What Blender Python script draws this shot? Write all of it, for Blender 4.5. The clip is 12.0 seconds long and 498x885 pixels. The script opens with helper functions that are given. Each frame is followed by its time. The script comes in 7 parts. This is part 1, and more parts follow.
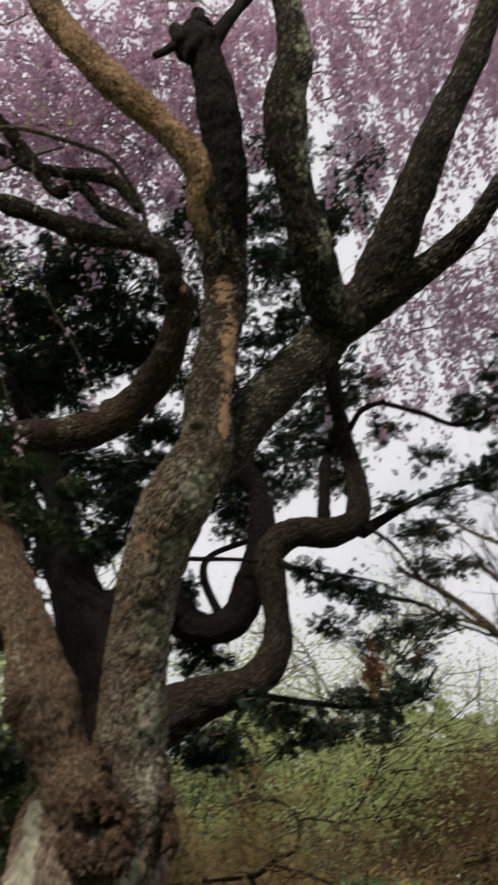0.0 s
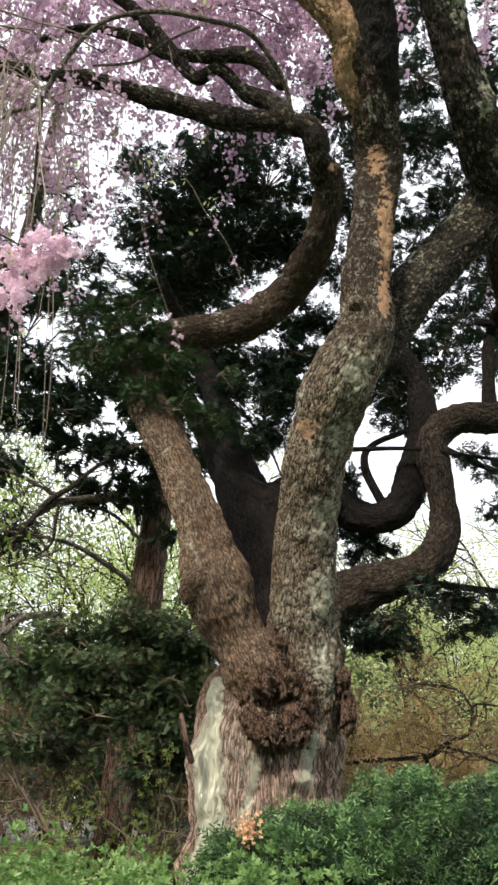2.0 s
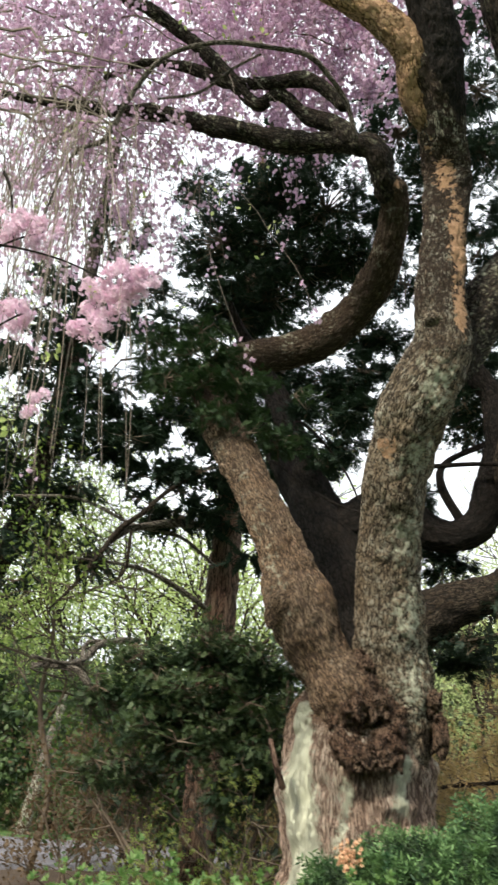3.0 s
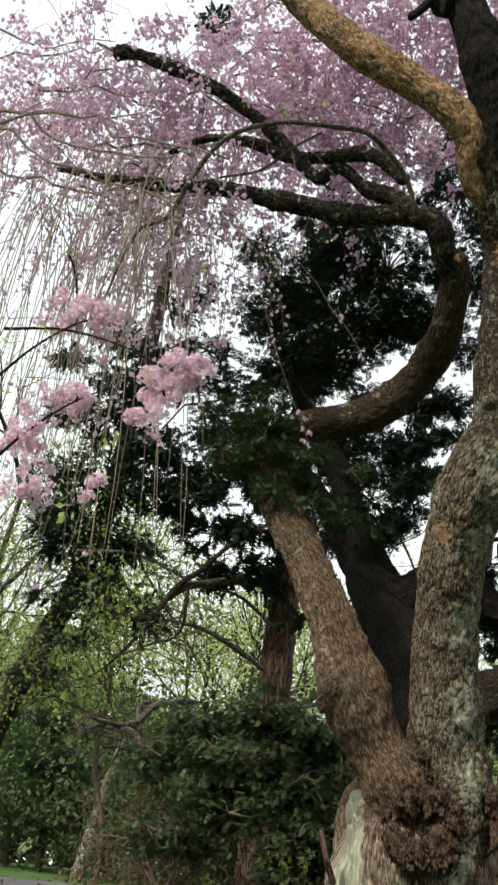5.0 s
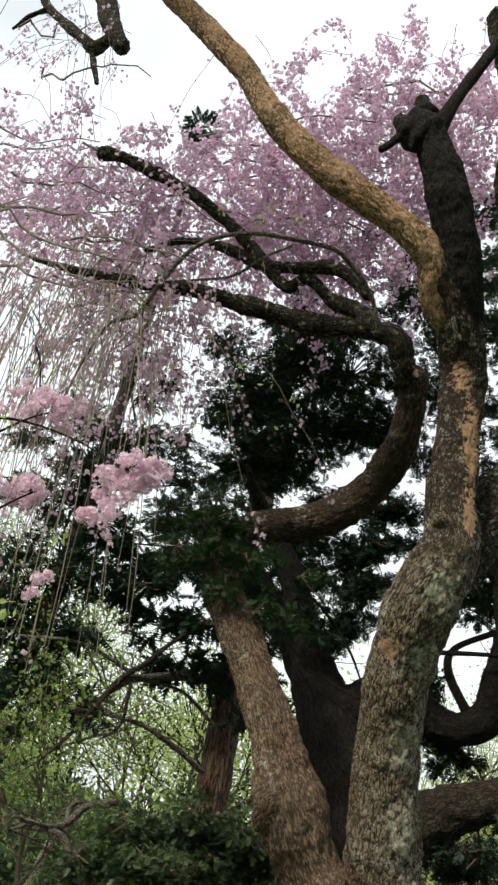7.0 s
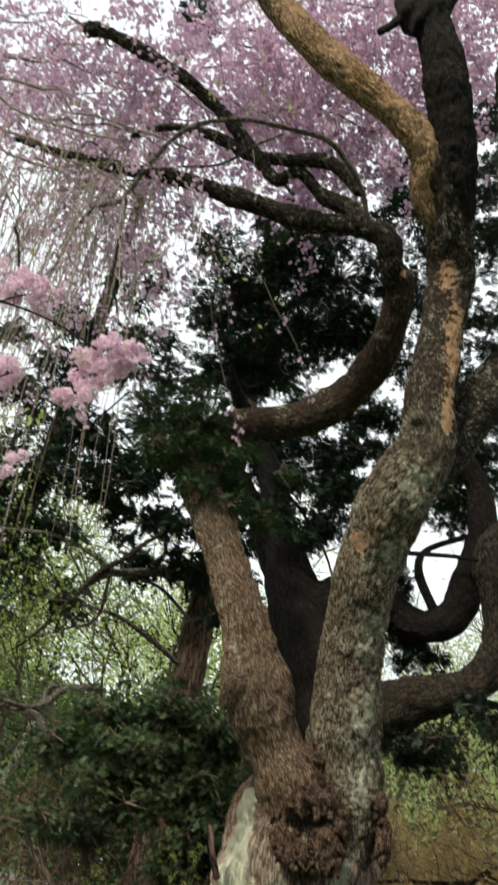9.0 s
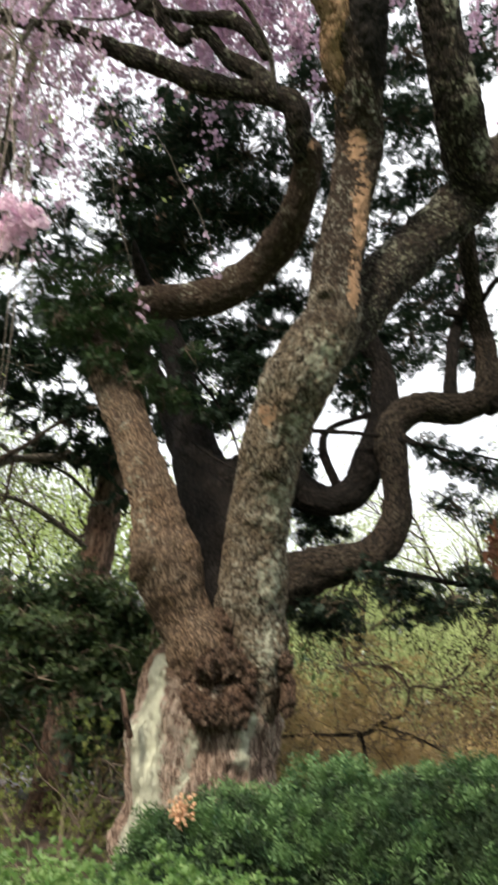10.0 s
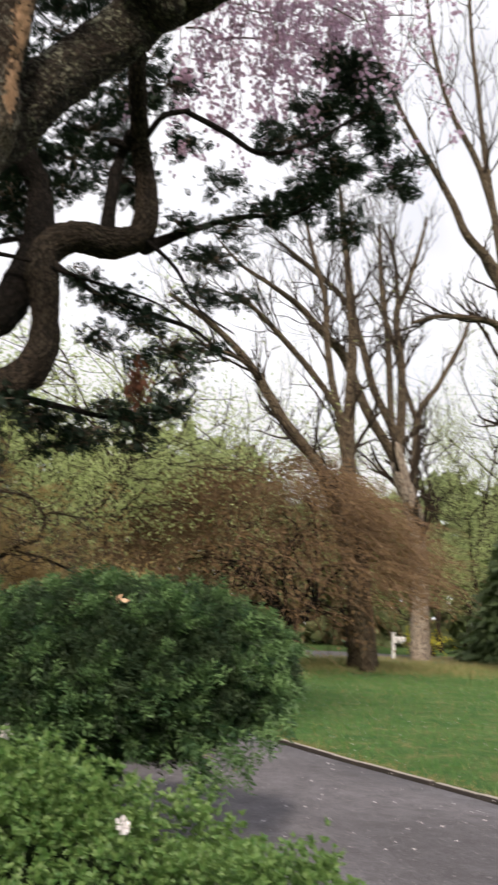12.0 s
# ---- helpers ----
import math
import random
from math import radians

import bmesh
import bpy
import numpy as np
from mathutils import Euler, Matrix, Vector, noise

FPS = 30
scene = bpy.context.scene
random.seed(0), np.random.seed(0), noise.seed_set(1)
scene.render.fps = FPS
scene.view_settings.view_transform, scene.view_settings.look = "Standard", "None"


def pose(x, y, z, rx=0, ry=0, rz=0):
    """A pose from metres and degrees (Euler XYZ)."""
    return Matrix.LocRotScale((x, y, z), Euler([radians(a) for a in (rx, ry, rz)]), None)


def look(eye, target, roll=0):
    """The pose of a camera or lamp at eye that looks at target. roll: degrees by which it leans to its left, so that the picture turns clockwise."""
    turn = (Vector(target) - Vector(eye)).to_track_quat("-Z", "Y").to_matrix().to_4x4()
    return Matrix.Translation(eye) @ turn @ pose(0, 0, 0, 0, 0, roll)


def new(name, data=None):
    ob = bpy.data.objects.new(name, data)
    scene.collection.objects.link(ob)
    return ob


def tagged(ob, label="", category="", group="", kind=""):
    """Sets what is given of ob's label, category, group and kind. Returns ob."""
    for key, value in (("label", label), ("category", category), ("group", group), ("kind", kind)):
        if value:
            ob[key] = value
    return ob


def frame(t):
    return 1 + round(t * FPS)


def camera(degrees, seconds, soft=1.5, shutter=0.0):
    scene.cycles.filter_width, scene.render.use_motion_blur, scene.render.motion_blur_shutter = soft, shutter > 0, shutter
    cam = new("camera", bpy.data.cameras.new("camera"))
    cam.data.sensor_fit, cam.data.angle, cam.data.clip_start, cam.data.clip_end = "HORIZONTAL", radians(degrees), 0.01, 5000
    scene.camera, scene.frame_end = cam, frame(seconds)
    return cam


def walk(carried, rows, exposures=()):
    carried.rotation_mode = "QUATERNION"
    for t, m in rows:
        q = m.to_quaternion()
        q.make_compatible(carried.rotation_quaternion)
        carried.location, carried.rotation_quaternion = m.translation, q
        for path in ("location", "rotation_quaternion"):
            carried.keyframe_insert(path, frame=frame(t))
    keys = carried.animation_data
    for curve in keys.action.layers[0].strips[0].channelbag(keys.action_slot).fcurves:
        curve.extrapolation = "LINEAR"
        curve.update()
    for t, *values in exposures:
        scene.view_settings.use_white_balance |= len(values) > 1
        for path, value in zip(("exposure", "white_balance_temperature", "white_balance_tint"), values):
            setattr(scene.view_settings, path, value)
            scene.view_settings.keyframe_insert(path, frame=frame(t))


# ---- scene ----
# ---- camera ----
cam = camera(33.8, 12.0, 2.5, 0.48)
PATH = [
    (0.0, 0.119, -0.073, 1.463, 121.42, 0.15, -2.93),
    (0.5, 0.103, 0.017, 1.462, 118.38, -0.20, 3.30),
    (1.0, 0.079, 0.096, 1.431, 115.13, -0.46, 5.39),
    (1.5, 0.057, 0.103, 1.407, 114.39, -1.09, 6.53),
    (2.0, 0.009, 0.108, 1.386, 114.71, -2.25, 7.34),
    (2.5, -0.063, 0.092, 1.373, 115.30, -2.35, 8.84),
    (3.0, -0.145, 0.094, 1.388, 116.05, -2.17, 11.75),
    (3.5, -0.192, 0.092, 1.417, 116.50, -2.20, 13.98),
    (3.7, -0.161, 0.080, 1.455, 116.55, -2.94, 14.66),
    (5.3, -0.069, -0.074, 1.688, 119.21, -5.17, 15.04),
    (5.5, -0.072, -0.086, 1.699, 119.94, -5.43, 14.43),
    (6.0, -0.060, -0.088, 1.745, 121.82, -5.63, 13.43),
    (6.5, -0.024, -0.131, 1.773, 123.80, -5.89, 12.43),
    (6.7, -0.025, -0.144, 1.784, 124.55, -6.19, 11.75),
    (8.3, 0.039, -0.097, 1.697, 122.85, -8.37, 9.78),
    (8.5, 0.036, -0.090, 1.695, 121.93, -8.50, 9.67),
    (9.0, 0.035, -0.023, 1.663, 118.80, -8.00, 9.13),
    (9.5, 0.012, 0.016, 1.607, 115.38, -6.16, 6.74),
    (10.0, 0.020, 0.057, 1.558, 111.98, -4.76, 3.29),
    (10.5, 0.058, 0.120, 1.509, 108.54, -3.84, -2.06),
    (11.0, 0.083, 0.117, 1.464, 106.36, -2.65, -6.60),
    (11.5, 0.078, 0.112, 1.457, 104.16, -1.89, -13.76),
    (12.0, 0.087, 0.045, 1.465, 102.36, -1.85, -20.72),
]
walk(cam, [(t, pose(*row)) for t, *row in PATH], [
    (0.0, -0.58, 6850, 13), (0.4, -0.05, 7300, 16), (0.8, 0.34, 6800, 13), (2.5, 0.50, 6560, 10), (3.5, 0.38, 6600, 5), (5.5, -0.08, 6620, 5),
    (8.7, -0.10, 6600, 4), (9.2, 0.1, 6750, 4), (9.6, 0.26, 6850, 7), (10.5, 0.47, 6550, 12), (11.5, 0.22, 6700, 13), (12.0, -0.1, 6850, 14)])

# ---- light: pale overcast sky and a weak, wide sun behind the viewer ----
SUN_UP, SUN_ROUND = 40.0, 202.0      # elevation, and compass turn from +y clockwise
world = bpy.data.worlds.new("sky")
scene.world = world
world.use_nodes = True
wn, wl = world.node_tree.nodes, world.node_tree.links
wn.clear()
sky = wn.new("ShaderNodeTexSky")
sky.sky_type, sky.sun_disc = "NISHITA", False
sky.sun_elevation, sky.sun_rotation = radians(SUN_UP), radians(SUN_ROUND)
sky.air_density, sky.dust_density, sky.ozone_density = 1.0, 0.4, 2.0
wcoord = wn.new("ShaderNodeTexCoord")
cloud = wn.new("ShaderNodeTexNoise")
cloud.inputs["Scale"].default_value, cloud.inputs["Detail"].default_value = 3.0, 4.0
cloud_ramp = wn.new("ShaderNodeMapRange")
cloud_ramp.inputs["From Min"].default_value, cloud_ramp.inputs["From Max"].default_value, cloud_ramp.inputs["To Min"].default_value = 0.34, 0.46, 0.78
cloud_mix = wn.new("ShaderNodeMix")
cloud_mix.data_type = "RGBA"
cloud_mix.inputs["B"].default_value = (9.7, 10.1, 10.8, 1)
back = wn.new("ShaderNodeBackground")
back.inputs["Strength"].default_value = 0.12
wout = wn.new("ShaderNodeOutputWorld")
wl.new(wcoord.outputs["Generated"], cloud.inputs["Vector"])
wl.new(cloud.outputs["Fac"], cloud_ramp.inputs["Value"])
wl.new(cloud_ramp.outputs["Result"], cloud_mix.inputs["Factor"])
wl.new(sky.outputs["Color"], cloud_mix.inputs["A"])
wl.new(cloud_mix.outputs["Result"], back.inputs["Color"])
wl.new(back.outputs["Background"], wout.inputs["Surface"])
sun = new("sun", bpy.data.lights.new("sun", "SUN"))
sun.data.energy, sun.data.angle, sun.data.color = 4.4, radians(8), (1.0, 0.91, 0.78)
a, e = radians(SUN_ROUND), radians(SUN_UP)
sun.matrix_world = look((0, 0, 30), Vector((0, 0, 30)) - Vector((math.sin(a) * math.cos(e), math.cos(a) * math.cos(e), math.sin(e))))


# ---- materials ----
def nodes_of(name, rough=0.8, spec=0.3):
    m = bpy.data.materials.new(name)
    m.use_nodes = True
    n, l = m.node_tree.nodes, m.node_tree.links
    b = n["Principled BSDF"]
    b.inputs["Roughness"].default_value = rough
    b.inputs["Specular IOR Level"].default_value = spec
    return m, n, l, b


def noise_node(n, l, vec, scale, detail=4.0, rough=0.55):
    t = n.new("ShaderNodeTexNoise")
    t.inputs["Scale"].default_value, t.inputs["Detail"].default_value, t.inputs["Roughness"].default_value = scale, detail, rough
    if vec is not None:
        l.new(vec, t.inputs["Vector"])
    return t.outputs["Fac"]


def ramp(n, l, value, lo, hi, to_lo=0.0, to_hi=1.0):
    r = n.new("ShaderNodeMapRange")
    for key, v in (("From Min", lo), ("From Max", hi), ("To Min", to_lo), ("To Max", to_hi)):
        r.inputs[key].default_value = v
    l.new(value, r.inputs["Value"])
    return r.outputs["Result"]


def mix(n, l, fac, a, b):
    m = n.new("ShaderNodeMix")
    m.data_type = "RGBA"
    for v, key in ((fac, "Factor"), (a, "A"), (b, "B")):
        if isinstance(v, tuple):
            m.inputs[key].default_value = (*v, 1)
        elif isinstance(v, float):
            m.inputs[key].default_value = v
        else:
            l.new(v, m.inputs[key])
    return m.outputs["Result"]


def times(n, l, a, b):
    m = n.new("ShaderNodeMath")
    m.operation = "MULTIPLY"
    l.new(a, m.inputs[0])
    if isinstance(b, float):
        m.inputs[1].default_value = b
    else:
        l.new(b, m.inputs[1])
    return m.outputs["Value"]


def bump(n, l, b, height, strength, distance):
    k = n.new("ShaderNodeBump")
    k.inputs["Strength"].default_value, k.inputs["Distance"].default_value = strength, distance
    l.new(height, k.inputs["Height"])
    l.new(k.outputs["Normal"], b.inputs["Normal"])


def coords(n):
    return n.new("ShaderNodeTexCoord").outputs["Object"]


def bark(name, dark, plate, grey, lichen, lichen_at=0.58, across=16.0, along=5.5, relief=0.03, old=None):
    """Flaking bark: wandering fissures along the limb, scales between them, lichen; bare and mossy spots and the darker
    upper part come with the mesh.
    """
    m, n, l, b = nodes_of(name, 0.9, 0.2)
    at = n.new("ShaderNodeAttribute")
    at.attribute_name = "grain"
    mp = n.new("ShaderNodeMapping")
    mp.inputs["Scale"].default_value = (across, across, along)
    l.new(at.outputs["Vector"], mp.inputs["Vector"])
    warp = n.new("ShaderNodeTexNoise")
    warp.inputs["Scale"].default_value, warp.inputs["Detail"].default_value = 2.0, 3.0
    l.new(mp.outputs["Vector"], warp.inputs["Vector"])
    off = n.new("ShaderNodeVectorMath")
    off.operation = "MULTIPLY_ADD"
    off.inputs[1].default_value = (0.8, 0.8, 0.8)
    l.new(warp.outputs["Color"], off.inputs[0])
    l.new(mp.outputs["Vector"], off.inputs[2])

    def fissure(scale, wide):
        f = noise_node(n, l, off.outputs["Vector"], scale, 3.0, 0.6)
        d = n.new("ShaderNodeMath")
        d.operation = "SUBTRACT"
        l.new(f, d.inputs[0])
        d.inputs[1].default_value = 0.5
        k = n.new("ShaderNodeMath")
        k.operation = "ABSOLUTE"
        l.new(d.outputs["Value"], k.inputs[0])
        return ramp(n, l, k.outputs["Value"], 0.0, wide)

    fine = noise_node(n, l, off.outputs["Vector"], 6.0, 8.0, 0.78)
    scales = noise_node(n, l, off.outputs["Vector"], 4.2, 6.0, 0.72)
    broad = noise_node(n, l, at.outputs["Vector"], 3.4, 6.0, 0.6)
    mid = noise_node(n, l, at.outputs["Vector"], 22.0, 7.0, 0.72)
    cell = n.new("ShaderNodeTexVoronoi")
    cell.feature = "DISTANCE_TO_EDGE"
    cell.inputs["Scale"].default_value = 1.5
    l.new(off.outputs["Vector"], cell.inputs["Vector"])
    crack = times(n, l, times(n, l, fissure(1.0, 0.034), fissure(2.3, 0.022)), ramp(n, l, cell.outputs["Distance"], 0.02, 0.12))
    sp = n.new("ShaderNodeAttribute")
    sp.attribute_name = "split"
    crack = times(n, l, crack, ramp(n, l, sp.outputs["Fac"], 0.1, 0.9, 1.0, 0.12))
    tone = n.new("ShaderNodeMath")
    tone.operation = "MULTIPLY"
    l.new(ramp(n, l, scales, 0.40, 0.56, 0.36, 1.0), tone.inputs[0])
    l.new(ramp(n, l, crack, 0.0, 1.0, 0.1, 1.0), tone.inputs[1])
    height = n.new("ShaderNodeMath")
    height.operation = "MULTIPLY"
    l.new(tone.outputs["Value"], height.inputs[0])
    l.new(ramp(n, l, fine, 0.3, 0.7, 0.45, 1.0), height.inputs[1])
    h = height.outputs["Value"]
    body = mix(n, l, ramp(n, l, broad, 0.38, 0.62), plate, grey)
    # darker upward: painted crown shade on the limbs, brown bark collar on the trunk
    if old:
        upper_tone = n.new("ShaderNodeAttribute")
        upper_tone.attribute_name = "upper_tone"
        body = mix(n, l, upper_tone.outputs["Fac"], body, old)
    col = mix(n, l, ramp(n, l, h, 0.07, 0.36), dark, body)
    col = mix(n, l, ramp(n, l, h, 0.55, 0.95, 0.0, 0.6), col, tuple(min(1.0, c * 1.8) for c in grey))
    col = mix(n, l, times(n, l, times(n, l, ramp(n, l, mid, lichen_at - 0.03, lichen_at + 0.03), ramp(n, l, broad, 0.40, 0.56, 0.05, 0.95)), ramp(n, l, h, 0.1, 0.4)), col, lichen)
    bare = n.new("ShaderNodeAttribute")
    bare.attribute_name = "bare"
    flake = n.new("ShaderNodeMath")
    flake.operation = "ADD"
    l.new(bare.outputs["Fac"], flake.inputs[0])
    l.new(ramp(n, l, mid, 0.3, 0.7, -0.75, 0.75), flake.inputs[1])
    col = mix(n, l, times(n, l, ramp(n, l, flake.outputs["Value"], 0.5, 0.56), ramp(n, l, bare.outputs["Fac"], 0.02, 0.2)), col, mix(n, l, ramp(n, l, fine, 0.36, 0.6), (0.28, 0.155, 0.085), (0.64, 0.41, 0.255)))
    moss = n.new("ShaderNodeAttribute")
    moss.attribute_name = "moss"
    pale = n.new("ShaderNodeMath")
    pale.operation = "ADD"
    l.new(moss.outputs["Fac"], pale.inputs[0])
    l.new(ramp(n, l, mid, 0.3, 0.7, -0.5, 0.5), pale.inputs[1])
    col = mix(n, l, times(n, l, ramp(n, l, pale.outputs["Value"], 0.3, 0.75, 0.0, 0.92), ramp(n, l, moss.outputs["Fac"], 0.02, 0.2)), col, mix(n, l, ramp(n, l, scales, 0.35, 0.6), (0.50, 0.51, 0.37), (0.66, 0.67, 0.52)))
    l.new(col, b.inputs["Base Color"])
    bump(n, l, b, h, 1.0, relief)
    return m


def leafy(name, one, two, through_col, gloss=0.45, trans=0.35, spec=0.35):
    """Leaves or petals: each its own shade between two colours, some light comes through."""
    m, n, l, b = nodes_of(name, gloss, spec)
    g = n.new("ShaderNodeNewGeometry")
    col = mix(n, l, g.outputs["Random Per Island"], one, two)
    spot = noise_node(n, l, coords(n), 1.7, 3.0)
    col = mix(n, l, ramp(n, l, spot, 0.3, 0.7, 0.0, 0.4), col, tuple(c * 0.75 for c in one))
    l.new(col, b.inputs["Base Color"])
    t = n.new("ShaderNodeBsdfTranslucent")
    t.inputs["Color"].default_value = (*through_col, 1)
    s = n.new("ShaderNodeMixShader")
    s.inputs["Fac"].default_value = trans
    l.new(b.outputs["BSDF"], s.inputs[1])
    l.new(t.outputs["BSDF"], s.inputs[2])
    l.new(s.outputs["Shader"], n["Material Output"].inputs["Surface"])
    return m


def rough_mat(name, one, two, scale=6.0, fine_scale=60.0, rough=0.85, relief=0.004, spec=0.3):
    m, n, l, b = nodes_of(name, rough, spec)
    c = coords(n)
    big, fine = noise_node(n, l, c, scale, 5.0), noise_node(n, l, c, fine_scale, 4.0, 0.7)
    col = mix(n, l, ramp(n, l, big, 0.3, 0.7), one, two)
    col = mix(n, l, ramp(n, l, fine, 0.3, 0.75, 0.0, 0.45), col, tuple(x * 0.45 for x in one))
    l.new(col, b.inputs["Base Color"])
    bump(n, l, b, fine, 0.7, relief)
    return m


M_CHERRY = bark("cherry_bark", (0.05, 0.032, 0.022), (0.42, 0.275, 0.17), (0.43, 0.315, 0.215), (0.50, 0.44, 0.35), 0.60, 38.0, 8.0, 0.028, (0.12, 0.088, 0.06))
# upper limbs: crown shade is put into the dark bark; the lichen is real
M_CHERRY_HIGH = bark("cherry_bark_shaded_lichened", (0.009, 0.007, 0.005), (0.058, 0.041, 0.029), (0.08, 0.063, 0.047), (0.38, 0.38, 0.26), 0.535, 19.0, 7.0)
M_CHERRY_TAN = bark("cherry_bark_tan", (0.11, 0.06, 0.03), (0.74, 0.45, 0.24), (0.60, 0.43, 0.28), (0.46, 0.44, 0.33), 0.58, 19.0, 9.0)
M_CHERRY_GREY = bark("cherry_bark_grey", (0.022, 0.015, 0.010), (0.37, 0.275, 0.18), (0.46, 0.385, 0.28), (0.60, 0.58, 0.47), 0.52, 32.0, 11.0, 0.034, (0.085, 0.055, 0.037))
# near-black bark: the deep shade on stub and twigs is in the colour
M_CHERRY_DARK = bark("cherry_bark_shaded_dark", (0.006, 0.005, 0.004), (0.024, 0.018, 0.014), (0.040, 0.031, 0.025), (0.15, 0.14, 0.11), 0.62, 17.0, 8.0)
M_BOLE = bark("cherry_bark_bole", (0.08, 0.05, 0.036), (0.66, 0.47, 0.36), (0.66, 0.53, 0.42), (0.66, 0.64, 0.52), 0.58, 24.0, 3.0, 0.035, (0.30, 0.19, 0.12))
M_BURL = bark("cherry_bark_burl", (0.016, 0.010, 0.007), (0.25, 0.145, 0.095), (0.31, 0.21, 0.145), (0.38, 0.31, 0.23), 0.62, 22.0, 10.0, 0.04)
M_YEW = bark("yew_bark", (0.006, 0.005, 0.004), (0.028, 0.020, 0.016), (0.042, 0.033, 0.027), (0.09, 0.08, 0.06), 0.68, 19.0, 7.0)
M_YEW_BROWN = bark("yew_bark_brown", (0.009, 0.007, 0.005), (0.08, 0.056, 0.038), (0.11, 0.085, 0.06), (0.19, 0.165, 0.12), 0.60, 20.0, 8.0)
M_CEDAR = bark("cedar_bark", (0.03, 0.018, 0.013), (0.25, 0.14, 0.10), (0.27, 0.19, 0.14), (0.25, 0.24, 0.18), 0.64, 14.0, 1.6)
M_DEAD = bark("weathered_branch", (0.06, 0.05, 0.042), (0.25, 0.215, 0.175), (0.34, 0.31, 0.26), (0.38, 0.38, 0.29), 0.60)
M_FARBARK = bark("distant_bark", (0.035, 0.025, 0.018), (0.14, 0.10, 0.065), (0.19, 0.15, 0.105), (0.25, 0.22, 0.15), 0.6, 6.0, 2.0)
M_PALEBARK = bark("pale_trunk_bark", (0.14, 0.11, 0.09), (0.42, 0.33, 0.26), (0.50, 0.43, 0.35), (0.45, 0.42, 0.35), 0.6, 6.0, 2.0)
M_TWIG = rough_mat("twig", (0.10, 0.075, 0.055), (0.16, 0.125, 0.09), 3.0, 40.0)
M_TWIG_PALE = rough_mat("weeping_twig", (0.17, 0.14, 0.115), (0.27, 0.23, 0.19), 3.0, 40.0)
M_PETAL = leafy("petal", (0.62, 0.42, 0.57), (0.82, 0.69, 0.79), (0.74, 0.55, 0.70), 0.6, 0.5, 0.2)
M_PETAL_NEAR = leafy("petal_pink", (0.79, 0.54, 0.69), (0.94, 0.84, 0.90), (0.88, 0.68, 0.80), 0.6, 0.4, 0.2)
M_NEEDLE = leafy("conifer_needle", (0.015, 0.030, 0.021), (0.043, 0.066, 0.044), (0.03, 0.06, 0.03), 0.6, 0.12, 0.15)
# lighter copy of the needle green, with sunlight put into the colour
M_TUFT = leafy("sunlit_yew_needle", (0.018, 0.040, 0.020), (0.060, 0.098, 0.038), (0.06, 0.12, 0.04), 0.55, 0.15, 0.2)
# dark frond green; the hedge's inner layer uses it as painted shade
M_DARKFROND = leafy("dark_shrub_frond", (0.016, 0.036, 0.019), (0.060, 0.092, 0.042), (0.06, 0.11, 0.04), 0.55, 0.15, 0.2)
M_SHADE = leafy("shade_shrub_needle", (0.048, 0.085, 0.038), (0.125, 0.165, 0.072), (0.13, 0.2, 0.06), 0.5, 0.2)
M_LACETWIG = rough_mat("brown_weeping_twig", (0.13, 0.08, 0.045), (0.19, 0.122, 0.068), 2.0, 30.0)
M_HEDGE = leafy("yew_needle", (0.009, 0.036, 0.018), (0.205, 0.345, 0.135), (0.17, 0.32, 0.095), 0.48, 0.2, 0.2)
M_AZALEA = leafy("azalea_leaf", (0.065, 0.155, 0.042), (0.225, 0.325, 0.115), (0.23, 0.40, 0.10), 0.45, 0.3, 0.35)
M_LIME = leafy("spring_leaf", (0.33, 0.43, 0.13), (0.50, 0.60, 0.24), (0.60, 0.74, 0.27), 0.55, 0.5)
M_PALE_GREEN = leafy("pale_spring_leaf", (0.32, 0.41, 0.16), (0.50, 0.56, 0.28), (0.56, 0.66, 0.28), 0.6, 0.5)
M_MID_GREEN = leafy("shrub_leaf", (0.034, 0.068, 0.022), (0.090, 0.135, 0.042), (0.11, 0.19, 0.045), 0.5, 0.25)
M_LEAFTREE = leafy("understorey_leaf", (0.07, 0.13, 0.035), (0.25, 0.33, 0.085), (0.30, 0.42, 0.09), 0.5, 0.4)
M_YELLOW = leafy("bronze_maple_leaf", (0.30, 0.20, 0.095), (0.52, 0.38, 0.19), (0.52, 0.39, 0.18), 0.6, 0.45)
M_OCHRE = leafy("ochre_maple_leaf", (0.36, 0.25, 0.11), (0.56, 0.42, 0.20), (0.56, 0.42, 0.18), 0.6, 0.45)
M_BRONZE = leafy("bronze_shrub_leaf", (0.075, 0.05, 0.028), (0.15, 0.10, 0.055), (0.17, 0.11, 0.05), 0.6, 0.3)
M_MAPLEGREEN = leafy("green_maple_leaf", (0.12, 0.19, 0.04), (0.27, 0.29, 0.08), (0.32, 0.4, 0.09), 0.6, 0.45)
M_GOLD = leafy("yellow_flower", (0.62, 0.58, 0.05), (0.78, 0.72, 0.12), (0.7, 0.66, 0.1), 0.6, 0.4)
M_BROWN = leafy("brown_lace_leaf", (0.15, 0.09, 0.048), (0.27, 0.18, 0.09), (0.32, 0.21, 0.1), 0.7, 0.35)
M_DEADLEAF = leafy("dead_leaf", (0.66, 0.38, 0.22), (0.80, 0.56, 0.38), (0.7, 0.42, 0.22), 0.7, 0.2)
M_RUSTLEAF = leafy("rusty_needle", (0.10, 0.04, 0.022), (0.17, 0.07, 0.038), (0.16, 0.06, 0.03), 0.7, 0.2)
M_WHITEPETAL = leafy("white_petal", (0.80, 0.74, 0.76), (0.88, 0.84, 0.85), (0.85, 0.8, 0.8), 0.6, 0.3)
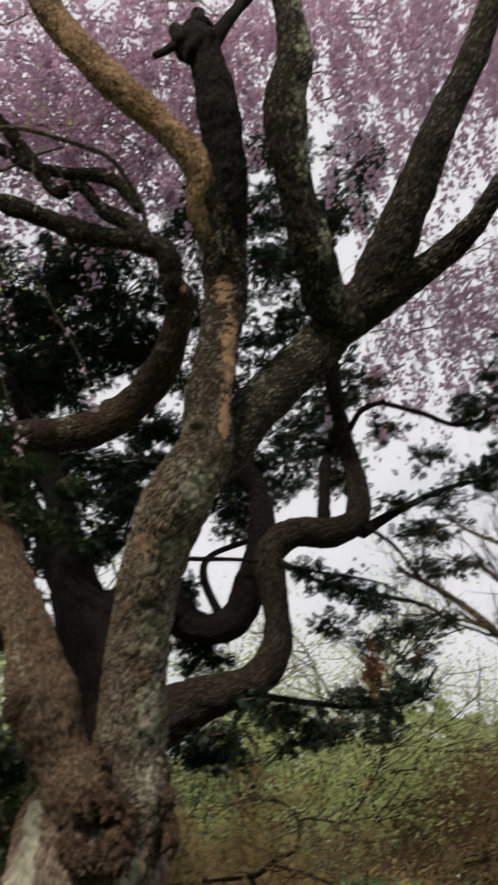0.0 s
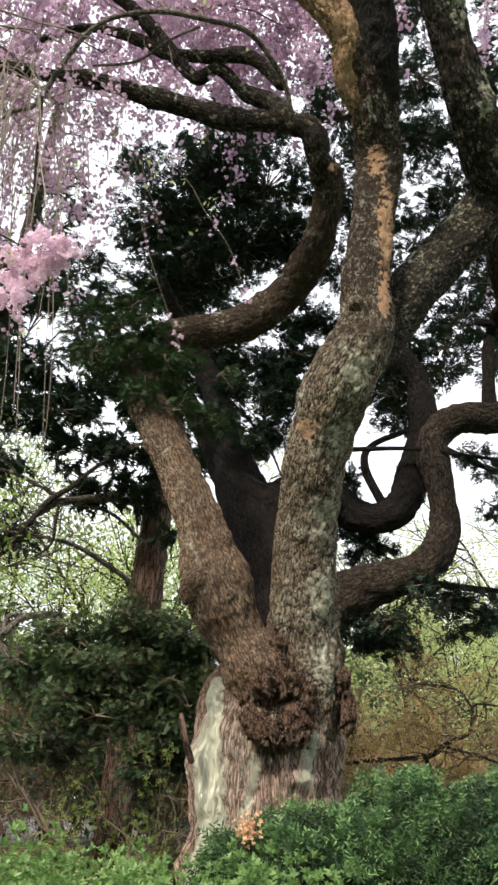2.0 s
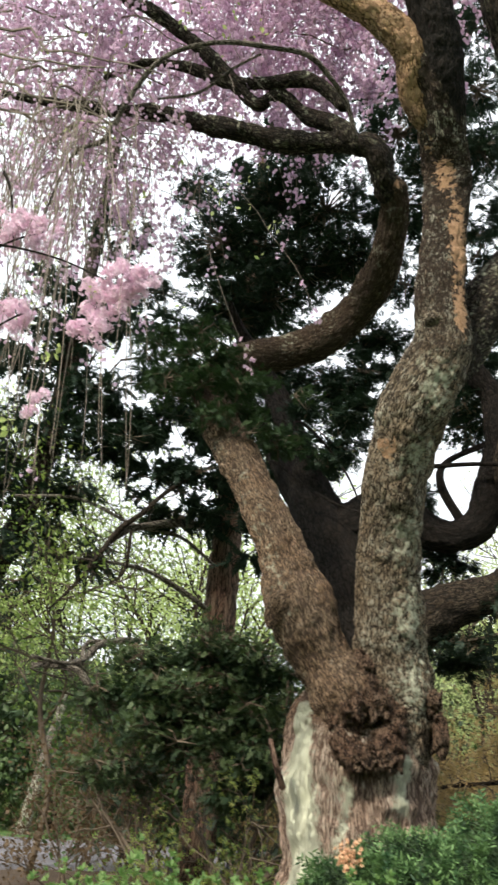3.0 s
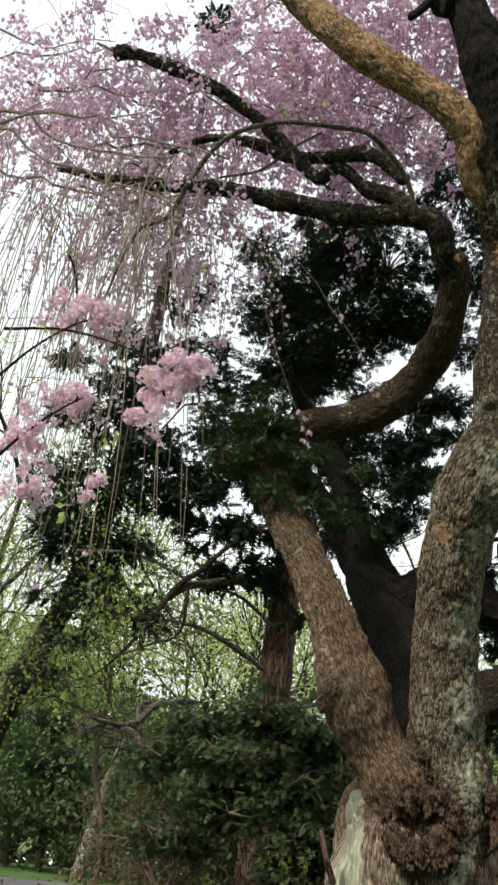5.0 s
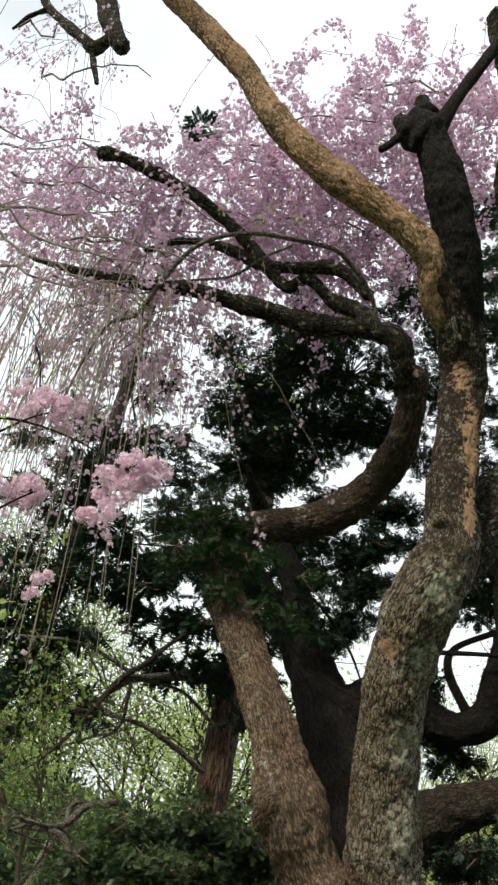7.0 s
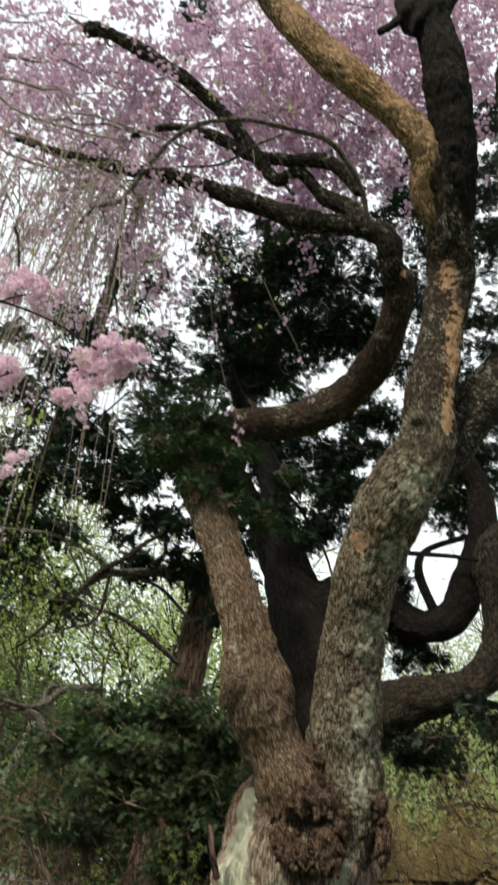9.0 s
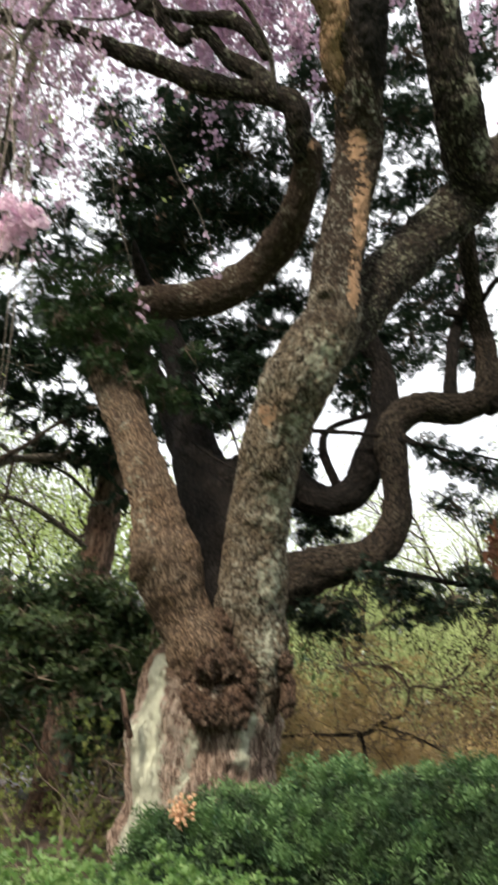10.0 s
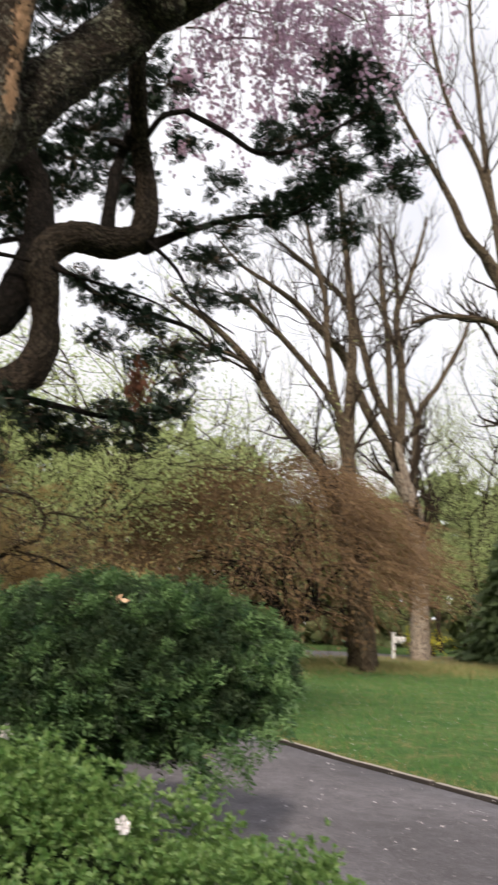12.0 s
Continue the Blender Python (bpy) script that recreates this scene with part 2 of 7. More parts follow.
# near-black core: the shade between shoots is put into its colour
M_CORE = rough_mat("inner_shade_core", (0.012, 0.024, 0.010), (0.025, 0.035, 0.016), 7.0, 30.0, 0.95, 0.004, 0.04)
def asphalt(name):
    """Worn tarmac: broad pale and dark patches, stone grain, light chips and hairline cracks."""
    m, n, l, b = nodes_of(name, 0.75, 0.35)
    c = coords(n)
    broad, patch, grit = noise_node(n, l, c, 0.7, 4.0), noise_node(n, l, c, 5.0, 6.0, 0.7), noise_node(n, l, c, 55.0, 5.0, 0.8)
    col = mix(n, l, ramp(n, l, broad, 0.35, 0.65), (0.125, 0.118, 0.133), (0.22, 0.21, 0.235))
    col = mix(n, l, ramp(n, l, patch, 0.42, 0.66, 0.0, 0.6), col, (0.062, 0.058, 0.064))
    col = mix(n, l, ramp(n, l, grit, 0.45, 0.60, 0.0, 0.75), col, (0.050, 0.047, 0.050))
    col = mix(n, l, ramp(n, l, noise_node(n, l, c, 38.0, 3.0, 0.6), 0.63, 0.70, 0.0, 0.85), col, (0.36, 0.34, 0.34))
    l.new(col, b.inputs["Base Color"])
    bump(n, l, b, grit, 0.9, 0.012)
    return m


def turf(name):
    """Spring lawn: green in two shades with yellowed and thin spots."""
    m, n, l, b = nodes_of(name, 0.95, 0.15)
    c = coords(n)
    col = mix(n, l, ramp(n, l, noise_node(n, l, c, 0.9, 5.0, 0.6), 0.35, 0.65), (0.040, 0.120, 0.032), (0.115, 0.190, 0.058))
    col = mix(n, l, ramp(n, l, noise_node(n, l, c, 2.6, 6.0, 0.7), 0.50, 0.64, 0.0, 0.75), col, (0.25, 0.23, 0.10))
    col = mix(n, l, ramp(n, l, noise_node(n, l, c, 24.0, 5.0, 0.75), 0.42, 0.62, 0.0, 0.7), col, (0.018, 0.052, 0.015))
    l.new(col, b.inputs["Base Color"])
    bump(n, l, b, noise_node(n, l, c, 30.0, 5.0, 0.7), 1.0, 0.03)
    return m


M_ASPHALT = asphalt("asphalt")
M_KERBTOP = rough_mat("kerb_top_pale", (0.28, 0.25, 0.22), (0.42, 0.39, 0.35), 5.0, 60.0, 0.9, 0.004)
M_KERB = rough_mat("kerb_stone", (0.050, 0.043, 0.041), (0.085, 0.074, 0.070), 5.0, 60.0, 0.9, 0.006)
M_SOIL = rough_mat("mulch", (0.055, 0.038, 0.027), (0.10, 0.07, 0.048), 4.0, 45.0, 0.95, 0.02)
M_GROUND = turf("lawn_turf")
M_GRASS = leafy("grass_blade", (0.055, 0.175, 0.042), (0.165, 0.290, 0.100), (0.16, 0.33, 0.06), 0.5, 0.3)
M_STRAW = leafy("dry_grass", (0.26, 0.22, 0.09), (0.38, 0.32, 0.15), (0.4, 0.34, 0.15), 0.7, 0.3)
M_WHITEPAINT = rough_mat("white_paint", (0.78, 0.78, 0.76), (0.84, 0.84, 0.82), 3.0, 30.0, 0.5, 0.001)
M_FARGREEN = leafy("far_wood_leaf", (0.13, 0.17, 0.085), (0.25, 0.28, 0.14), (0.28, 0.32, 0.15), 0.7, 0.4)

# ---- mesh tools ----


def mesh_object(name, verts, faces, mat, parent=None, label="", smooth=False):
    """verts N x 3; faces: array M x 3 or M x 4, or a list of such arrays."""
    me = bpy.data.meshes.new(name)
    verts = np.asarray(verts, dtype=np.float32)
    groups = [np.asarray(f, dtype=np.int32) for f in (faces if isinstance(faces, list) else [faces]) if len(f)]
    loops = np.concatenate([f.ravel() for f in groups])
    sizes = np.concatenate([np.full(len(f), f.shape[1], dtype=np.int32) for f in groups])
    me.vertices.add(len(verts))
    me.vertices.foreach_set("co", verts.ravel())
    me.loops.add(len(loops))
    me.loops.foreach_set("vertex_index", loops)
    me.polygons.add(len(sizes))
    me.polygons.foreach_set("loop_start", np.concatenate([[0], np.cumsum(sizes)[:-1]]).astype(np.int32))
    me.polygons.foreach_set("use_smooth", np.full(len(sizes), smooth))
    me.materials.append(mat)
    me.update(calc_edges=True)
    ob = new(name, me)
    if parent is not None:
        ob.parent = parent
    return tagged(ob, label)


def thing(name, label, category, at=(0, 0, 0), group="", kind=""):
    """An empty at the thing's base, for its parts to hang on. Parts keep world coordinates through its inverse."""
    ob = new(name)
    ob.location = at
    ob.empty_display_size = 0.1
    return tagged(ob, label, category, group, kind)


def keep(ob, parent):
    """Parent ob so that it stays where its coordinates put it."""
    ob.parent = parent
    top, off = parent, Vector((0, 0, 0))
    while top is not None:
        off += Vector(top.location)
        top = top.parent
    ob.location = Vector(ob.location) - off
    return ob


def part(name, verts, faces, mat, parent, label="", smooth=False, kind=""):
    ob = keep(mesh_object(name, verts, faces, mat, None, label, smooth), parent)
    return tagged(ob, kind=kind)


def spline(pts, spacing):
    """A smooth line through the points, with the radius as fourth number."""
    p = np.asarray(pts, dtype=float)
    p = np.vstack([2 * p[0] - p[1], p, 2 * p[-1] - p[-2]])
    out = []
    for i in range(1, len(p) - 2):
        a, b, c, d = p[i - 1], p[i], p[i + 1], p[i + 2]
        k = max(2, int(np.linalg.norm((c - b)[:3]) / spacing))
        s = (np.arange(k) / k)[:, None]
        out.append(0.5 * (2 * b + (c - a) * s + (2 * a - 5 * b + 4 * c - d) * s ** 2 + (3 * b - a - 3 * c + d) * s ** 3))
    out.append(p[-2][None])
    return np.vstack(out)


def frames_along(line):
    t = np.gradient(line, axis=0)
    t /= np.linalg.norm(t, axis=1)[:, None] + 1e-9
    u = np.empty_like(t)
    side = np.cross(t[0], (0.0, 1.0, 0.0))
    if np.linalg.norm(side) < 0.2:
        side = np.cross(t[0], (1.0, 0.0, 0.0))
    u[0] = side / np.linalg.norm(side)
    for i in range(1, len(t)):
        w = u[i - 1] - t[i] * np.dot(u[i - 1], t[i])
        u[i] = w / np.linalg.norm(w)
    return t, u, np.cross(t, u)


def tube(line, radius, sides, cap=True):
    """Vertices and faces of a tapered tube along a line."""
    _, u, v = frames_along(line)
    ang = np.linspace(0, 2 * np.pi, sides, endpoint=False)
    ring = np.cos(ang)[None, :, None] * u[:, None] + np.sin(ang)[None, :, None] * v[:, None]
    verts = (line[:, None] + ring * np.asarray(radius)[:, None, None]).reshape(-1, 3)
    i, j = np.meshgrid(np.arange(len(line) - 1), np.arange(sides), indexing="ij")
    a, b = i * sides + j, i * sides + (j + 1) % sides
    return verts, np.stack([a, b, b + sides, a + sides], -1).reshape(-1, 4)


def joined(pieces):
    vs, fs, n = [], [], 0
    for v, f in pieces:
        vs.append(v)
        fs.append(f + n)
        n += len(v)
    return np.vstack(vs), np.vstack(fs)


def limb(name, pts, mat, parent, label="", sides=36, spacing=0.035, lump=0.12, bare=(), moss=(), flute=0.0, seed=0.0, upper_tone=None, plates=None):
    """One limb with uneven girth, knots, flaking relief and rounded end. bare, moss: spots (x, y, z, reach, strength)."""
    s = spline(pts, spacing)
    line, rad = s[:, :3], np.maximum(s[:, 3], 0.004)
    end = line[-1] - line[-2]
    end /= np.linalg.norm(end) + 1e-9
    r_end = rad[-1]
    start, r_start = (line[0] - line[1]) / (np.linalg.norm(line[0] - line[1]) + 1e-9), rad[0]
    line = np.vstack([line[0] + start * r_start * 0.3 * k for k in (3, 2, 1)] + [line] + [line[-1] + end * r_end * 0.3 * k for k in (1, 2, 3)])
    rad = np.concatenate([[r_start * 0.08, r_start * 0.55, r_start * 0.85], rad, [r_end * 0.85, r_end * 0.55, r_end * 0.08]])
    verts, faces = tube(line, rad, sides)
    ang = np.tile(np.linspace(0, 2 * np.pi, sides, endpoint=False), len(line))
    length = np.repeat(np.concatenate([[0], np.cumsum(np.linalg.norm(np.diff(line, axis=0), axis=1))]), sides)
    rr = np.repeat(rad, sides)
    mid = np.repeat(line, sides, axis=0)
    away = verts - mid
    away /= np.linalg.norm(away, axis=1)[:, None] + 1e-9
    swell = np.empty(len(verts))
    for i, p in enumerate(verts):
        q = Vector((p[0] + seed, p[1], p[2]))
        swell[i] = noise.noise(q * 2.6) * lump + noise.noise(q * 7.0) * lump * 0.6 + noise.noise(Vector((q.x * 20, q.y * 20, q.z * 12))) * lump * 0.38
    swell += flute * (np.cos(ang * 5 + 1.3) * 0.6 + np.cos(ang * 9 + 0.4) * 0.4)
    verts = mid + away * (rr * (1 + swell))[:, None]
    split = np.zeros(len(verts))
    if plates:
        wide, tall, deep = plates
        for i in range(len(verts)):
            q = Vector((math.cos(ang[i]) * rr[i] * wide + seed, math.sin(ang[i]) * rr[i] * wide, length[i] * tall))
            d = noise.voronoi(q + noise.noise_vector(q * 1.3) * 0.45)[0]
            split[i] = 1 - min(1.0, (d[1] - d[0]) / 0.24)
            split[i] -= 0.28 * noise.noise(q * 0.6)
        split = np.clip(split, 0, 1)
        verts += away * (deep * (0.5 - split))[:, None]
    ob = part(name, verts, faces, mat, parent, label, True)
    me = ob.data
    g = me.attributes.new("grain", "FLOAT_VECTOR", "POINT")
    g.data.foreach_set("vector", np.stack([np.cos(ang) * rr, np.sin(ang) * rr, length], -1).astype(np.float32).ravel())
    me.attributes.new("split", "FLOAT", "POINT").data.foreach_set("value", split.astype(np.float32))
    if upper_tone:
        me.attributes.new("upper_tone", "FLOAT", "POINT").data.foreach_set("value", ease(verts[:, 2] + 0.25 * swell / max(lump, 0.01), *upper_tone).astype(np.float32))
    for key, spots in (("bare", bare), ("moss", moss)):
        val = np.zeros(len(verts))
        for x, y, z, wide, high, power in spots:
            d = np.sqrt(((verts[:, 0] - x) / wide) ** 2 + ((verts[:, 1] - y) / wide) ** 2 + ((verts[:, 2] - z) / high) ** 2)
            val = np.maximum(val, power * np.clip(1.35 - d, 0, 1))
        at = me.attributes.new(key, "FLOAT", "POINT")
        at.data.foreach_set("value", val.astype(np.float32))
    return ob


def turned(d, rng, flat=None):
    """For each direction a rotation whose x axis points along it, with a random turn about it."""
    d = d / (np.linalg.norm(d, axis=1)[:, None] + 1e-9)
    r = rng.normal(size=d.shape) if flat is None else np.tile(np.asarray(flat, float), (len(d), 1)) + rng.normal(size=d.shape) * 0.35
    y = np.cross(r, d)
    y /= np.linalg.norm(y, axis=1)[:, None] + 1e-9
    return np.stack([d, y, np.cross(d, y)], axis=2)


def sown(name, places, turns, sizes, shape, mat, parent, label="", kind="stuff"):
    """Many small leaves, needles or petals in one mesh: the shape set at every place."""
    sv, sf = shape
    v = np.einsum("nij,kj->nki", turns, sv) * np.asarray(sizes)[:, None, None] + places[:, None]
    f = (sf[None] + (np.arange(len(places)) * len(sv))[:, None, None]).reshape(-1, sf.shape[1])
    return part(name, v.reshape(-1, 3), f, mat, parent, label, False, kind)


def spray_shape(n, needle=0.28, width=0.045, droop=0.15):
    """A flat conifer spray, 1 long: a twig with two ranks of needles."""
    vs, fs = [], []
    for i in range(n):
        s = 0.08 + 0.9 * i / n
        k = needle * (1.0 - 0.45 * s)
        for side in (-1, 1):
            c = np.array([s, 0, -droop * s * s])
            tip = c + np.array([k * 0.55, side * k * 0.85, 0.05 * (-1) ** i])
            vs += [c + (-width, 0, 0), c + (width, 0, 0), tip]
            fs.append([len(vs) - 3, len(vs) - 2, len(vs) - 1])
    vs += [np.array([0, 0.012, 0.0]), np.array([0, -0.012, 0.0]), np.array([1.0, 0, -droop])]
    fs.append([len(vs) - 3, len(vs) - 2, len(vs) - 1])
    return np.array(vs), np.array(fs)


def clump_shape(n, seed, leaf=0.55, wide=0.24):
    """A clump of n pointed leaves round a shoot, each of two bent halves."""
    g = np.random.default_rng(seed)
    vs, fs = [], []
    for i in range(n):
        a, up = 2.4 * i + g.uniform(-0.3, 0.3), g.uniform(-0.1, 0.9)
        d = np.array([0.35 + up, math.cos(a), math.sin(a)])
        d /= np.linalg.norm(d)
        side = np.cross(d, (1.0, 0.1, 0.05))
        side /= np.linalg.norm(side)
        lift = np.cross(side, d)
        k, b = leaf * g.uniform(0.7, 1.15), np.array([g.uniform(0, 0.3), 0, 0])
        j = len(vs)
        vs += [b, b + d * k * 0.5 + side * wide * 0.5 + lift * 0.05, b + d * k, b + d * k * 0.5 - side * wide * 0.5 + lift * 0.05]
        fs += [[j, j + 1, j + 2], [j, j + 2, j + 3]]
    return np.array(vs), np.array(fs)


def flower_shape(petals=5, cup=0.35):
    vs, fs = [], []
    for i in range(petals):
        a = 2 * np.pi * i / petals
        for da, r, x in ((0, 0.06, 0.0), (-0.5, 0.75, cup * 0.8), (0, 1.0, cup), (0.5, 0.75, cup * 0.8)):
            vs.append((x, r * math.cos(a + da), r * math.sin(a + da)))
        j = len(vs)
        fs += [[j - 4, j - 3, j - 2], [j - 4, j - 2, j - 1]]
    return np.array(vs), np.array(fs)


def puff_shape(seed):
    """A small cluster of open blossoms seen from afar: three ragged crossed faces."""
    g = np.random.default_rng(seed)
    vs, fs = [], []
    for i in range(3):
        nrm = g.normal(size=3)
        nrm /= np.linalg.norm(nrm)
        u = np.cross(nrm, (0.3, 0.5, 0.8))
        u /= np.linalg.norm(u)
        w = np.cross(nrm, u)
        c = g.normal(size=3) * 0.3
        j = len(vs)
        for k in range(5):
            a, r = 2 * np.pi * k / 5, g.uniform(0.55, 1.05)
            vs.append(c + r * (math.cos(a) * u + math.sin(a) * w))
        fs += [[j, j + 1, j + 2], [j, j + 2, j + 3], [j, j + 3, j + 4]]
    return np.array(vs), np.array(fs)


def fan_shape(pairs, seed, wide=0.62, lobe=0.17):
    """A flat scale-leaved frond, 1 long: lobed branchlets fanning in pairs from a curved rib."""
    g = np.random.default_rng(seed)
    vs = [np.array([0.06 + 0.74 * i / pairs, 0, -0.16 * (0.74 * i / pairs) ** 2]) for i in range(pairs + 1)]
    fs = []
    for i in range(pairs + 1):
        s = vs[i][0]
        for side in ((-1, 1) if i < pairs else (0,)):
            a = side * (1.0 - 0.45 * s) + g.uniform(-0.12, 0.12)
            way = np.array([math.cos(a), math.sin(a), 0.0])
            across = np.array([-way[1], way[0], 0.0]) * lobe * 0.6 * g.uniform(0.7, 1.1)
            length, lift = wide * (1 - 0.5 * s) * g.uniform(0.7, 1.1), np.array([0, 0, g.uniform(-0.06, 0.06)])
            j = len(vs)
            vs += [vs[i] + way * length * 0.55 + across + lift, vs[i] + way * length + lift * 2, vs[i] + way * length * 0.5 - across + lift]
            fs += [[i, j, j + 1], [i, j + 1, j + 2]]
            if i < pairs and side == 1:
                fs.append([i, i + 1, j])
    return np.array(vs), np.array(fs)


def shoot_shape(n, needle=0.36, width=0.055):
    """A leafy yew shoot, 1 long: narrow needles round a straight twig, all joined to it."""
    vs = [np.array([0.05 + 0.8 * i / n, 0.0, 0.0]) for i in range(n + 1)]
    fs = []
    for i in range(n):
        s, a = vs[i][0], 2.4 * i
        d = np.array([0.75, math.cos(a), math.sin(a)])
        d /= np.linalg.norm(d)
        w = np.cross(d, (0.2, math.sin(a + 0.6), -math.cos(a + 0.6)))
        w *= width / np.linalg.norm(w)
        k = needle * (1.05 - 0.4 * s)
        j = len(vs)
        vs += [vs[i] + d * k * 0.45 + w, vs[i] + d * k, vs[i] + d * k * 0.45 - w]
        fs += [[i, j, j + 1], [i, j + 1, j + 2], [i, i + 1, j]]
    return np.array(vs), np.array(fs)


LEAF = (np.array([[0, 0, 0], [0.5, 0.28, 0.06], [1, 0, 0], [0.5, -0.28, 0.06]]), np.array([[0, 1, 2], [0, 2, 3]]))
BLADE = (np.array([[0, -0.05, 0], [0, 0.05, 0], [1, 0, 0.0]]), np.array([[0, 1, 2]]))
SPRAY_FAR, FROND, FROND_FINE = spray_shape(8, 0.36, 0.075), fan_shape(4, 5, 0.6, 0.14), fan_shape(6, 8, 0.5, 0.10)
LACE = fan_shape(2, 3, 0.75, 0.13)
PUFF, FLOWER = puff_shape(3), flower_shape()


def grow(rng, start, way, length, radius, levels, out, spread=0.7, rise=0.15, kids=4, wander=0.14, ratio=0.62):
    """A branching crown: fills out with (line, radii, level)."""
    n = 7
    pts, d = [np.array(start, float)], np.array(way, float)
    for i in range(n):
        d = d + rng.normal(size=3) * wander + np.array([0, 0, rise * 0.3])
        d /= np.linalg.norm(d)
        pts.append(pts[-1] + d * length / n)
    line = np.array(pts)
    out.append((line, np.linspace(radius, radius * 0.35, n + 1), levels))
    if levels:
        for k in range(kids):
            i = int(rng.integers(2, n + 1))
            side = rng.normal(size=3)
            nd = (line[i] - line[i - 1])
            nd = nd / np.linalg.norm(nd) + side / np.linalg.norm(side) * spread
            nd /= np.linalg.norm(nd)
            grow(rng, line[i], nd, length * ratio * rng.uniform(0.75, 1.15), radius * 0.5, levels - 1, out, spread, rise, kids, wander, ratio)


def crown_points(rng, out, per, reach, level=0):
    pts = [line[rng.integers(1, len(line))] + rng.normal(size=3) * reach for line, _, lv in out if lv <= level for _ in range(per)]
    return np.array(pts)


def ease(v, lo, hi):
    t = np.clip((v - lo) / (hi - lo), 0, 1)
    return t * t * (3 - 2 * t)


def ground_z(x, y):
    """Level by the drive, rising gently to the back on the other side."""
    x, y = np.asarray(x, float), np.asarray(y, float)
    return 0.95 * np.clip((0.7 * y - x - 1.0) / 13, 0, 1) * ease(-x, -3.2, 0.5) + 0.6 * ease(0.7 * y - x, 14, 34) * ease(-x, 0, 5) + 0.02 * np.sin(x * 0.7) * np.sin(y * 0.5)


# ---- ground, drive, lawn ----
def sheet(name, xs, ys, lift, mat, label, category):
    X, Y = np.meshgrid(xs, ys, indexing="ij")
    V = np.stack([X, Y, ground_z(X, Y) + lift], -1).reshape(-1, 3)
    i, j = np.meshgrid(np.arange(len(xs) - 1), np.arange(len(ys) - 1), indexing="ij")
    a = i * len(ys) + j
    return tagged(mesh_object(name, V, np.stack([a, a + len(ys), a + len(ys) + 1, a + 1], -1).reshape(-1, 4), mat, None, label, True), "", category, "", "structure")


far = np.sinh(np.linspace(-5.2, 5.2, 150)) * 7.0
sheet("ground", far, far + 10, 0.0, M_GROUND, "green spring lawn with patchy dry turf", "ground")


def strip(name, centre, width, lift, mat, label, category, thick=0.0):
    s = spline([(*p, 0, 0) for p in centre], 0.5)[:, :2]
    d = np.gradient(s, axis=0)
    d /= np.linalg.norm(d, axis=1)[:, None]
    nrm = np.stack([d[:, 1], -d[:, 0]], -1)
    k = np.array([-0.5, -0.49, -0.35, -0.17, 0, 0.17, 0.35, 0.49, 0.5])
    xy = s[:, None] + nrm[:, None] * (k * width)[None, :, None]
    z = ground_z(xy[..., 0], xy[..., 1]) + lift
    z[:, (0, -1)] -= 0.08
    V = np.concatenate([xy, z[..., None]], -1).reshape(-1, 3)
    i, j = np.meshgrid(np.arange(len(s) - 1), np.arange(8), indexing="ij")
    a = i * 9 + j
    tagged(mesh_object(name, V, np.stack([a, a + 9, a + 10, a + 1], -1).reshape(-1, 4)[:, ::-1], mat, None, label, True), "", category, "", "structure")
    return s + nrm * width / 2, d


drive_edge, drive_way = strip("driveway", [(5.2, -14), (4.6, -6), (4.0, -1), (3.45, 3), (3.05, 6.2), (2.72, 8.5), (2.55, 10.8), (2.6, 14), (3.2, 19), (4.5, 26), (6, 34)], 3.3, 0.035, M_ASPHALT, "worn grey asphalt driveway curving past the shrubs", "driveway")
strip("road", [(-59.7, -16.5), (-33.7, -1.0), (-19.1, 7.0), (-9.3, 14.8), (-2.9, 21.4), (6, 34), (16, 38.6), (24, 33), (34, 24), (60, 4)], 9.3, 0.04, M_ASPHALT, "grey asphalt lane beyond the lawn", "road")


def bed(name, cx, cy, rx, ry, label, mat=None, mound=0.05, category="planting bed", ragged=1.0):
    ang, rad = np.linspace(0, 2 * np.pi, 60, endpoint=False), np.linspace(0.02, 1, 14)
    wob = 1 + ragged * (0.08 * np.sin(ang * 3 + cx) + 0.05 * np.sin(ang * 7) + 0.03 * np.sin(ang * 17 + 1))
    X = cx + rx * rad[:, None] * np.cos(ang) * wob
    Y = cy + ry * rad[:, None] * np.sin(ang) * wob
    Z = ground_z(X, Y) + mound * (1 - rad[:, None] ** 4) + 0.012 + 0.4 * mound * np.sin(X * 9) * np.sin(Y * 11)
    i, j = np.meshgrid(np.arange(13), np.arange(60), indexing="ij")
    a, b = i * 60 + j, i * 60 + (j + 1) % 60
    tagged(mesh_object(name, np.stack([X, Y, Z], -1).reshape(-1, 3), np.stack([a, a + 60, b + 60, b], -1).reshape(-1, 4), mat or M_SOIL, None, label, True), "", category, "", "structure")


bed("planting_bed", -3.2, 7.0, 4.1, 6.0, "dark bark mulch under the old trees")

# ---- the old weeping cherry ----
LB = {}
LB["centre"] = [(-0.39, 6.15, 1.96, 0.237), (-0.41, 6.1, 2.38, 0.286), (-0.4, 5.95, 2.83, 0.245), (-0.37, 5.75, 3.32, 0.223), (-0.28, 5.45, 3.81, 0.22), (-0.12, 5.2, 4.18, 0.246), (0.06, 5.1, 4.52, 0.212), (0.08, 5.05, 4.92, 0.171), (0.14, 5.05, 5.42, 0.16), (0.2, 5.01, 6.03, 0.174), (0.17, 4.72, 6.33, 0.171), (0.1, 4.52, 6.51, 0.135), (0.05, 4.42, 6.61, 0.108)]
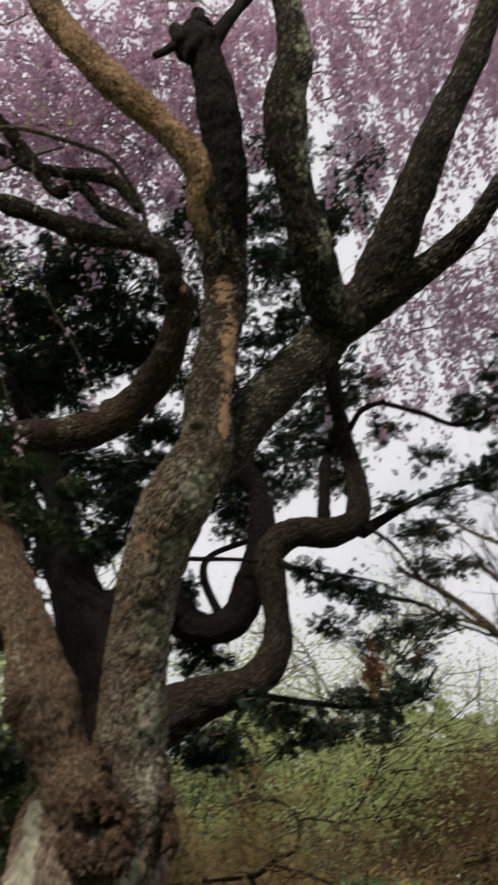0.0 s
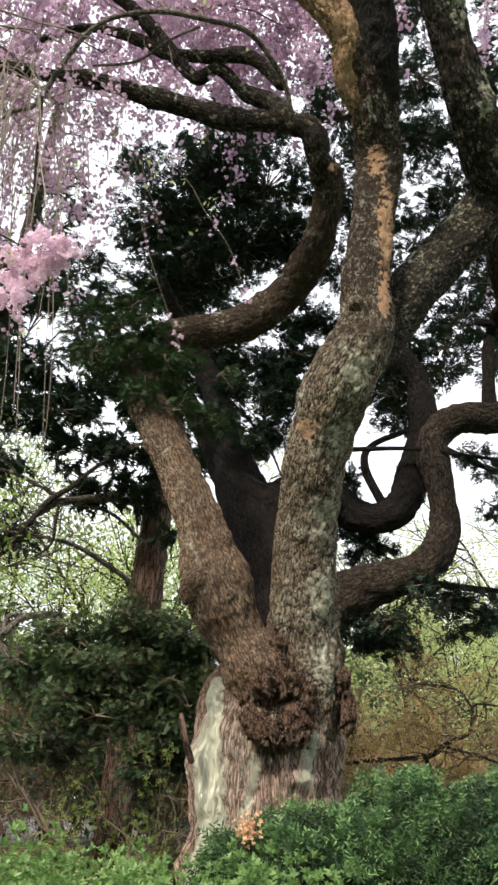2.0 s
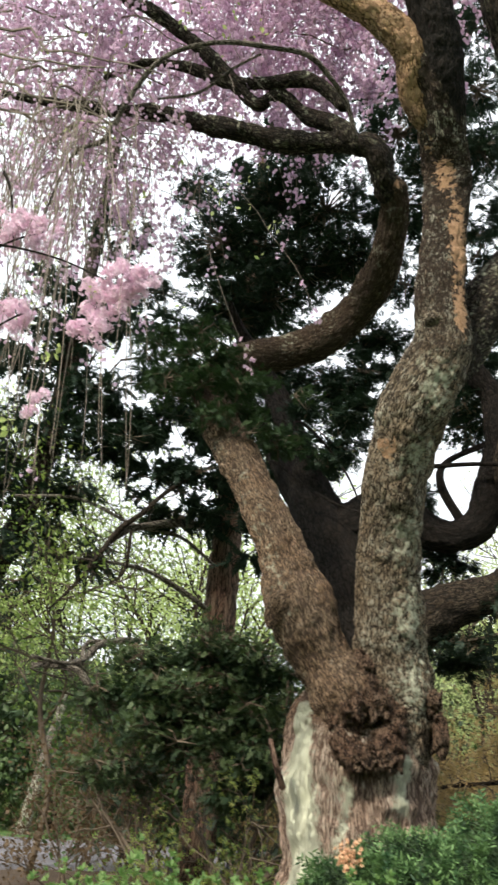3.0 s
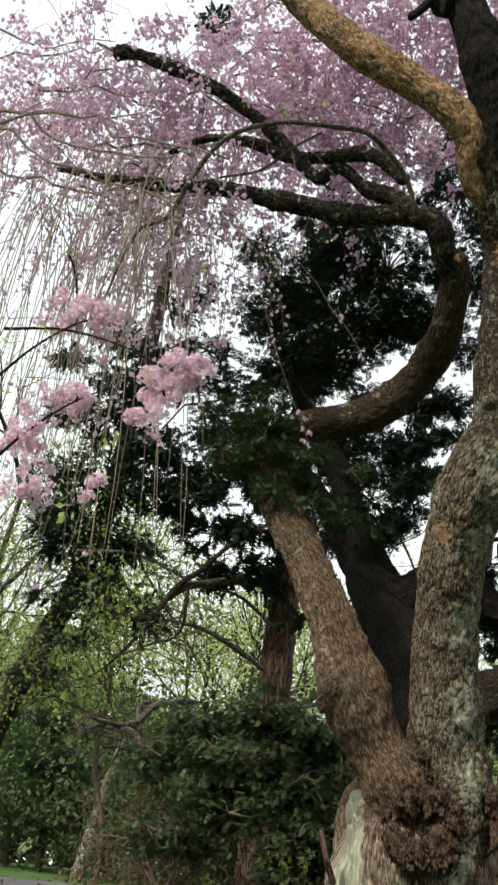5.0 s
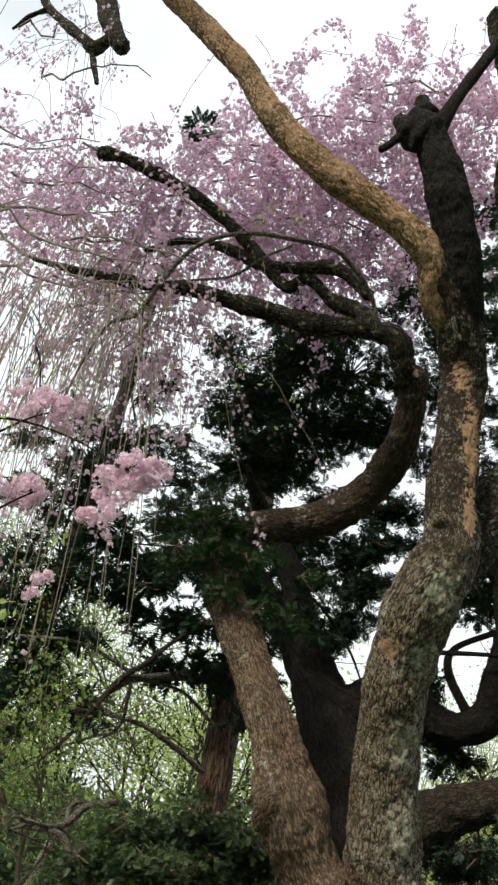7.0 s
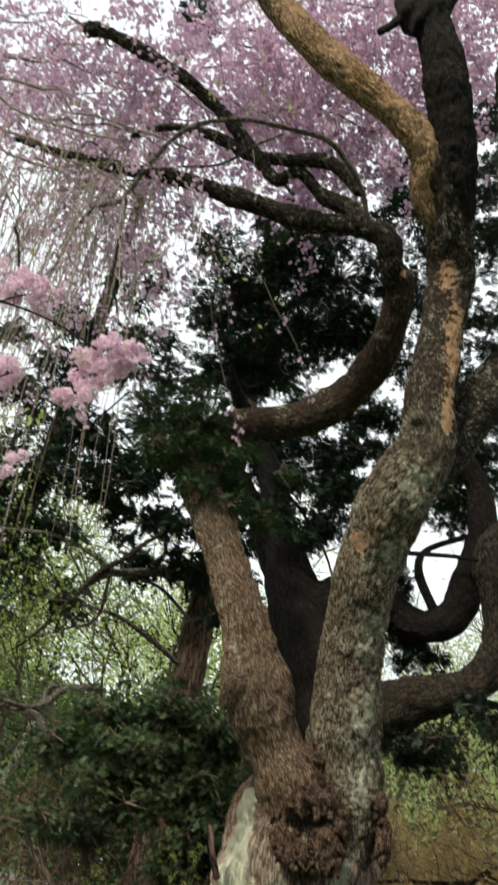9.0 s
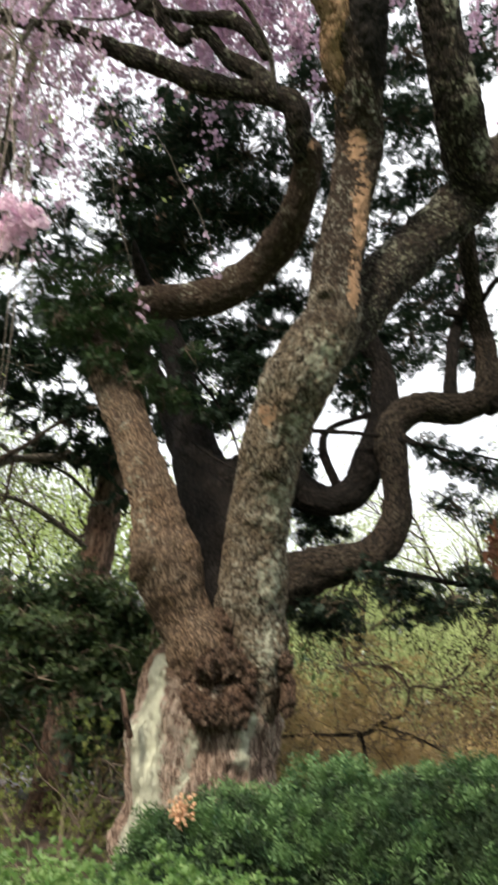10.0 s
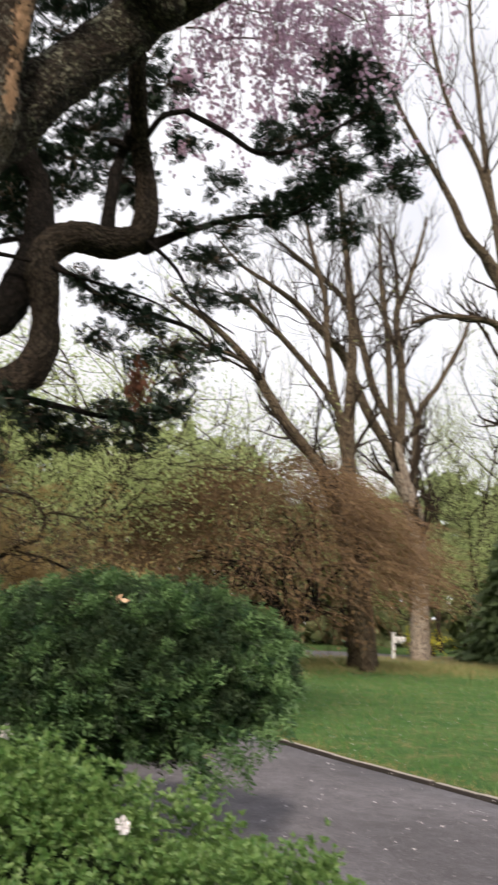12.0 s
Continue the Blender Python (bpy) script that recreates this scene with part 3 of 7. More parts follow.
LB["stubtop"] = [(0.21, 5.12, 5.94, 0.089), (0.22, 4.88, 6.2, 0.132), (0.21, 4.63, 6.44, 0.157), (0.18, 4.45, 6.67, 0.165), (0.13, 4.25, 6.96, 0.156), (0.06, 4.06, 7.32, 0.144), (-0.02, 3.94, 7.6, 0.125), (-0.03, 3.9, 7.7, 0.11)]
LB["knuckle"] = [(-0.02, 3.9, 7.62, 0.11), (-0.1, 3.9, 7.8, 0.1), (-0.15, 3.9, 7.92, 0.06)]
LB["knuckle_top"] = [(-0.08, 3.9, 7.86, 0.1), (-0.085, 3.9, 8.0, 0.07), (-0.07, 3.9, 8.08, 0.045)]
LB["knuckle_side"] = [(-0.06, 3.92, 7.62, 0.1), (-0.2, 3.9, 7.72, 0.085), (-0.25, 3.9, 7.83, 0.055)]
LB["knuckletwig"] = [(-0.1, 3.9, 7.6, 0.06), (-0.24, 3.9, 7.6, 0.042), (-0.33, 3.9, 7.53, 0.032), (-0.41, 3.9, 7.46, 0.02)]
LB["pale"] = [(0.15, 4.79, 6.23, 0.088), (0, 4.59, 6.43, 0.109), (-0.03, 4.36, 6.68, 0.126), (-0.26, 4.21, 6.93, 0.118), (-0.7, 4.05, 7.27, 0.125), (-1.06, 3.94, 7.64, 0.124), (-1.36, 3.84, 8.07, 0.114), (-1.65, 3.73, 8.63, 0.108), (-1.9, 3.68, 8.98, 0.103), (-2.51, 3.61, 9.9, 0.1), (-3.4, 3.57, 11.33, 0.081)]
LB["darkbranch"] = [(-0.01, 3.96, 7.6, 0.075), (0.13, 3.88, 7.87, 0.058), (0.28, 3.87, 8.19, 0.05), (0.5, 3.82, 8.56, 0.046), (0.79, 3.79, 9.15, 0.033)]
LB["left"] = [(-0.67, 6, 2.06, 0.176), (-0.71, 5.95, 2.31, 0.238), (-0.86, 5.9, 2.54, 0.208), (-1.01, 5.8, 2.9, 0.235), (-1.13, 5.8, 3.22, 0.191), (-1.22, 5.8, 3.49, 0.17), (-1.36, 5.85, 3.79, 0.166), (-1.61, 6, 4.28, 0.162), (-1.86, 6.2, 4.79, 0.157), (-1.93, 6.4, 5.25, 0.16), (-1.69, 6.6, 5.54, 0.155), (-1.28, 6.7, 5.65, 0.157), (-0.9, 6.7, 5.82, 0.169), (-0.59, 6.58, 6.04, 0.167), (-0.35, 6.24, 6.23, 0.157), (-0.23, 5.94, 6.46, 0.138), (-0.22, 5.73, 6.66, 0.121)]
LB["leftup"] = [(-0.26, 5.75, 6.58, 0.102), (-0.35, 5.49, 6.88, 0.102), (-0.66, 5.49, 7.03, 0.088), (-1.09, 5.5, 7.11, 0.09), (-1.58, 5.4, 7.23, 0.086), (-1.95, 5.29, 7.29, 0.075), (-2.31, 5.12, 7.31, 0.069), (-2.71, 4.99, 7.27, 0.053), (-3.34, 4.8, 7.31, 0.035), (-3.69, 4.64, 7.32, 0.018)]
LB["loop"] = [(-0.56, 5.44, 6.98, 0.087), (-0.67, 5.44, 7.19, 0.073), (-0.95, 5.46, 7.38, 0.069), (-1.2, 5.38, 7.61, 0.07), (-1.43, 5.41, 7.57, 0.06), (-1.78, 5.25, 7.98, 0.056), (-2.09, 5.1, 8.28, 0.062), (-2.44, 4.93, 8.52, 0.063), (-2.81, 4.8, 8.7, 0.069), (-3.18, 4.68, 8.86, 0.066), (-3.36, 4.64, 8.86, 0.074)]
LB["loopb"] = [(-0.6, 5.35, 7.31, 0.062), (-0.91, 5.29, 7.63, 0.059), (-1.36, 5.32, 7.71, 0.065), (-1.71, 5.33, 7.83, 0.061), (-2.08, 5.29, 8.04, 0.045), (-2.5, 5.24, 8.13, 0.034), (-2.94, 5.32, 8.12, 0.023)]
LB["arch"] = [(-0.5, 5.31, 6.85, 0.023), (-0.56, 5.12, 7.08, 0.022), (-0.69, 4.94, 7.23, 0.022), (-0.85, 4.79, 7.33, 0.022), (-1.11, 4.7, 7.36, 0.02), (-1.48, 4.6, 7.39, 0.02), (-1.82, 4.55, 7.34, 0.02), (-2.08, 4.55, 7.21, 0.022), (-2.34, 4.65, 6.95, 0.022), (-2.57, 4.79, 6.68, 0.022), (-2.81, 4.79, 6.58, 0.017), (-3.01, 4.92, 6.37, 0.012), (-3.28, 5.19, 6.08, 0.01)]
LB["archtwig2"] = [(-1.25, 4.76, 7.39, 0.012), (-1.49, 4.76, 7.26, 0.012), (-1.77, 4.8, 7.09, 0.012), (-2.12, 4.76, 7.03, 0.01)]
LB["archtwig"] = [(-2.54, 4.78, 6.78, 0.017), (-2.6, 4.98, 6.56, 0.015), (-2.71, 5.28, 6.29, 0.013), (-2.72, 5.58, 6.08, 0.01)]
LB["right"] = [(0.06, 5.3, 4.41, 0.143), (0.24, 5.4, 4.75, 0.182), (0.52, 5.5, 5.26, 0.195), (0.87, 5.6, 5.73, 0.193), (1.16, 5.53, 6.08, 0.208), (1.4, 5.37, 6.24, 0.223), (1.68, 5.24, 6.39, 0.183), (1.96, 5.1, 6.47, 0.113), (2.26, 4.85, 6.64, 0.111), (2.48, 4.57, 6.89, 0.085), (2.7, 4.29, 7.19, 0.07)]
LB["rightup"] = [(1.44, 5.33, 6.27, 0.198), (1.61, 5.06, 6.56, 0.196), (1.81, 4.75, 6.99, 0.165), (2.01, 4.51, 7.5, 0.148), (2.32, 4.3, 8.11, 0.131), (2.58, 4.14, 8.8, 0.114), (2.82, 4.01, 9.55, 0.097)]
LB["lichen"] = [(1.25, 5.45, 6.1, 0.222), (1.04, 5.24, 6.23, 0.189), (0.9, 4.9, 6.49, 0.166), (0.71, 4.5, 6.99, 0.155), (0.66, 4.28, 7.42, 0.179), (0.74, 4.09, 7.91, 0.139), (0.66, 3.97, 8.44, 0.127), (0.59, 3.85, 9.12, 0.111)]
LB["knot_left"] = [(-1.01, 5.72, 3.01, 0.141), (-1.12, 5.66, 2.89, 0.139), (-1.18, 5.64, 2.8, 0.079), (-1.2, 5.63, 2.74, 0.027)]
LB["knot_centre"] = [(0.04, 5.02, 4.72, 0.08), (0.01, 4.9, 4.66, 0.051), (-0, 4.87, 4.65, 0.035)]
LB["knob"] = [(-4.2, 4.2, 13.13, 0.1), (-3.92, 4.2, 11.99, 0.1), (-3.71, 4.2, 11.26, 0.1), (-3.53, 4.2, 10.71, 0.105), (-3.38, 4.2, 10.32, 0.1), (-3.27, 4.2, 10.11, 0.085)]
LB["knobtwig"] = [(-3.45, 4.2, 10.36, 0.05), (-3.59, 4.2, 10.15, 0.07), (-3.77, 4.2, 10.38, 0.06), (-4.06, 4.2, 10.74, 0.055), (-4.4, 4.2, 11.19, 0.05), (-4.66, 4.2, 11.68, 0.045), (-4.97, 4.2, 12.49, 0.04)]
LB["knobtwig2"] = [(-3.62, 4.2, 10.13, 0.035), (-3.5, 4.2, 9.75, 0.03), (-3.4, 4.2, 9.46, 0.018)]
LB["knobtwig3"] = [(-4.42, 4.2, 11.19, 0.03), (-4.64, 4.2, 11.08, 0.025), (-4.78, 4.2, 10.84, 0.012)]
LB["ytrunk"] = [(-0.66, 7.3, 2.87, 0.27), (-0.8, 7.3, 3.31, 0.31), (-0.95, 7.32, 3.79, 0.30), (-1.13, 7.4, 4.34, 0.235), (-1.34, 7.5, 4.95, 0.18), (-1.49, 7.6, 5.49, 0.137), (-1.76, 7.66, 6.06, 0.112), (-1.94, 7.31, 6.35, 0.074), (-1.99, 7.04, 6.54, 0.021)]
LB["yback"] = [(-0.95, 7.4, 4.02, 0.147), (-1.28, 7.5, 4.41, 0.126), (-1.53, 7.6, 4.91, 0.115), (-1.81, 7.7, 5.45, 0.109), (-2.25, 7.8, 5.93, 0.076), (-2.38, 7.62, 6.08, 0.022)]
LB["lowright"] = [(-0.48, 7.2, 2.96, 0.198), (-0.15, 7.2, 3.18, 0.219), (0.24, 7.2, 3.32, 0.168), (0.59, 7.25, 3.48, 0.148), (0.76, 7.3, 3.82, 0.137), (0.75, 7.35, 4.28, 0.136), (0.71, 7.4, 4.73, 0.149), (0.97, 7.4, 4.98, 0.146), (1.36, 7.45, 5.01, 0.152), (1.62, 7.45, 5.19, 0.129), (1.66, 7.5, 5.64, 0.106), (1.54, 7.37, 6.07, 0.095), (1.36, 6.82, 6.41, 0.082), (1.23, 6.35, 6.8, 0.073)]
LB["upright"] = [(1.27, 7.4, 4.99, 0.077), (1.29, 7.4, 5.49, 0.059), (1.37, 7.5, 6, 0.055), (1.42, 7.26, 6.13, 0.051)]
LB["black"] = [(-1.02, 7.35, 4.02, 0.20), (-0.75, 7.36, 4.12, 0.215), (-0.46, 7.4, 4.29, 0.177), (-0.16, 7.6, 4.15, 0.169), (0.12, 7.6, 4.04, 0.152), (0.39, 7.6, 4.17, 0.159), (0.55, 7.6, 4.54, 0.167), (0.65, 7.6, 5.03, 0.136), (0.63, 7.6, 5.47, 0.115), (0.46, 7.5, 5.79, 0.104), (0.36, 7.4, 6.05, 0.098), (0.21, 7.13, 6.26, 0.073)]
LB["blacktwig"] = [(0.22, 7.6, 4.21, 0.049), (0.07, 7.6, 4.56, 0.044), (0.13, 7.6, 4.8, 0.034), (0.54, 7.6, 4.99, 0.028)]
LB["bar"] = [(1.24, 7.38, 6.06, 0.033), (1.46, 7.38, 6.06, 0.045), (1.58, 7.23, 6.14, 0.033), (1.68, 7.05, 6.25, 0.027), (1.9, 6.91, 6.28, 0.025)]
LB["rbranch"] = [(1.67, 7.5, 5.05, 0.073), (2.07, 7.4, 5.27, 0.04), (2.62, 7.3, 5.5, 0.026), (3.14, 7.2, 5.6, 0.02), (3.61, 7.1, 5.97, 0.018)]
LB["rbranch2"] = [(1.87, 6.92, 6.27, 0.025), (2.31, 7.01, 6.21, 0.028), (2.7, 7.08, 6.12, 0.026), (3.11, 6.88, 6.18, 0.02), (3.53, 6.45, 6.41, 0.011)]
LB["rbranch3"] = [(0.61, 7.4, 4.8, 0.037), (1.2, 7.3, 4.42, 0.026), (1.8, 7.3, 4.29, 0.024), (2.21, 7.3, 4.19, 0.019), (2.5, 7.3, 3.94, 0.014)]
LB["rbranch5"] = [(-0.12, 7.4, 4.68, 0.025), (0.53, 7.3, 4.63, 0.019), (1.17, 7.2, 4.48, 0.016), (1.78, 7.1, 4.32, 0.01), (2.24, 7.1, 3.98, 0.008)]
LB["rbranch6"] = [(1.6, 7.4, 5.14, 0.025), (1.94, 7.3, 4.82, 0.019), (2.18, 7.2, 4.39, 0.013), (2.51, 7.1, 4.16, 0.008)]
LB["rbranch4"] = [(0.55, 7.5, 3.4, 0.041), (0.94, 7.4, 3.32, 0.031), (1.44, 7.3, 3.25, 0.023), (1.94, 7.2, 3.29, 0.018), (2.17, 7.1, 3.56, 0.01)]
LB["cedar"] = [(-3.14, 11, 0.85, 0.224), (-3.07, 11, 1.46, 0.23), (-3, 11, 3.14, 0.224), (-2.94, 11, 4.43, 0.22), (-2.89, 11, 5.42, 0.204), (-2.82, 11, 6.86, 0.189), (-2.74, 11, 8.9, 0.156), (-2.64, 11, 11.26, 0.109), (-2.57, 11, 13.28, 0.053)]
LB["mossbranch"] = [(-3.11, 10.7, 5.4, 0.05), (-3.41, 10.2, 5.28, 0.058), (-3.71, 9.9, 5.14, 0.055), (-3.93, 9.7, 5.02, 0.055), (-4.09, 9.6, 4.84, 0.045)]
LB["mossbranch2"] = [(-3.12, 10.9, 6.46, 0.026), (-3.46, 9.9, 5.64, 0.03), (-3.71, 9.7, 5.26, 0.035), (-3.97, 9.6, 5.01, 0.04), (-4.14, 9.4, 4.59, 0.034), (-4.3, 9.2, 4.18, 0.024), (-4.5, 9.0, 3.82, 0.012), (-4.72, 8.9, 3.62, 0.005)]
LB["hangtwig"] = [(-3.84, 9.65, 4.98, 0.022), (-3.83, 9.6, 4.75, 0.024), (-3.84, 9.6, 4.48, 0.02), (-3.9, 9.5, 4.3, 0.016), (-4.04, 9.5, 4.23, 0.01)]
LB["deadbranch"] = [(-3.48, 9.4, 3.5, 0.028), (-3.68, 9.2, 3.46, 0.036), (-3.85, 9.0, 3.35, 0.042), (-3.92, 8.8, 3.16, 0.036), (-4.06, 8.6, 3.08, 0.026), (-4.29, 8.3, 3.1, 0.016)]
LB["deadbranch2"] = [(-4.42, 8.6, 3.07, 0.02), (-4.16, 8.6, 3.05, 0.03), (-3.94, 8.7, 3.03, 0.036), (-3.8, 8.7, 2.9, 0.042), (-3.72, 8.8, 2.77, 0.044), (-3.45, 8.8, 2.61, 0.035)]
LB["deadbranch3"] = [(-2.92, 10.5, 4.76, 0.023), (-3.37, 10.3, 5.11, 0.023), (-3.92, 10, 5.19, 0.023), (-4.61, 9.6, 5.45, 0.023), (-5.32, 9.2, 5.37, 0.019)]
LB["deadbranch4"] = [(-3, 10.6, 4.17, 0.034), (-3.19, 10.4, 4.3, 0.034), (-3.59, 10, 4.5, 0.03), (-3.88, 9.7, 4.54, 0.025), (-4.47, 9.2, 4.5, 0.018)]
LB["deadbranch5"] = [(-3.65, 9.2, 3.43, 0.03), (-3.98, 9, 3.39, 0.026), (-3.96, 8.8, 3.11, 0.022), (-4.17, 8.6, 3.09, 0.019), (-4.34, 8.4, 2.99, 0.012)]
LB["ytwig"] = [(-1.49, 7.0, 4.67, 0.014), (-1.21, 6.95, 4.39, 0.013), (-0.93, 6.9, 4.17, 0.012), (-0.67, 6.9, 4.05, 0.01), (-0.47, 6.9, 4.07, 0.006)]
LB["ytwig2"] = [(-1.32, 7.2, 5.21, 0.016), (-1.04, 7.1, 4.89, 0.014), (-0.81, 7.1, 4.54, 0.012), (-0.68, 7.0, 4.21, 0.008)]
LB["maplebough"] = [(-0.39, 8.9, 1.89, 0.018), (0.02, 8.9, 1.96, 0.018), (0.37, 8.9, 1.99, 0.02), (0.66, 8.9, 2.03, 0.022), (0.83, 8.9, 2.15, 0.022), (1.05, 8.9, 2.26, 0.02), (1.09, 8.9, 2.45, 0.017), (1.14, 8.9, 2.53, 0.013), (1.47, 8.9, 2.5, 0.006)]
LB["maplebough2"] = [(1.09, 8.9, 2.49, 0.013), (0.99, 8.9, 2.64, 0.011), (0.8, 8.9, 2.7, 0.009), (0.59, 8.9, 2.71, 0.007), (0.38, 8.9, 2.66, 0.004)]
LB["maplebough3"] = [(0.83, 8.9, 2.11, 0.016), (1.19, 8.9, 2.02, 0.013), (1.46, 8.9, 1.9, 0.011), (1.67, 8.9, 1.74, 0.007)]
LB["maplestem"] = [(0.71, 8.9, 0.3, 0.05), (0.71, 8.9, 0.8, 0.04), (0.70, 8.9, 1.6, 0.026), (0.62, 8.9, 2.0, 0.018)]
LB["stub"] = [(-1.12, 5.8, 1.72, 0.022), (-1.15, 5.7, 1.85, 0.02), (-1.19, 5.7, 2, 0.017)]

def along(pts, dx, dy, dz, wide, high, power, lo=0, hi=99):
    return tuple((x + dx, y + dy, z + dz, wide, high, power) for x, y, z, _ in pts[lo:hi])


cherry = thing("weeping_cherry_tree", "old gnarled weeping cherry with flaking bark and pink blossom", "tree", (-0.55, 6.3, float(ground_z(-0.55, 6.3))))
BOLE = [(-0.7, 6.38, 0.05, 0.78), (-0.7, 6.38, 0.45, 0.66), (-0.68, 6.36, 0.9, 0.56), (-0.67, 6.34, 1.35, 0.52), (-0.68, 6.32, 1.75, 0.535), (-0.67, 6.3, 2.0, 0.525), (-0.64, 6.27, 2.2, 0.47), (-0.57, 6.22, 2.42, 0.25)]
LICHEN = [(-1.03, 5.95, 2.16 - 0.1 * k, 0.105 + 0.01 * k, 0.16, 1.35) for k in range(13)]  # the pale streak down the trunk
LICHEN += [(-0.34, 5.86, 1.84 - 0.08 * k, 0.065, 0.12, 1.25) for k in range(6)]
LICHEN += [(-0.74 + 0.04 * math.sin(k), 5.82, 1.78 - 0.09 * k, 0.045, 0.1, 0.8) for k in range(7)]
limb("trunk", BOLE, M_BOLE, cherry, "thick trunk with pale green lichen patches", 150, 0.016, 0.13, (), LICHEN, 0.05, upper_tone=(2.0, 2.2), plates=(13, 2.2, 0.022))
limb("limb", LB["centre"], M_CHERRY_GREY, cherry, "main upright limb with orange bare-bark streaks", 110, 0.014, 0.13, ((0.17, 4.88, 5.95, 0.085, 0.24, 0.75), (0.24, 4.95, 5.3, 0.09, 0.5, 0.95), (0.2, 4.95, 4.75, 0.06, 0.25, 1.0), (-0.33, 5.2, 3.85, 0.09, 0.09, 0.72), (0.1, 4.8, 6.3, 0.12, 0.2, 0.7)), along(LB["centre"], 0.14, -0.2, 0.0, 0.17, 0.3, 0.5, 1, 6), upper_tone=(4.1, 4.9), plates=(24, 9, 0.012))
left_limb = limb("limb", LB["left"], M_CHERRY, cherry, "crooked limb bending sharply back", 100, 0.014, 0.17, along(LB["left"], 0.0, -0.1, 0.0, 0.10, 0.12, 0.62, -1), along(LB["left"], -0.12, -0.2, 0.0, 0.13, 0.25, 0.3, 3, 8) + along(LB["left"], 0.0, -0.12, 0.05, 0.12, 0.2, 0.3, 10, 16), seed=4, upper_tone=(4.0, 4.9), plates=(28, 9, 0.011))
limb("knot", LB["knot_left"], M_CHERRY, left_limb, "swollen branch collar", 60, 0.014, 0.3, seed=11, plates=(34, 15, 0.012))
limb("knot", LB["knot_centre"], M_CHERRY_GREY, cherry, "small healed branch knot", 40, 0.012, 0.3, seed=12, plates=(40, 30, 0.01))
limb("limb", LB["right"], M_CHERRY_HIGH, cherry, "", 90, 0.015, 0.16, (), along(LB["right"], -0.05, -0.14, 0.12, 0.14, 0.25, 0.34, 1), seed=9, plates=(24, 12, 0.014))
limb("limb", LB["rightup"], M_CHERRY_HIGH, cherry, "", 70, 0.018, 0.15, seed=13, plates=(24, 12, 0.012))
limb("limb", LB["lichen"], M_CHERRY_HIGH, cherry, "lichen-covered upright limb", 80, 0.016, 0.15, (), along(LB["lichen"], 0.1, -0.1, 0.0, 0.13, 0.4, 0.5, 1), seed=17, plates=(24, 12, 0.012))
limb("limb", LB["pale"], M_CHERRY_TAN, cherry, "orange-brown limb arching overhead", 70, 0.018, 0.14, along(LB["pale"], 0.0, -0.1, 0.05, 0.15, 0.3, 0.68, 1), along(LB["pale"], 0.0, -0.02, -0.12, 0.1, 0.12, 0.18, 3), seed=21, plates=(22, 9, 0.012))
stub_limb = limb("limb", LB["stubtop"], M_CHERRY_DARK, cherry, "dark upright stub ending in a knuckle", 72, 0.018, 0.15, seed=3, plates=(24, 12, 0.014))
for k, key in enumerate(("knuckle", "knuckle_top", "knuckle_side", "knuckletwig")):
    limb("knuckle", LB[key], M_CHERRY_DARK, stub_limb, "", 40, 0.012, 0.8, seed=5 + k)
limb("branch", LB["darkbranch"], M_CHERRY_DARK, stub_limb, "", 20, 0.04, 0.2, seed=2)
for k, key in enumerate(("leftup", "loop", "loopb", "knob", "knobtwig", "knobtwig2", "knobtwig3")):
    limb("branch", LB[key], M_CHERRY_HIGH, left_limb, "twisted branch darkened for crown shade, with grey lichen", 40, 0.02, 0.34, (), along(LB[key], 0.0, -0.05, 0.03, 0.06, 0.1, 0.36, 1), seed=30 + k, plates=(26, 12, 0.01))
for k, key in enumerate(("arch", "archtwig", "archtwig2")):
    limb("branch", LB[key], M_DEAD, left_limb, "slender arching branch", 10, 0.05, 0.12, seed=40 + k)
limb("broken_stub", LB["stub"], M_CEDAR, cherry, "thin reddish broken stub", 12, 0.03, 0.1)


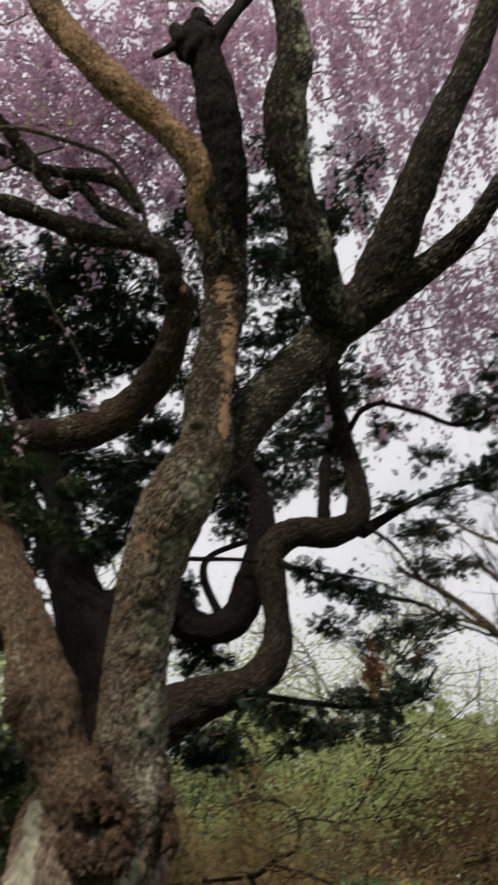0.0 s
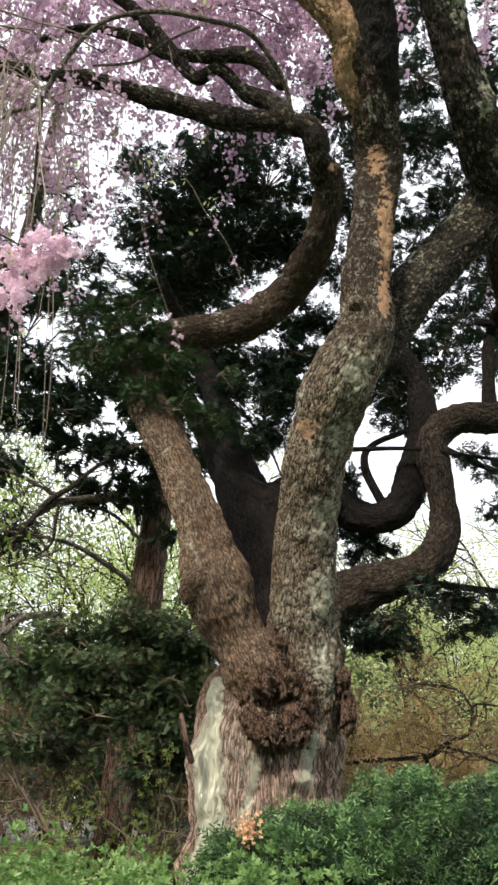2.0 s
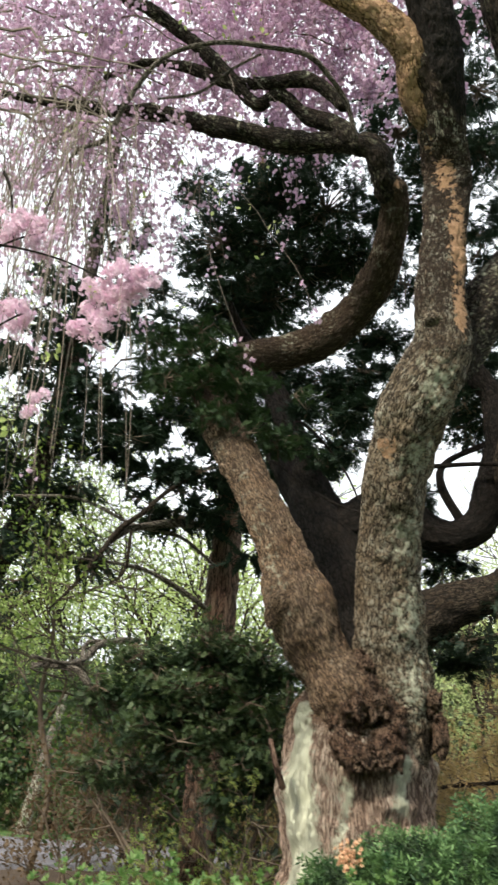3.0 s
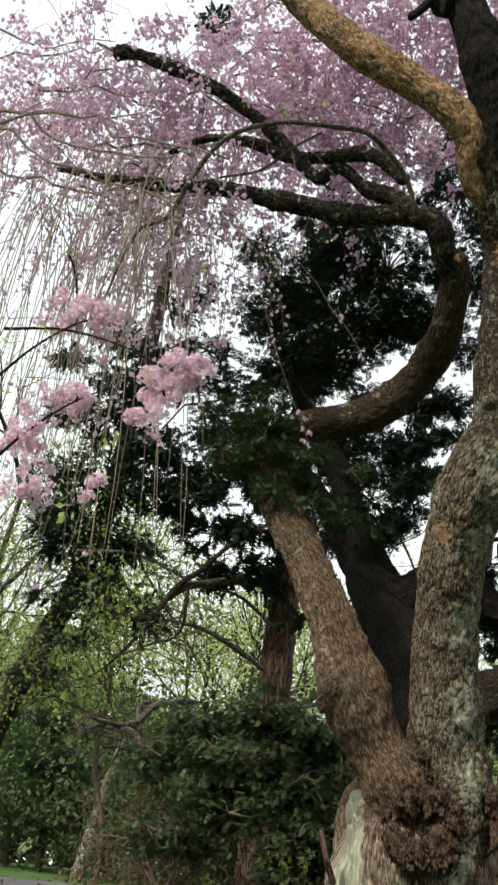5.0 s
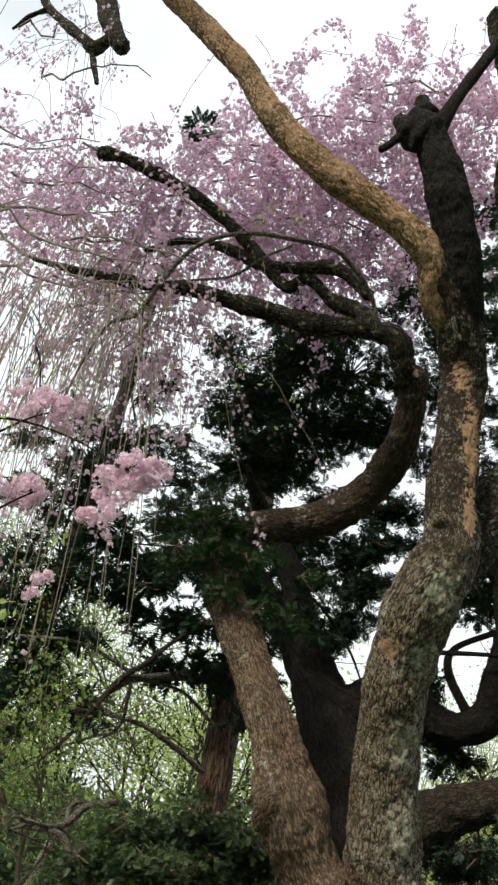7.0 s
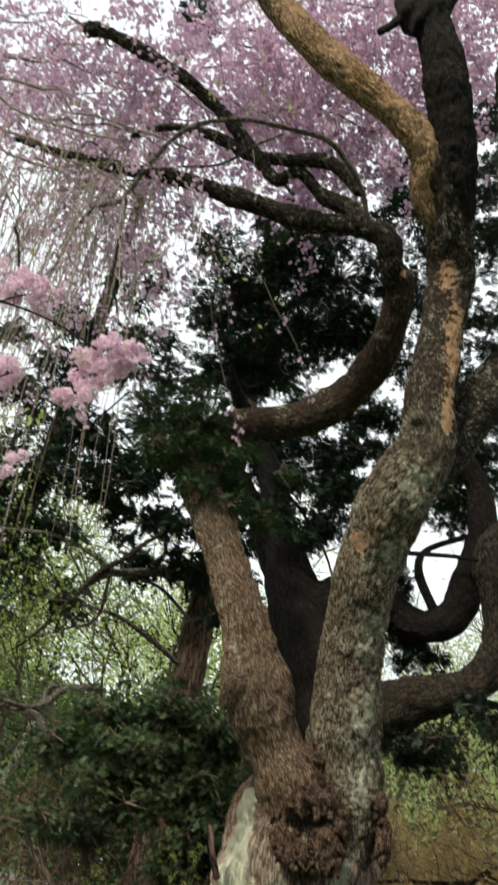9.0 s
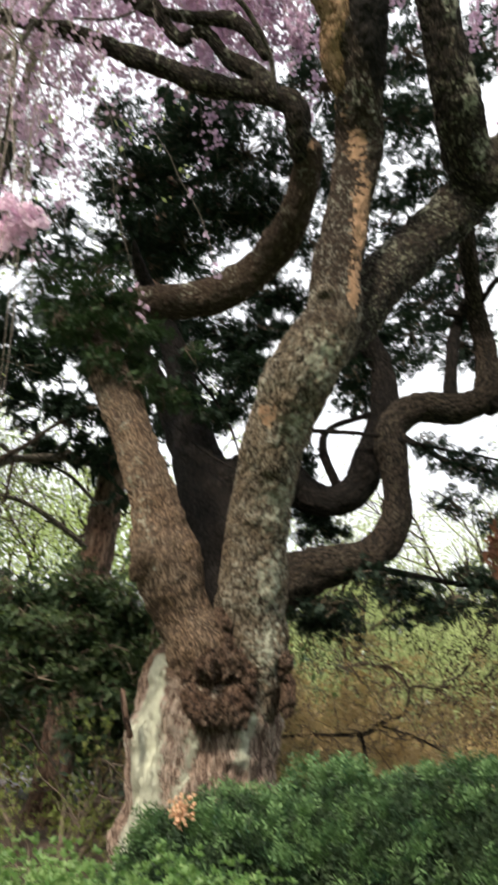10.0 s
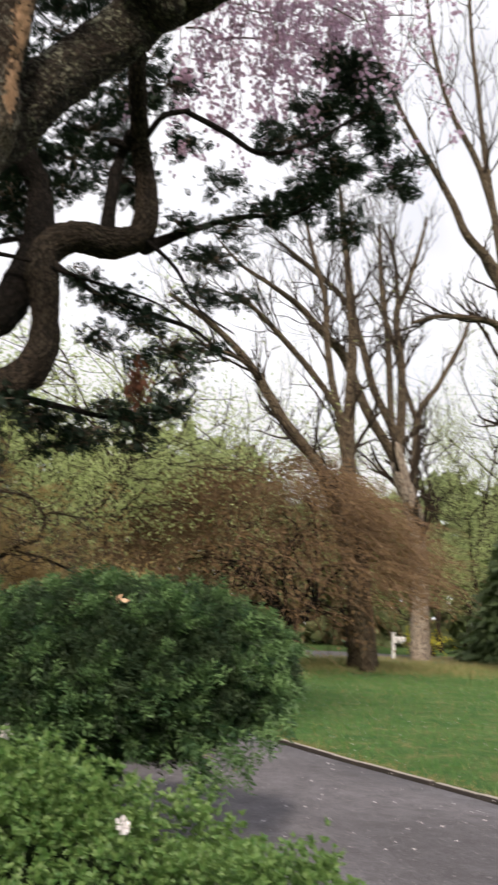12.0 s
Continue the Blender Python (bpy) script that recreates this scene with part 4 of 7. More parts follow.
def burl(lumps, flakes, hollow):
    """A swollen graft: a lip and brow of curling bark flakes round a dark hollow."""
    rng = np.random.default_rng(17)
    bm = bmesh.new()
    bmesh.ops.create_icosphere(bm, subdivisions=4, radius=1.0)
    v = np.array([w.co[:] for w in bm.verts])
    f = np.array([[w.index for w in q.verts] for q in bm.faces])
    bm.free()
    bm = bmesh.new()
    bmesh.ops.create_icosphere(bm, subdivisions=2, radius=1.0)
    cv = np.array([w.co[:] for w in bm.verts])
    cf = np.array([[w.index for w in q.verts] for q in bm.faces])
    bm.free()
    pieces = []
    hc, hr = np.array(hollow[:3]), np.array(hollow[3:])
    for cx, cy, cz, rx, ry, rz, _ in lumps:
        d = np.array([0.88 + 0.3 * noise.noise(Vector(q) * 2.2 + Vector((cx * 7, cz * 5, 0))) + 0.34 * abs(noise.noise(Vector(q) * 4.5 + Vector((cx * 9, cz, 0)))) + 0.14 * noise.noise(Vector(q) * 11) for q in v])
        pieces.append((v * d[:, None] * (rx, ry, rz) + (cx, cy, cz), f))
    share = np.array([q[6] for q in lumps], float)
    for k in rng.choice(len(lumps), flakes, p=share / share.sum()):
        cx, cy, cz, rx, ry, rz, _ = lumps[k]
        d = rng.normal(size=3)
        d[1] = -abs(d[1])
        d /= np.linalg.norm(d)
        p = np.array((cx, cy, cz)) + d * (rx, ry, rz) * 1.0
        if np.linalg.norm((p - hc) / hr) < 1:
            continue
        jag = np.array([1 + 0.7 * noise.noise(Vector(q) * 1.7 + Vector((p[0] * 31, p[2] * 17, 0))) for q in cv])
        size = rng.uniform(0.011, 0.034)
        turn = np.array(Matrix.Rotation(rng.normal() * 0.4, 3, "Y") @ Matrix.Rotation(0.35 + rng.normal() * 0.35, 3, "X") @ Matrix.Rotation(rng.normal() * 0.5, 3, "Z"))
        pieces.append(((cv * jag[:, None] * (size * rng.uniform(0.5, 1.1), size * 0.4, size * rng.uniform(1.0, 2.6))) @ turn.T + p, cf))
    V, F = joined(pieces)
    ob = part("burl", V, F, M_BURL, cherry, "knobbly shaggy burl where the graft swelled", True)
    ob.data.attributes.new("grain", "FLOAT_VECTOR", "POINT").data.foreach_set("vector", V.astype(np.float32).ravel())


# x, y, z, radii, share of the flakes: lip, cheeks, brow, ridge between the limbs, knob
burl([(-0.57, 5.76, 1.92, 0.189, 0.098, 0.062, 6), (-0.73, 5.82, 1.99, 0.074, 0.111, 0.09, 3), (-0.42, 5.82, 1.99, 0.082, 0.12, 0.09, 3), (-0.76, 5.86, 2.14, 0.066, 0.102, 0.098, 2), (-0.38, 5.86, 2.12, 0.074, 0.111, 0.123, 3), (-0.63, 5.8, 2.22, 0.123, 0.129, 0.09, 4), (-0.49, 5.82, 2.24, 0.107, 0.138, 0.098, 4), (-0.58, 5.88, 2.42, 0.098, 0.138, 0.18, 5), (-0.71, 5.9, 2.35, 0.066, 0.102, 0.107, 2), (-0.64, 5.74, 1.89, 0.098, 0.084, 0.049, 3), (-0.45, 5.82, 2.06, 0.082, 0.089, 0.053, 2), (-0.49, 5.77, 1.89, 0.139, 0.084, 0.049, 4), (-0.12, 5.98, 2.3, 0.053, 0.089, 0.074, 1), (-0.09, 6, 2.08, 0.057, 0.093, 0.148, 1)], 330, (-0.57, 5.72, 2.06, 0.11, 0.3, 0.045))


def weep(rng, a, b, n, drop, blossom, spread_y, bits, petals, sway=0.25, thick=0.004, clear=0.0):
    """Whips that hang from the line a-b, and the places of their blossom."""
    a, b = np.array(a, float), np.array(b, float)
    for _ in range(max(2, n // 30)):
        s = np.linspace(0, 1, 12)[:, None]
        lean = rng.normal(size=3) * (0.1, spread_y, 0.25)
        path = a * (1 - s) + b * s + lean + np.cumsum(rng.normal(size=(12, 3)) * 0.06, axis=0)
        bits.append(tube(path, np.linspace(0.015, 0.006, 12), 5))
    for _ in range(n):
        p = a + (b - a) * rng.uniform(0, 1) + np.array([rng.normal() * 0.2, rng.normal() * spread_y, rng.normal() * 0.3])
        k = drop * rng.uniform(0.35, 1.15)
        away = rng.normal(size=2) * sway
        s = np.linspace(0, 1, 9)
        ph = rng.uniform(0, 6.3)
        line = np.stack([p[0] + away[0] * np.sqrt(s) + 0.04 * np.sin(5 * s + ph), p[1] + away[1] * np.sqrt(s) + 0.03 * np.cos(6 * s + ph), p[2] + 0.22 * np.sin(np.pi * np.minimum(1, s * 3)) * min(1, k) * 0.6 - k * s], -1)
        bits.append(tube(line, np.linspace(thick, thick * 0.45, 9), 3))
        m = int(k * blossom * rng.uniform(0.5, 1.3))
        if m:
            knots = rng.uniform(clear, 1, max(1, m // 5))
            q = np.interp(np.clip(knots[rng.integers(0, len(knots), m)] + rng.normal(size=m) * 0.012, 0, 1), s, np.arange(9))
            i = np.minimum(q.astype(int), 7)
            f = (q - i)[:, None]
            petals.append(line[i] * (1 - f) + line[i + 1] * f + rng.normal(size=(m, 3)) * 0.042)


def curtain(seed, label, runs, size, petal_mat, twig_mat=None):
    rng = np.random.default_rng(seed)
    bits, petals = [], []
    for run in runs:
        weep(rng, *run[:2], *run[2:6], bits, petals, *run[6:])
    part("weeping_twig", *joined(bits), twig_mat or M_TWIG_PALE, cherry, "thin hanging whips", False, "stuff")
    if petals:
        P = np.vstack(petals)
        sown("blossom", P, turned(rng.normal(size=P.shape), rng), rng.uniform(0.7, 1.25, len(P)) * size, PUFF, petal_mat, cherry, label)


# ends of each run, whips, drop, blossoms a metre, spread in depth, sway
curtain(1, "mauve-pink weeping blossom", [
    ((-3.65, 5.2, 9.3), (-2.14, 5.7, 8.8), 95, 1.7, 34, 0.4, 0.5),
    ((-5.6, 5.0, 9.7), (-3.7, 5.2, 9.6), 45, 1.9, 30, 0.4, 0.5),
    ((-2.56, 6.2, 10.6), (0.17, 6.4, 10.4), 260, 1.9, 42, 0.6, 0.5),
    ((-2.5, 6.4, 9.7), (-0.3, 6.5, 9.6), 110, 0.8, 46, 0.5, 0.4),
    ((-0.92, 5.6, 11.0), (1.3, 5.8, 10.9), 150, 1.7, 36, 0.4, 0.4),
    ((1.4, 5.6, 11.0), (3.9, 5.6, 11.2), 190, 2.5, 34, 0.6, 0.5),
    ((2.1, 7.6, 8.5), (4.4, 7.4, 8.8), 190, 1.9, 22, 0.4, 0.35),
    ((-3.9, 6.2, 8.1), (-2.7, 6.4, 7.9), 80, 1.7, 13, 0.4, 0.35),
    ((-4.6, 5.2, 8.6), (-3.2, 5.4, 8.4), 50, 1.4, 17, 0.4, 0.4),
    ((-4.5, 5.6, 9.5), (-3.2, 5.8, 9.2), 65, 1.3, 32, 0.4, 0.45),
    # unseen run overhead, added only to shade the upper limbs
    ((-4.5, 2.0, 11.2), (4.5, 2.0, 11.4), 260, 1.3, 18, 0.4, 0.5),
], 0.025, M_PETAL)
curtain(2, "sparse pink blossom on hanging whips", [
    ((-3.6, 4.96, 7.5), (-1.9, 5.4, 7.3), 55, 1.6, 14, 0.2, 0.42, 0.004),
    ((-4.0, 3.9, 6.6), (-2.3, 4.2, 6.2), 120, 2.9, 1.5, 0.3, 0.3, 0.005),
    ((-3.4, 5.0, 6.9), (-2.7, 5.3, 7.4), 30, 2.2, 9, 0.2, 0.35, 0.0045),
    ((-4.4, 4.3, 10.5), (-3.2, 4.3, 10.2), 30, 1.2, 12, 0.2, 0.4),
], 0.02, M_PETAL)


def blossom_cluster(seed, x, y, z, rx, rz, n):
    rng = np.random.default_rng(seed)
    balls = max(4, n // 22)
    c = rng.normal(size=(balls, 3))
    c *= (rng.uniform(0.35, 1.0, balls) / np.linalg.norm(c, axis=1))[:, None] * (rx, rx * 0.8, rz)
    d = rng.normal(size=(n, 3))
    d /= np.linalg.norm(d, axis=1)[:, None]
    P = c[rng.integers(0, balls, n)] + d * rng.uniform(0.022, 0.04, n)[:, None]
    sown("blossom_head", P + (x, y, z), turned(d + rng.normal(size=P.shape) * 0.4, rng), rng.uniform(0.013, 0.020, len(P)), FLOWER, M_PETAL_NEAR, cherry, "full pink blossom head")


for k, (x, y, z, rx, rz, n) in enumerate((
        (-1.74, 3.8, 4.36, 0.14, 0.09, 420), (-1.92, 3.85, 4.3, 0.15, 0.12, 380), (-1.98, 3.85, 4.08, 0.13, 0.12, 220),
        (-2.6, 4.0, 4.98, 0.24, 0.13, 520), (-2.85, 4.05, 5.1, 0.18, 0.12, 320), (-2.62, 4.0, 4.36, 0.18, 0.11, 380), (-2.9, 3.95, 4.1, 0.16, 0.2, 420),
        (-2.78, 4.0, 3.75, 0.15, 0.2, 320), (-2.4, 4.0, 3.72, 0.09, 0.09, 80))):
    blossom_cluster(60 + k, x, y, z, rx * 1.2, rz * 1.25, int(n * 1.6))

rng = np.random.default_rng(71)
P = np.vstack([np.array((rng.uniform(-4.0, -1.2), rng.uniform(4.8, 6.4), rng.uniform(6.4, 9.2))) + rng.normal(size=(3, 3)) * 0.04 for _ in range(110)] + [np.array(c) + rng.normal(size=(9, 3)) * 0.035 for c in ((-2.21, 3.8, 3.92), (-2.85, 3.9, 4.82), (-2.0, 3.8, 4.36), (-2.45, 3.9, 3.5))])
sown("young_leaf", P, turned(rng.normal(size=P.shape) + (0, 0, -0.8), rng), rng.uniform(0.04, 0.07, len(P)), LEAF, M_LIME, cherry, "fresh green leaflets")
for k, (p, q) in enumerate((((-3.1, 3.85, 3.7), (-2.35, 4.0, 4.4)), ((-3.3, 4.0, 4.5), (-2.5, 4.0, 5.0)), ((-3.2, 3.9, 4.9), (-1.9, 3.85, 4.4)), ((-2.9, 4.0, 5.6), (-2.7, 4.0, 4.9)))):
    p, q = Vector(p), Vector(q)
    limb("branch", [(*(p.lerp(q, t) + Vector((0, 0, 0.12 * math.sin(3.1 * t)))), 0.011 - 0.006 * t) for t in (0, 0.35, 0.7, 1.0)], M_CHERRY_DARK, cherry, "thin blossom-bearing twig", 8, 0.05, 0.15, seed=90 + k)

# ---- the yew behind the cherry ----
yew = thing("yew_tree", "dark yew with snaking limbs behind the cherry", "tree", (-0.6, 7.25, float(ground_z(-0.6, 7.25))))
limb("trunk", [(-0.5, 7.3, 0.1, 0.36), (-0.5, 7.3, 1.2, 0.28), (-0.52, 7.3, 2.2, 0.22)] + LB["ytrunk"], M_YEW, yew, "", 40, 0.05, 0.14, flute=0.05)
# bark colours carry the light: near-black for backlit limbs, brown for the lit one
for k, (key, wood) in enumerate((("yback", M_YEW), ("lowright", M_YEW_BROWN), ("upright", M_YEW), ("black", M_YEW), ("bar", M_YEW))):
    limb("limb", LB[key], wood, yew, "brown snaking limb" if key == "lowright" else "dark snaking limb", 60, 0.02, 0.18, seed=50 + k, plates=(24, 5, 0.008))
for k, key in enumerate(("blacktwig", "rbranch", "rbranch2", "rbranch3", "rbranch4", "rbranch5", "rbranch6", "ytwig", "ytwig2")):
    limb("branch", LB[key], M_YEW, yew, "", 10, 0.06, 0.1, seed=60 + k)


def needle_clouds(seed, owner, clouds, size, mat, shape=SPRAY_FAR, name="foliage", label="dark green needle sprays", grain=26, fill=0.72, puff=0.085):
    """Sprays in ragged layers: each cloud is (x, y, z, rx, ry, rz, sprays); twigs run from its heart to the sprays."""
    rng = np.random.default_rng(seed)
    places, ways, bits = [], [], []
    for x, y, z, rx, ry, rz, n in clouds:
        tips = max(3, n // grain)
        for _ in range(tips):
            d = rng.normal(size=3) * (1, 1, 0.55)
            d /= np.linalg.norm(d)
            tip = np.array((x, y, z)) + d * (rx, ry, rz) * rng.uniform(0.35, 1.0)
            mid = (np.array((x, y, z)) * 0.5 + tip * 0.5) + rng.normal(size=3) * 0.06
            line = np.array([(x, y, z), mid, tip])
            bits.append(tube(line, np.array([0.012, 0.008, 0.003]), 3))
            m = max(5, int(fill * n / tips))
            s = rng.uniform(0.45, 1.0, m)[:, None]
            flat = rng.normal(size=(m, 3)) * (puff, puff, puff * 0.5)
            places.append(mid * (1 - s) + tip * s + flat)
            ways.append(np.tile(d * (1, 1, 0.4), (m, 1)) + rng.normal(size=(m, 3)) * 0.6 + (0, 0, -0.15))
    P, D = np.vstack(places), np.vstack(ways)
    part("twigwork", *joined(bits), M_TWIG, owner, "", False, "stuff")
    sown(name, P, turned(D, rng, (0, 0, 1)), rng.uniform(0.7, 1.3, len(P)) * size, shape, mat, owner, label)


CLOUD = {}
CLOUD["yew_high"] = [(-3.01, 8.7, 9.78, 0.42, 0.36, 0.3, 620), (-2.82, 8.7, 8.54, 0.42, 0.36, 0.3, 620), (-2.32, 8.7, 7.49, 0.42, 0.36, 0.3, 620), (-2.74, 8.7, 6.66, 0.42, 0.36, 0.3, 620), (-1.62, 8.7, 9.92, 0.42, 0.36, 0.3, 620), (-0.88, 8.7, 8.29, 0.42, 0.36, 0.3, 620), (-1.7, 8.7, 6.37, 0.42, 0.36, 0.3, 620), (-1.11, 8.7, 6.5, 0.42, 0.36, 0.3, 620), (-2.29, 8.7, 5.87, 0.42, 0.36, 0.3, 620), (-1.98, 8.7, 8.62, 0.42, 0.36, 0.3, 620), (-1.93, 8.7, 9.43, 0.42, 0.36, 0.3, 620), (-2.51, 8.6, 8.69, 0.83, 0.75, 0.62, 2345), (-1.93, 8.6, 9.43, 0.77, 0.7, 0.58, 1938), (-1.15, 8.6, 9.06, 0.83, 0.75, 0.62, 2345), (-2.43, 8.6, 7.59, 0.65, 0.59, 0.49, 1570), (-1.5, 8.6, 8.16, 0.81, 0.73, 0.6, 2345), (-0.83, 8.6, 8.2, 0.58, 0.53, 0.44, 1240), (-1.92, 8.6, 7.74, 0.65, 0.59, 0.49, 1570), (-0.15, 8.6, 10.28, 0.7, 0.63, 0.53, 1570), (-0.3, 8.6, 11.06, 0.48, 0.44, 0.36, 697), (-0.17, 8.6, 8.98, 0.52, 0.47, 0.39, 950), (-0.19, 8.6, 7.71, 0.43, 0.38, 0.32, 697), (-1.17, 8.6, 10.07, 0.55, 0.49, 0.41, 950)]
CLOUD["yew_right"] = [(0.15, 8.8, 9.83, 0.39, 0.35, 0.31, 561), (0.19, 8.8, 8.47, 0.37, 0.33, 0.3, 561), (0.43, 8.8, 9.11, 0.38, 0.34, 0.3, 561), (0.11, 8.8, 11.58, 0.42, 0.37, 0.33, 561), (0.5, 8.8, 10.86, 0.4, 0.36, 0.32, 561), (0.38, 8.8, 7.74, 0.32, 0.29, 0.26, 454), (0.93, 8.8, 9.97, 0.62, 0.56, 0.5, 1436), (0.76, 8.8, 8.24, 0.37, 0.33, 0.29, 358), (1.32, 8.8, 9.04, 0.52, 0.47, 0.42, 1100), (2.1, 8.8, 11.13, 0.64, 0.58, 0.51, 1436), (1.18, 8.8, 7.01, 0.48, 0.44, 0.39, 704), (1.64, 8.8, 7.65, 0.5, 0.45, 0.4, 704), (0.47, 8.8, 6.41, 0.41, 0.37, 0.33, 808), (1.61, 8.8, 6.51, 0.54, 0.49, 0.43, 918), (0.99, 8.8, 11.14, 0.57, 0.51, 0.45, 1100), (0.44, 8.8, 5.8, 0.4, 0.36, 0.32, 808), (0.43, 8.8, 7.22, 0.32, 0.29, 0.25, 454), (1.06, 8.8, 12.42, 0.68, 0.61, 0.54, 1436), (2.37, 8.8, 12.25, 0.67, 0.6, 0.53, 1436)]
CLOUD["yew_mid"] = [(-1.26, 6.9, 4.79, 0.17, 0.14, 0.08, 150), (-1.05, 6.9, 4.59, 0.17, 0.14, 0.08, 150), (-0.86, 6.95, 5.03, 0.17, 0.14, 0.08, 150), (-0.6, 7.0, 5.14, 0.17, 0.14, 0.08, 150), (-1.15, 6.9, 5.1, 0.17, 0.14, 0.08, 150), (-0.37, 6.8, 4.97, 0.17, 0.14, 0.08, 150), (-1.22, 8, 6.62, 0.36, 0.32, 0.21, 493), (-0.69, 8, 6.15, 0.38, 0.34, 0.23, 587), (-0.44, 8, 6.58, 0.29, 0.26, 0.17, 330), (-1.66, 8, 6.19, 0.35, 0.32, 0.21, 493), (-0.94, 8, 5.94, 0.38, 0.34, 0.23, 587), (-1.5, 8, 5.68, 0.41, 0.37, 0.24, 689), (-0.99, 8, 5.24, 0.37, 0.33, 0.22, 587), (-0.56, 8, 6.59, 0.39, 0.35, 0.23, 587), (-1.35, 8, 4.92, 0.36, 0.33, 0.22, 587), (-0.69, 8, 5.58, 0.31, 0.28, 0.18, 408), (-0.05, 8, 4.07, 0.26, 0.23, 0.15, 330), (0.06, 8, 3.9, 0.28, 0.25, 0.17, 408), (-0.21, 8, 4.57, 0.26, 0.24, 0.16, 330), (-3.43, 8.2, 7.71, 0.33, 0.26, 0.18, 378), (-2.95, 8.2, 7.09, 0.33, 0.26, 0.18, 378), (-3.21, 8.2, 6.46, 0.33, 0.26, 0.18, 378), (-2.76, 8.2, 5.84, 0.3, 0.24, 0.17, 322), (-0.02, 8, 3, 0.24, 0.22, 0.15, 330), (0.25, 8, 2.95, 0.27, 0.24, 0.16, 408)]
CLOUD["tuft"] = [(-1.72, 5.84, 4.52, 0.2, 0.16, 0.13, 190), (-1.46, 5.84, 4.36, 0.17, 0.12, 0.1, 120), (-1.88, 5.84, 4.82, 0.24, 0.2, 0.16, 330), (-1.56, 5.84, 4.8, 0.22, 0.18, 0.15, 240), (-2.2, 5.84, 4.92, 0.25, 0.2, 0.16, 300), (-2.0, 5.9, 5.2, 0.24, 0.2, 0.15, 280), (-1.1, 5.9, 4.7, 0.12, 0.1, 0.06, 50), (-1.05, 6.0, 4.3, 0.12, 0.1, 0.06, 60), (-1.89, 6.2, 5.25, 0.28, 0.25, 0.17, 401), (-2.18, 6.2, 5.03, 0.3, 0.27, 0.18, 477), (-1.64, 6.2, 4.73, 0.22, 0.2, 0.13, 268), (-1.28, 6.2, 4.44, 0.19, 0.17, 0.11, 212), (-2.44, 6.2, 5.52, 0.26, 0.23, 0.15, 331), (-2.02, 6.2, 5.62, 0.23, 0.21, 0.14, 268), (-1.51, 6.2, 5, 0.2, 0.18, 0.12, 212)]
CLOUD["yew_out"] = [(3.87, 7.1, 7.4, 0.39, 0.35, 0.29, 627), (3.34, 7.1, 6.77, 0.34, 0.3, 0.25, 512), (4.01, 7.1, 6.95, 0.38, 0.34, 0.29, 627), (2.96, 7.1, 6.34, 0.33, 0.29, 0.25, 512), (3.61, 7.1, 6.24, 0.36, 0.32, 0.27, 587), (4.29, 7.1, 6.13, 0.26, 0.23, 0.19, 288), (3.26, 7.1, 5.76, 0.38, 0.35, 0.29, 711), (3.75, 7.1, 5.55, 0.27, 0.24, 0.2, 345), (2.85, 7.1, 5.49, 0.26, 0.24, 0.2, 345), (3.53, 7.1, 7.44, 0.22, 0.2, 0.17, 211), (4.44, 7.1, 6.44, 0.19, 0.17, 0.14, 146), (4.15, 7.1, 6.57, 0.25, 0.22, 0.18, 261)]
CLOUD["yew_fringe"] = [(2.34, 7.3, 4.98, 0.34, 0.3, 0.13, 587), (1.98, 7.3, 5.27, 0.22, 0.2, 0.09, 261), (1.36, 7.3, 4.39, 0.32, 0.29, 0.13, 587), (1.7, 7.3, 4.22, 0.27, 0.24, 0.11, 408), (1.93, 7.3, 3.97, 0.27, 0.24, 0.11, 408), (2.27, 7.3, 4.02, 0.24, 0.22, 0.1, 316), (1.08, 7.3, 4.56, 0.21, 0.19, 0.08, 261), (2.57, 7.3, 5.39, 0.25, 0.23, 0.1, 316), (1.28, 7.3, 3.99, 0.21, 0.19, 0.08, 261), (2.19, 7.3, 4.59, 0.22, 0.2, 0.09, 261), (2.6, 7.3, 4.61, 0.2, 0.18, 0.08, 211), (1.62, 7.3, 3.81, 0.19, 0.17, 0.08, 211)]
CLOUD["yew_low"] = [(0.73, 7.2, 3.14, 0.29, 0.27, 0.12, 587), (1.18, 7.2, 3.04, 0.3, 0.27, 0.12, 587), (1.58, 7.2, 3.24, 0.31, 0.28, 0.12, 587), (1.94, 7.2, 3.39, 0.26, 0.24, 0.1, 408), (2.03, 7.2, 3.68, 0.21, 0.19, 0.08, 261), (1.69, 7.2, 3.02, 0.2, 0.18, 0.08, 261), (0.95, 7.2, 2.91, 0.2, 0.18, 0.08, 261), (0.53, 7.2, 3.27, 0.24, 0.22, 0.1, 408), (0.19, 7.2, 2.98, 0.29, 0.26, 0.11, 587), (1.36, 7.2, 3.32, 0.2, 0.18, 0.08, 261)]
CLOUD["yew_top"] = [(0.94, 7.8, 6.04, 0.35, 0.31, 0.26, 374), (0.55, 7.8, 6.07, 0.32, 0.29, 0.24, 512), (0.86, 7.8, 5.7, 0.28, 0.26, 0.21, 260), (1.9, 7.8, 7.16, 0.25, 0.22, 0.18, 261), (1.69, 7.8, 7.45, 0.25, 0.22, 0.18, 166), (0.38, 7.8, 5.53, 0.28, 0.25, 0.21, 408), (0.35, 7.8, 6.46, 0.34, 0.31, 0.26, 587), (1.48, 7.8, 6.84, 0.24, 0.22, 0.18, 166), (2.18, 7.8, 6.55, 0.22, 0.2, 0.17, 211), (2.59, 7.8, 6.1, 0.22, 0.2, 0.17, 211), (0.01, 7.8, 5.99, 0.39, 0.35, 0.29, 800)]
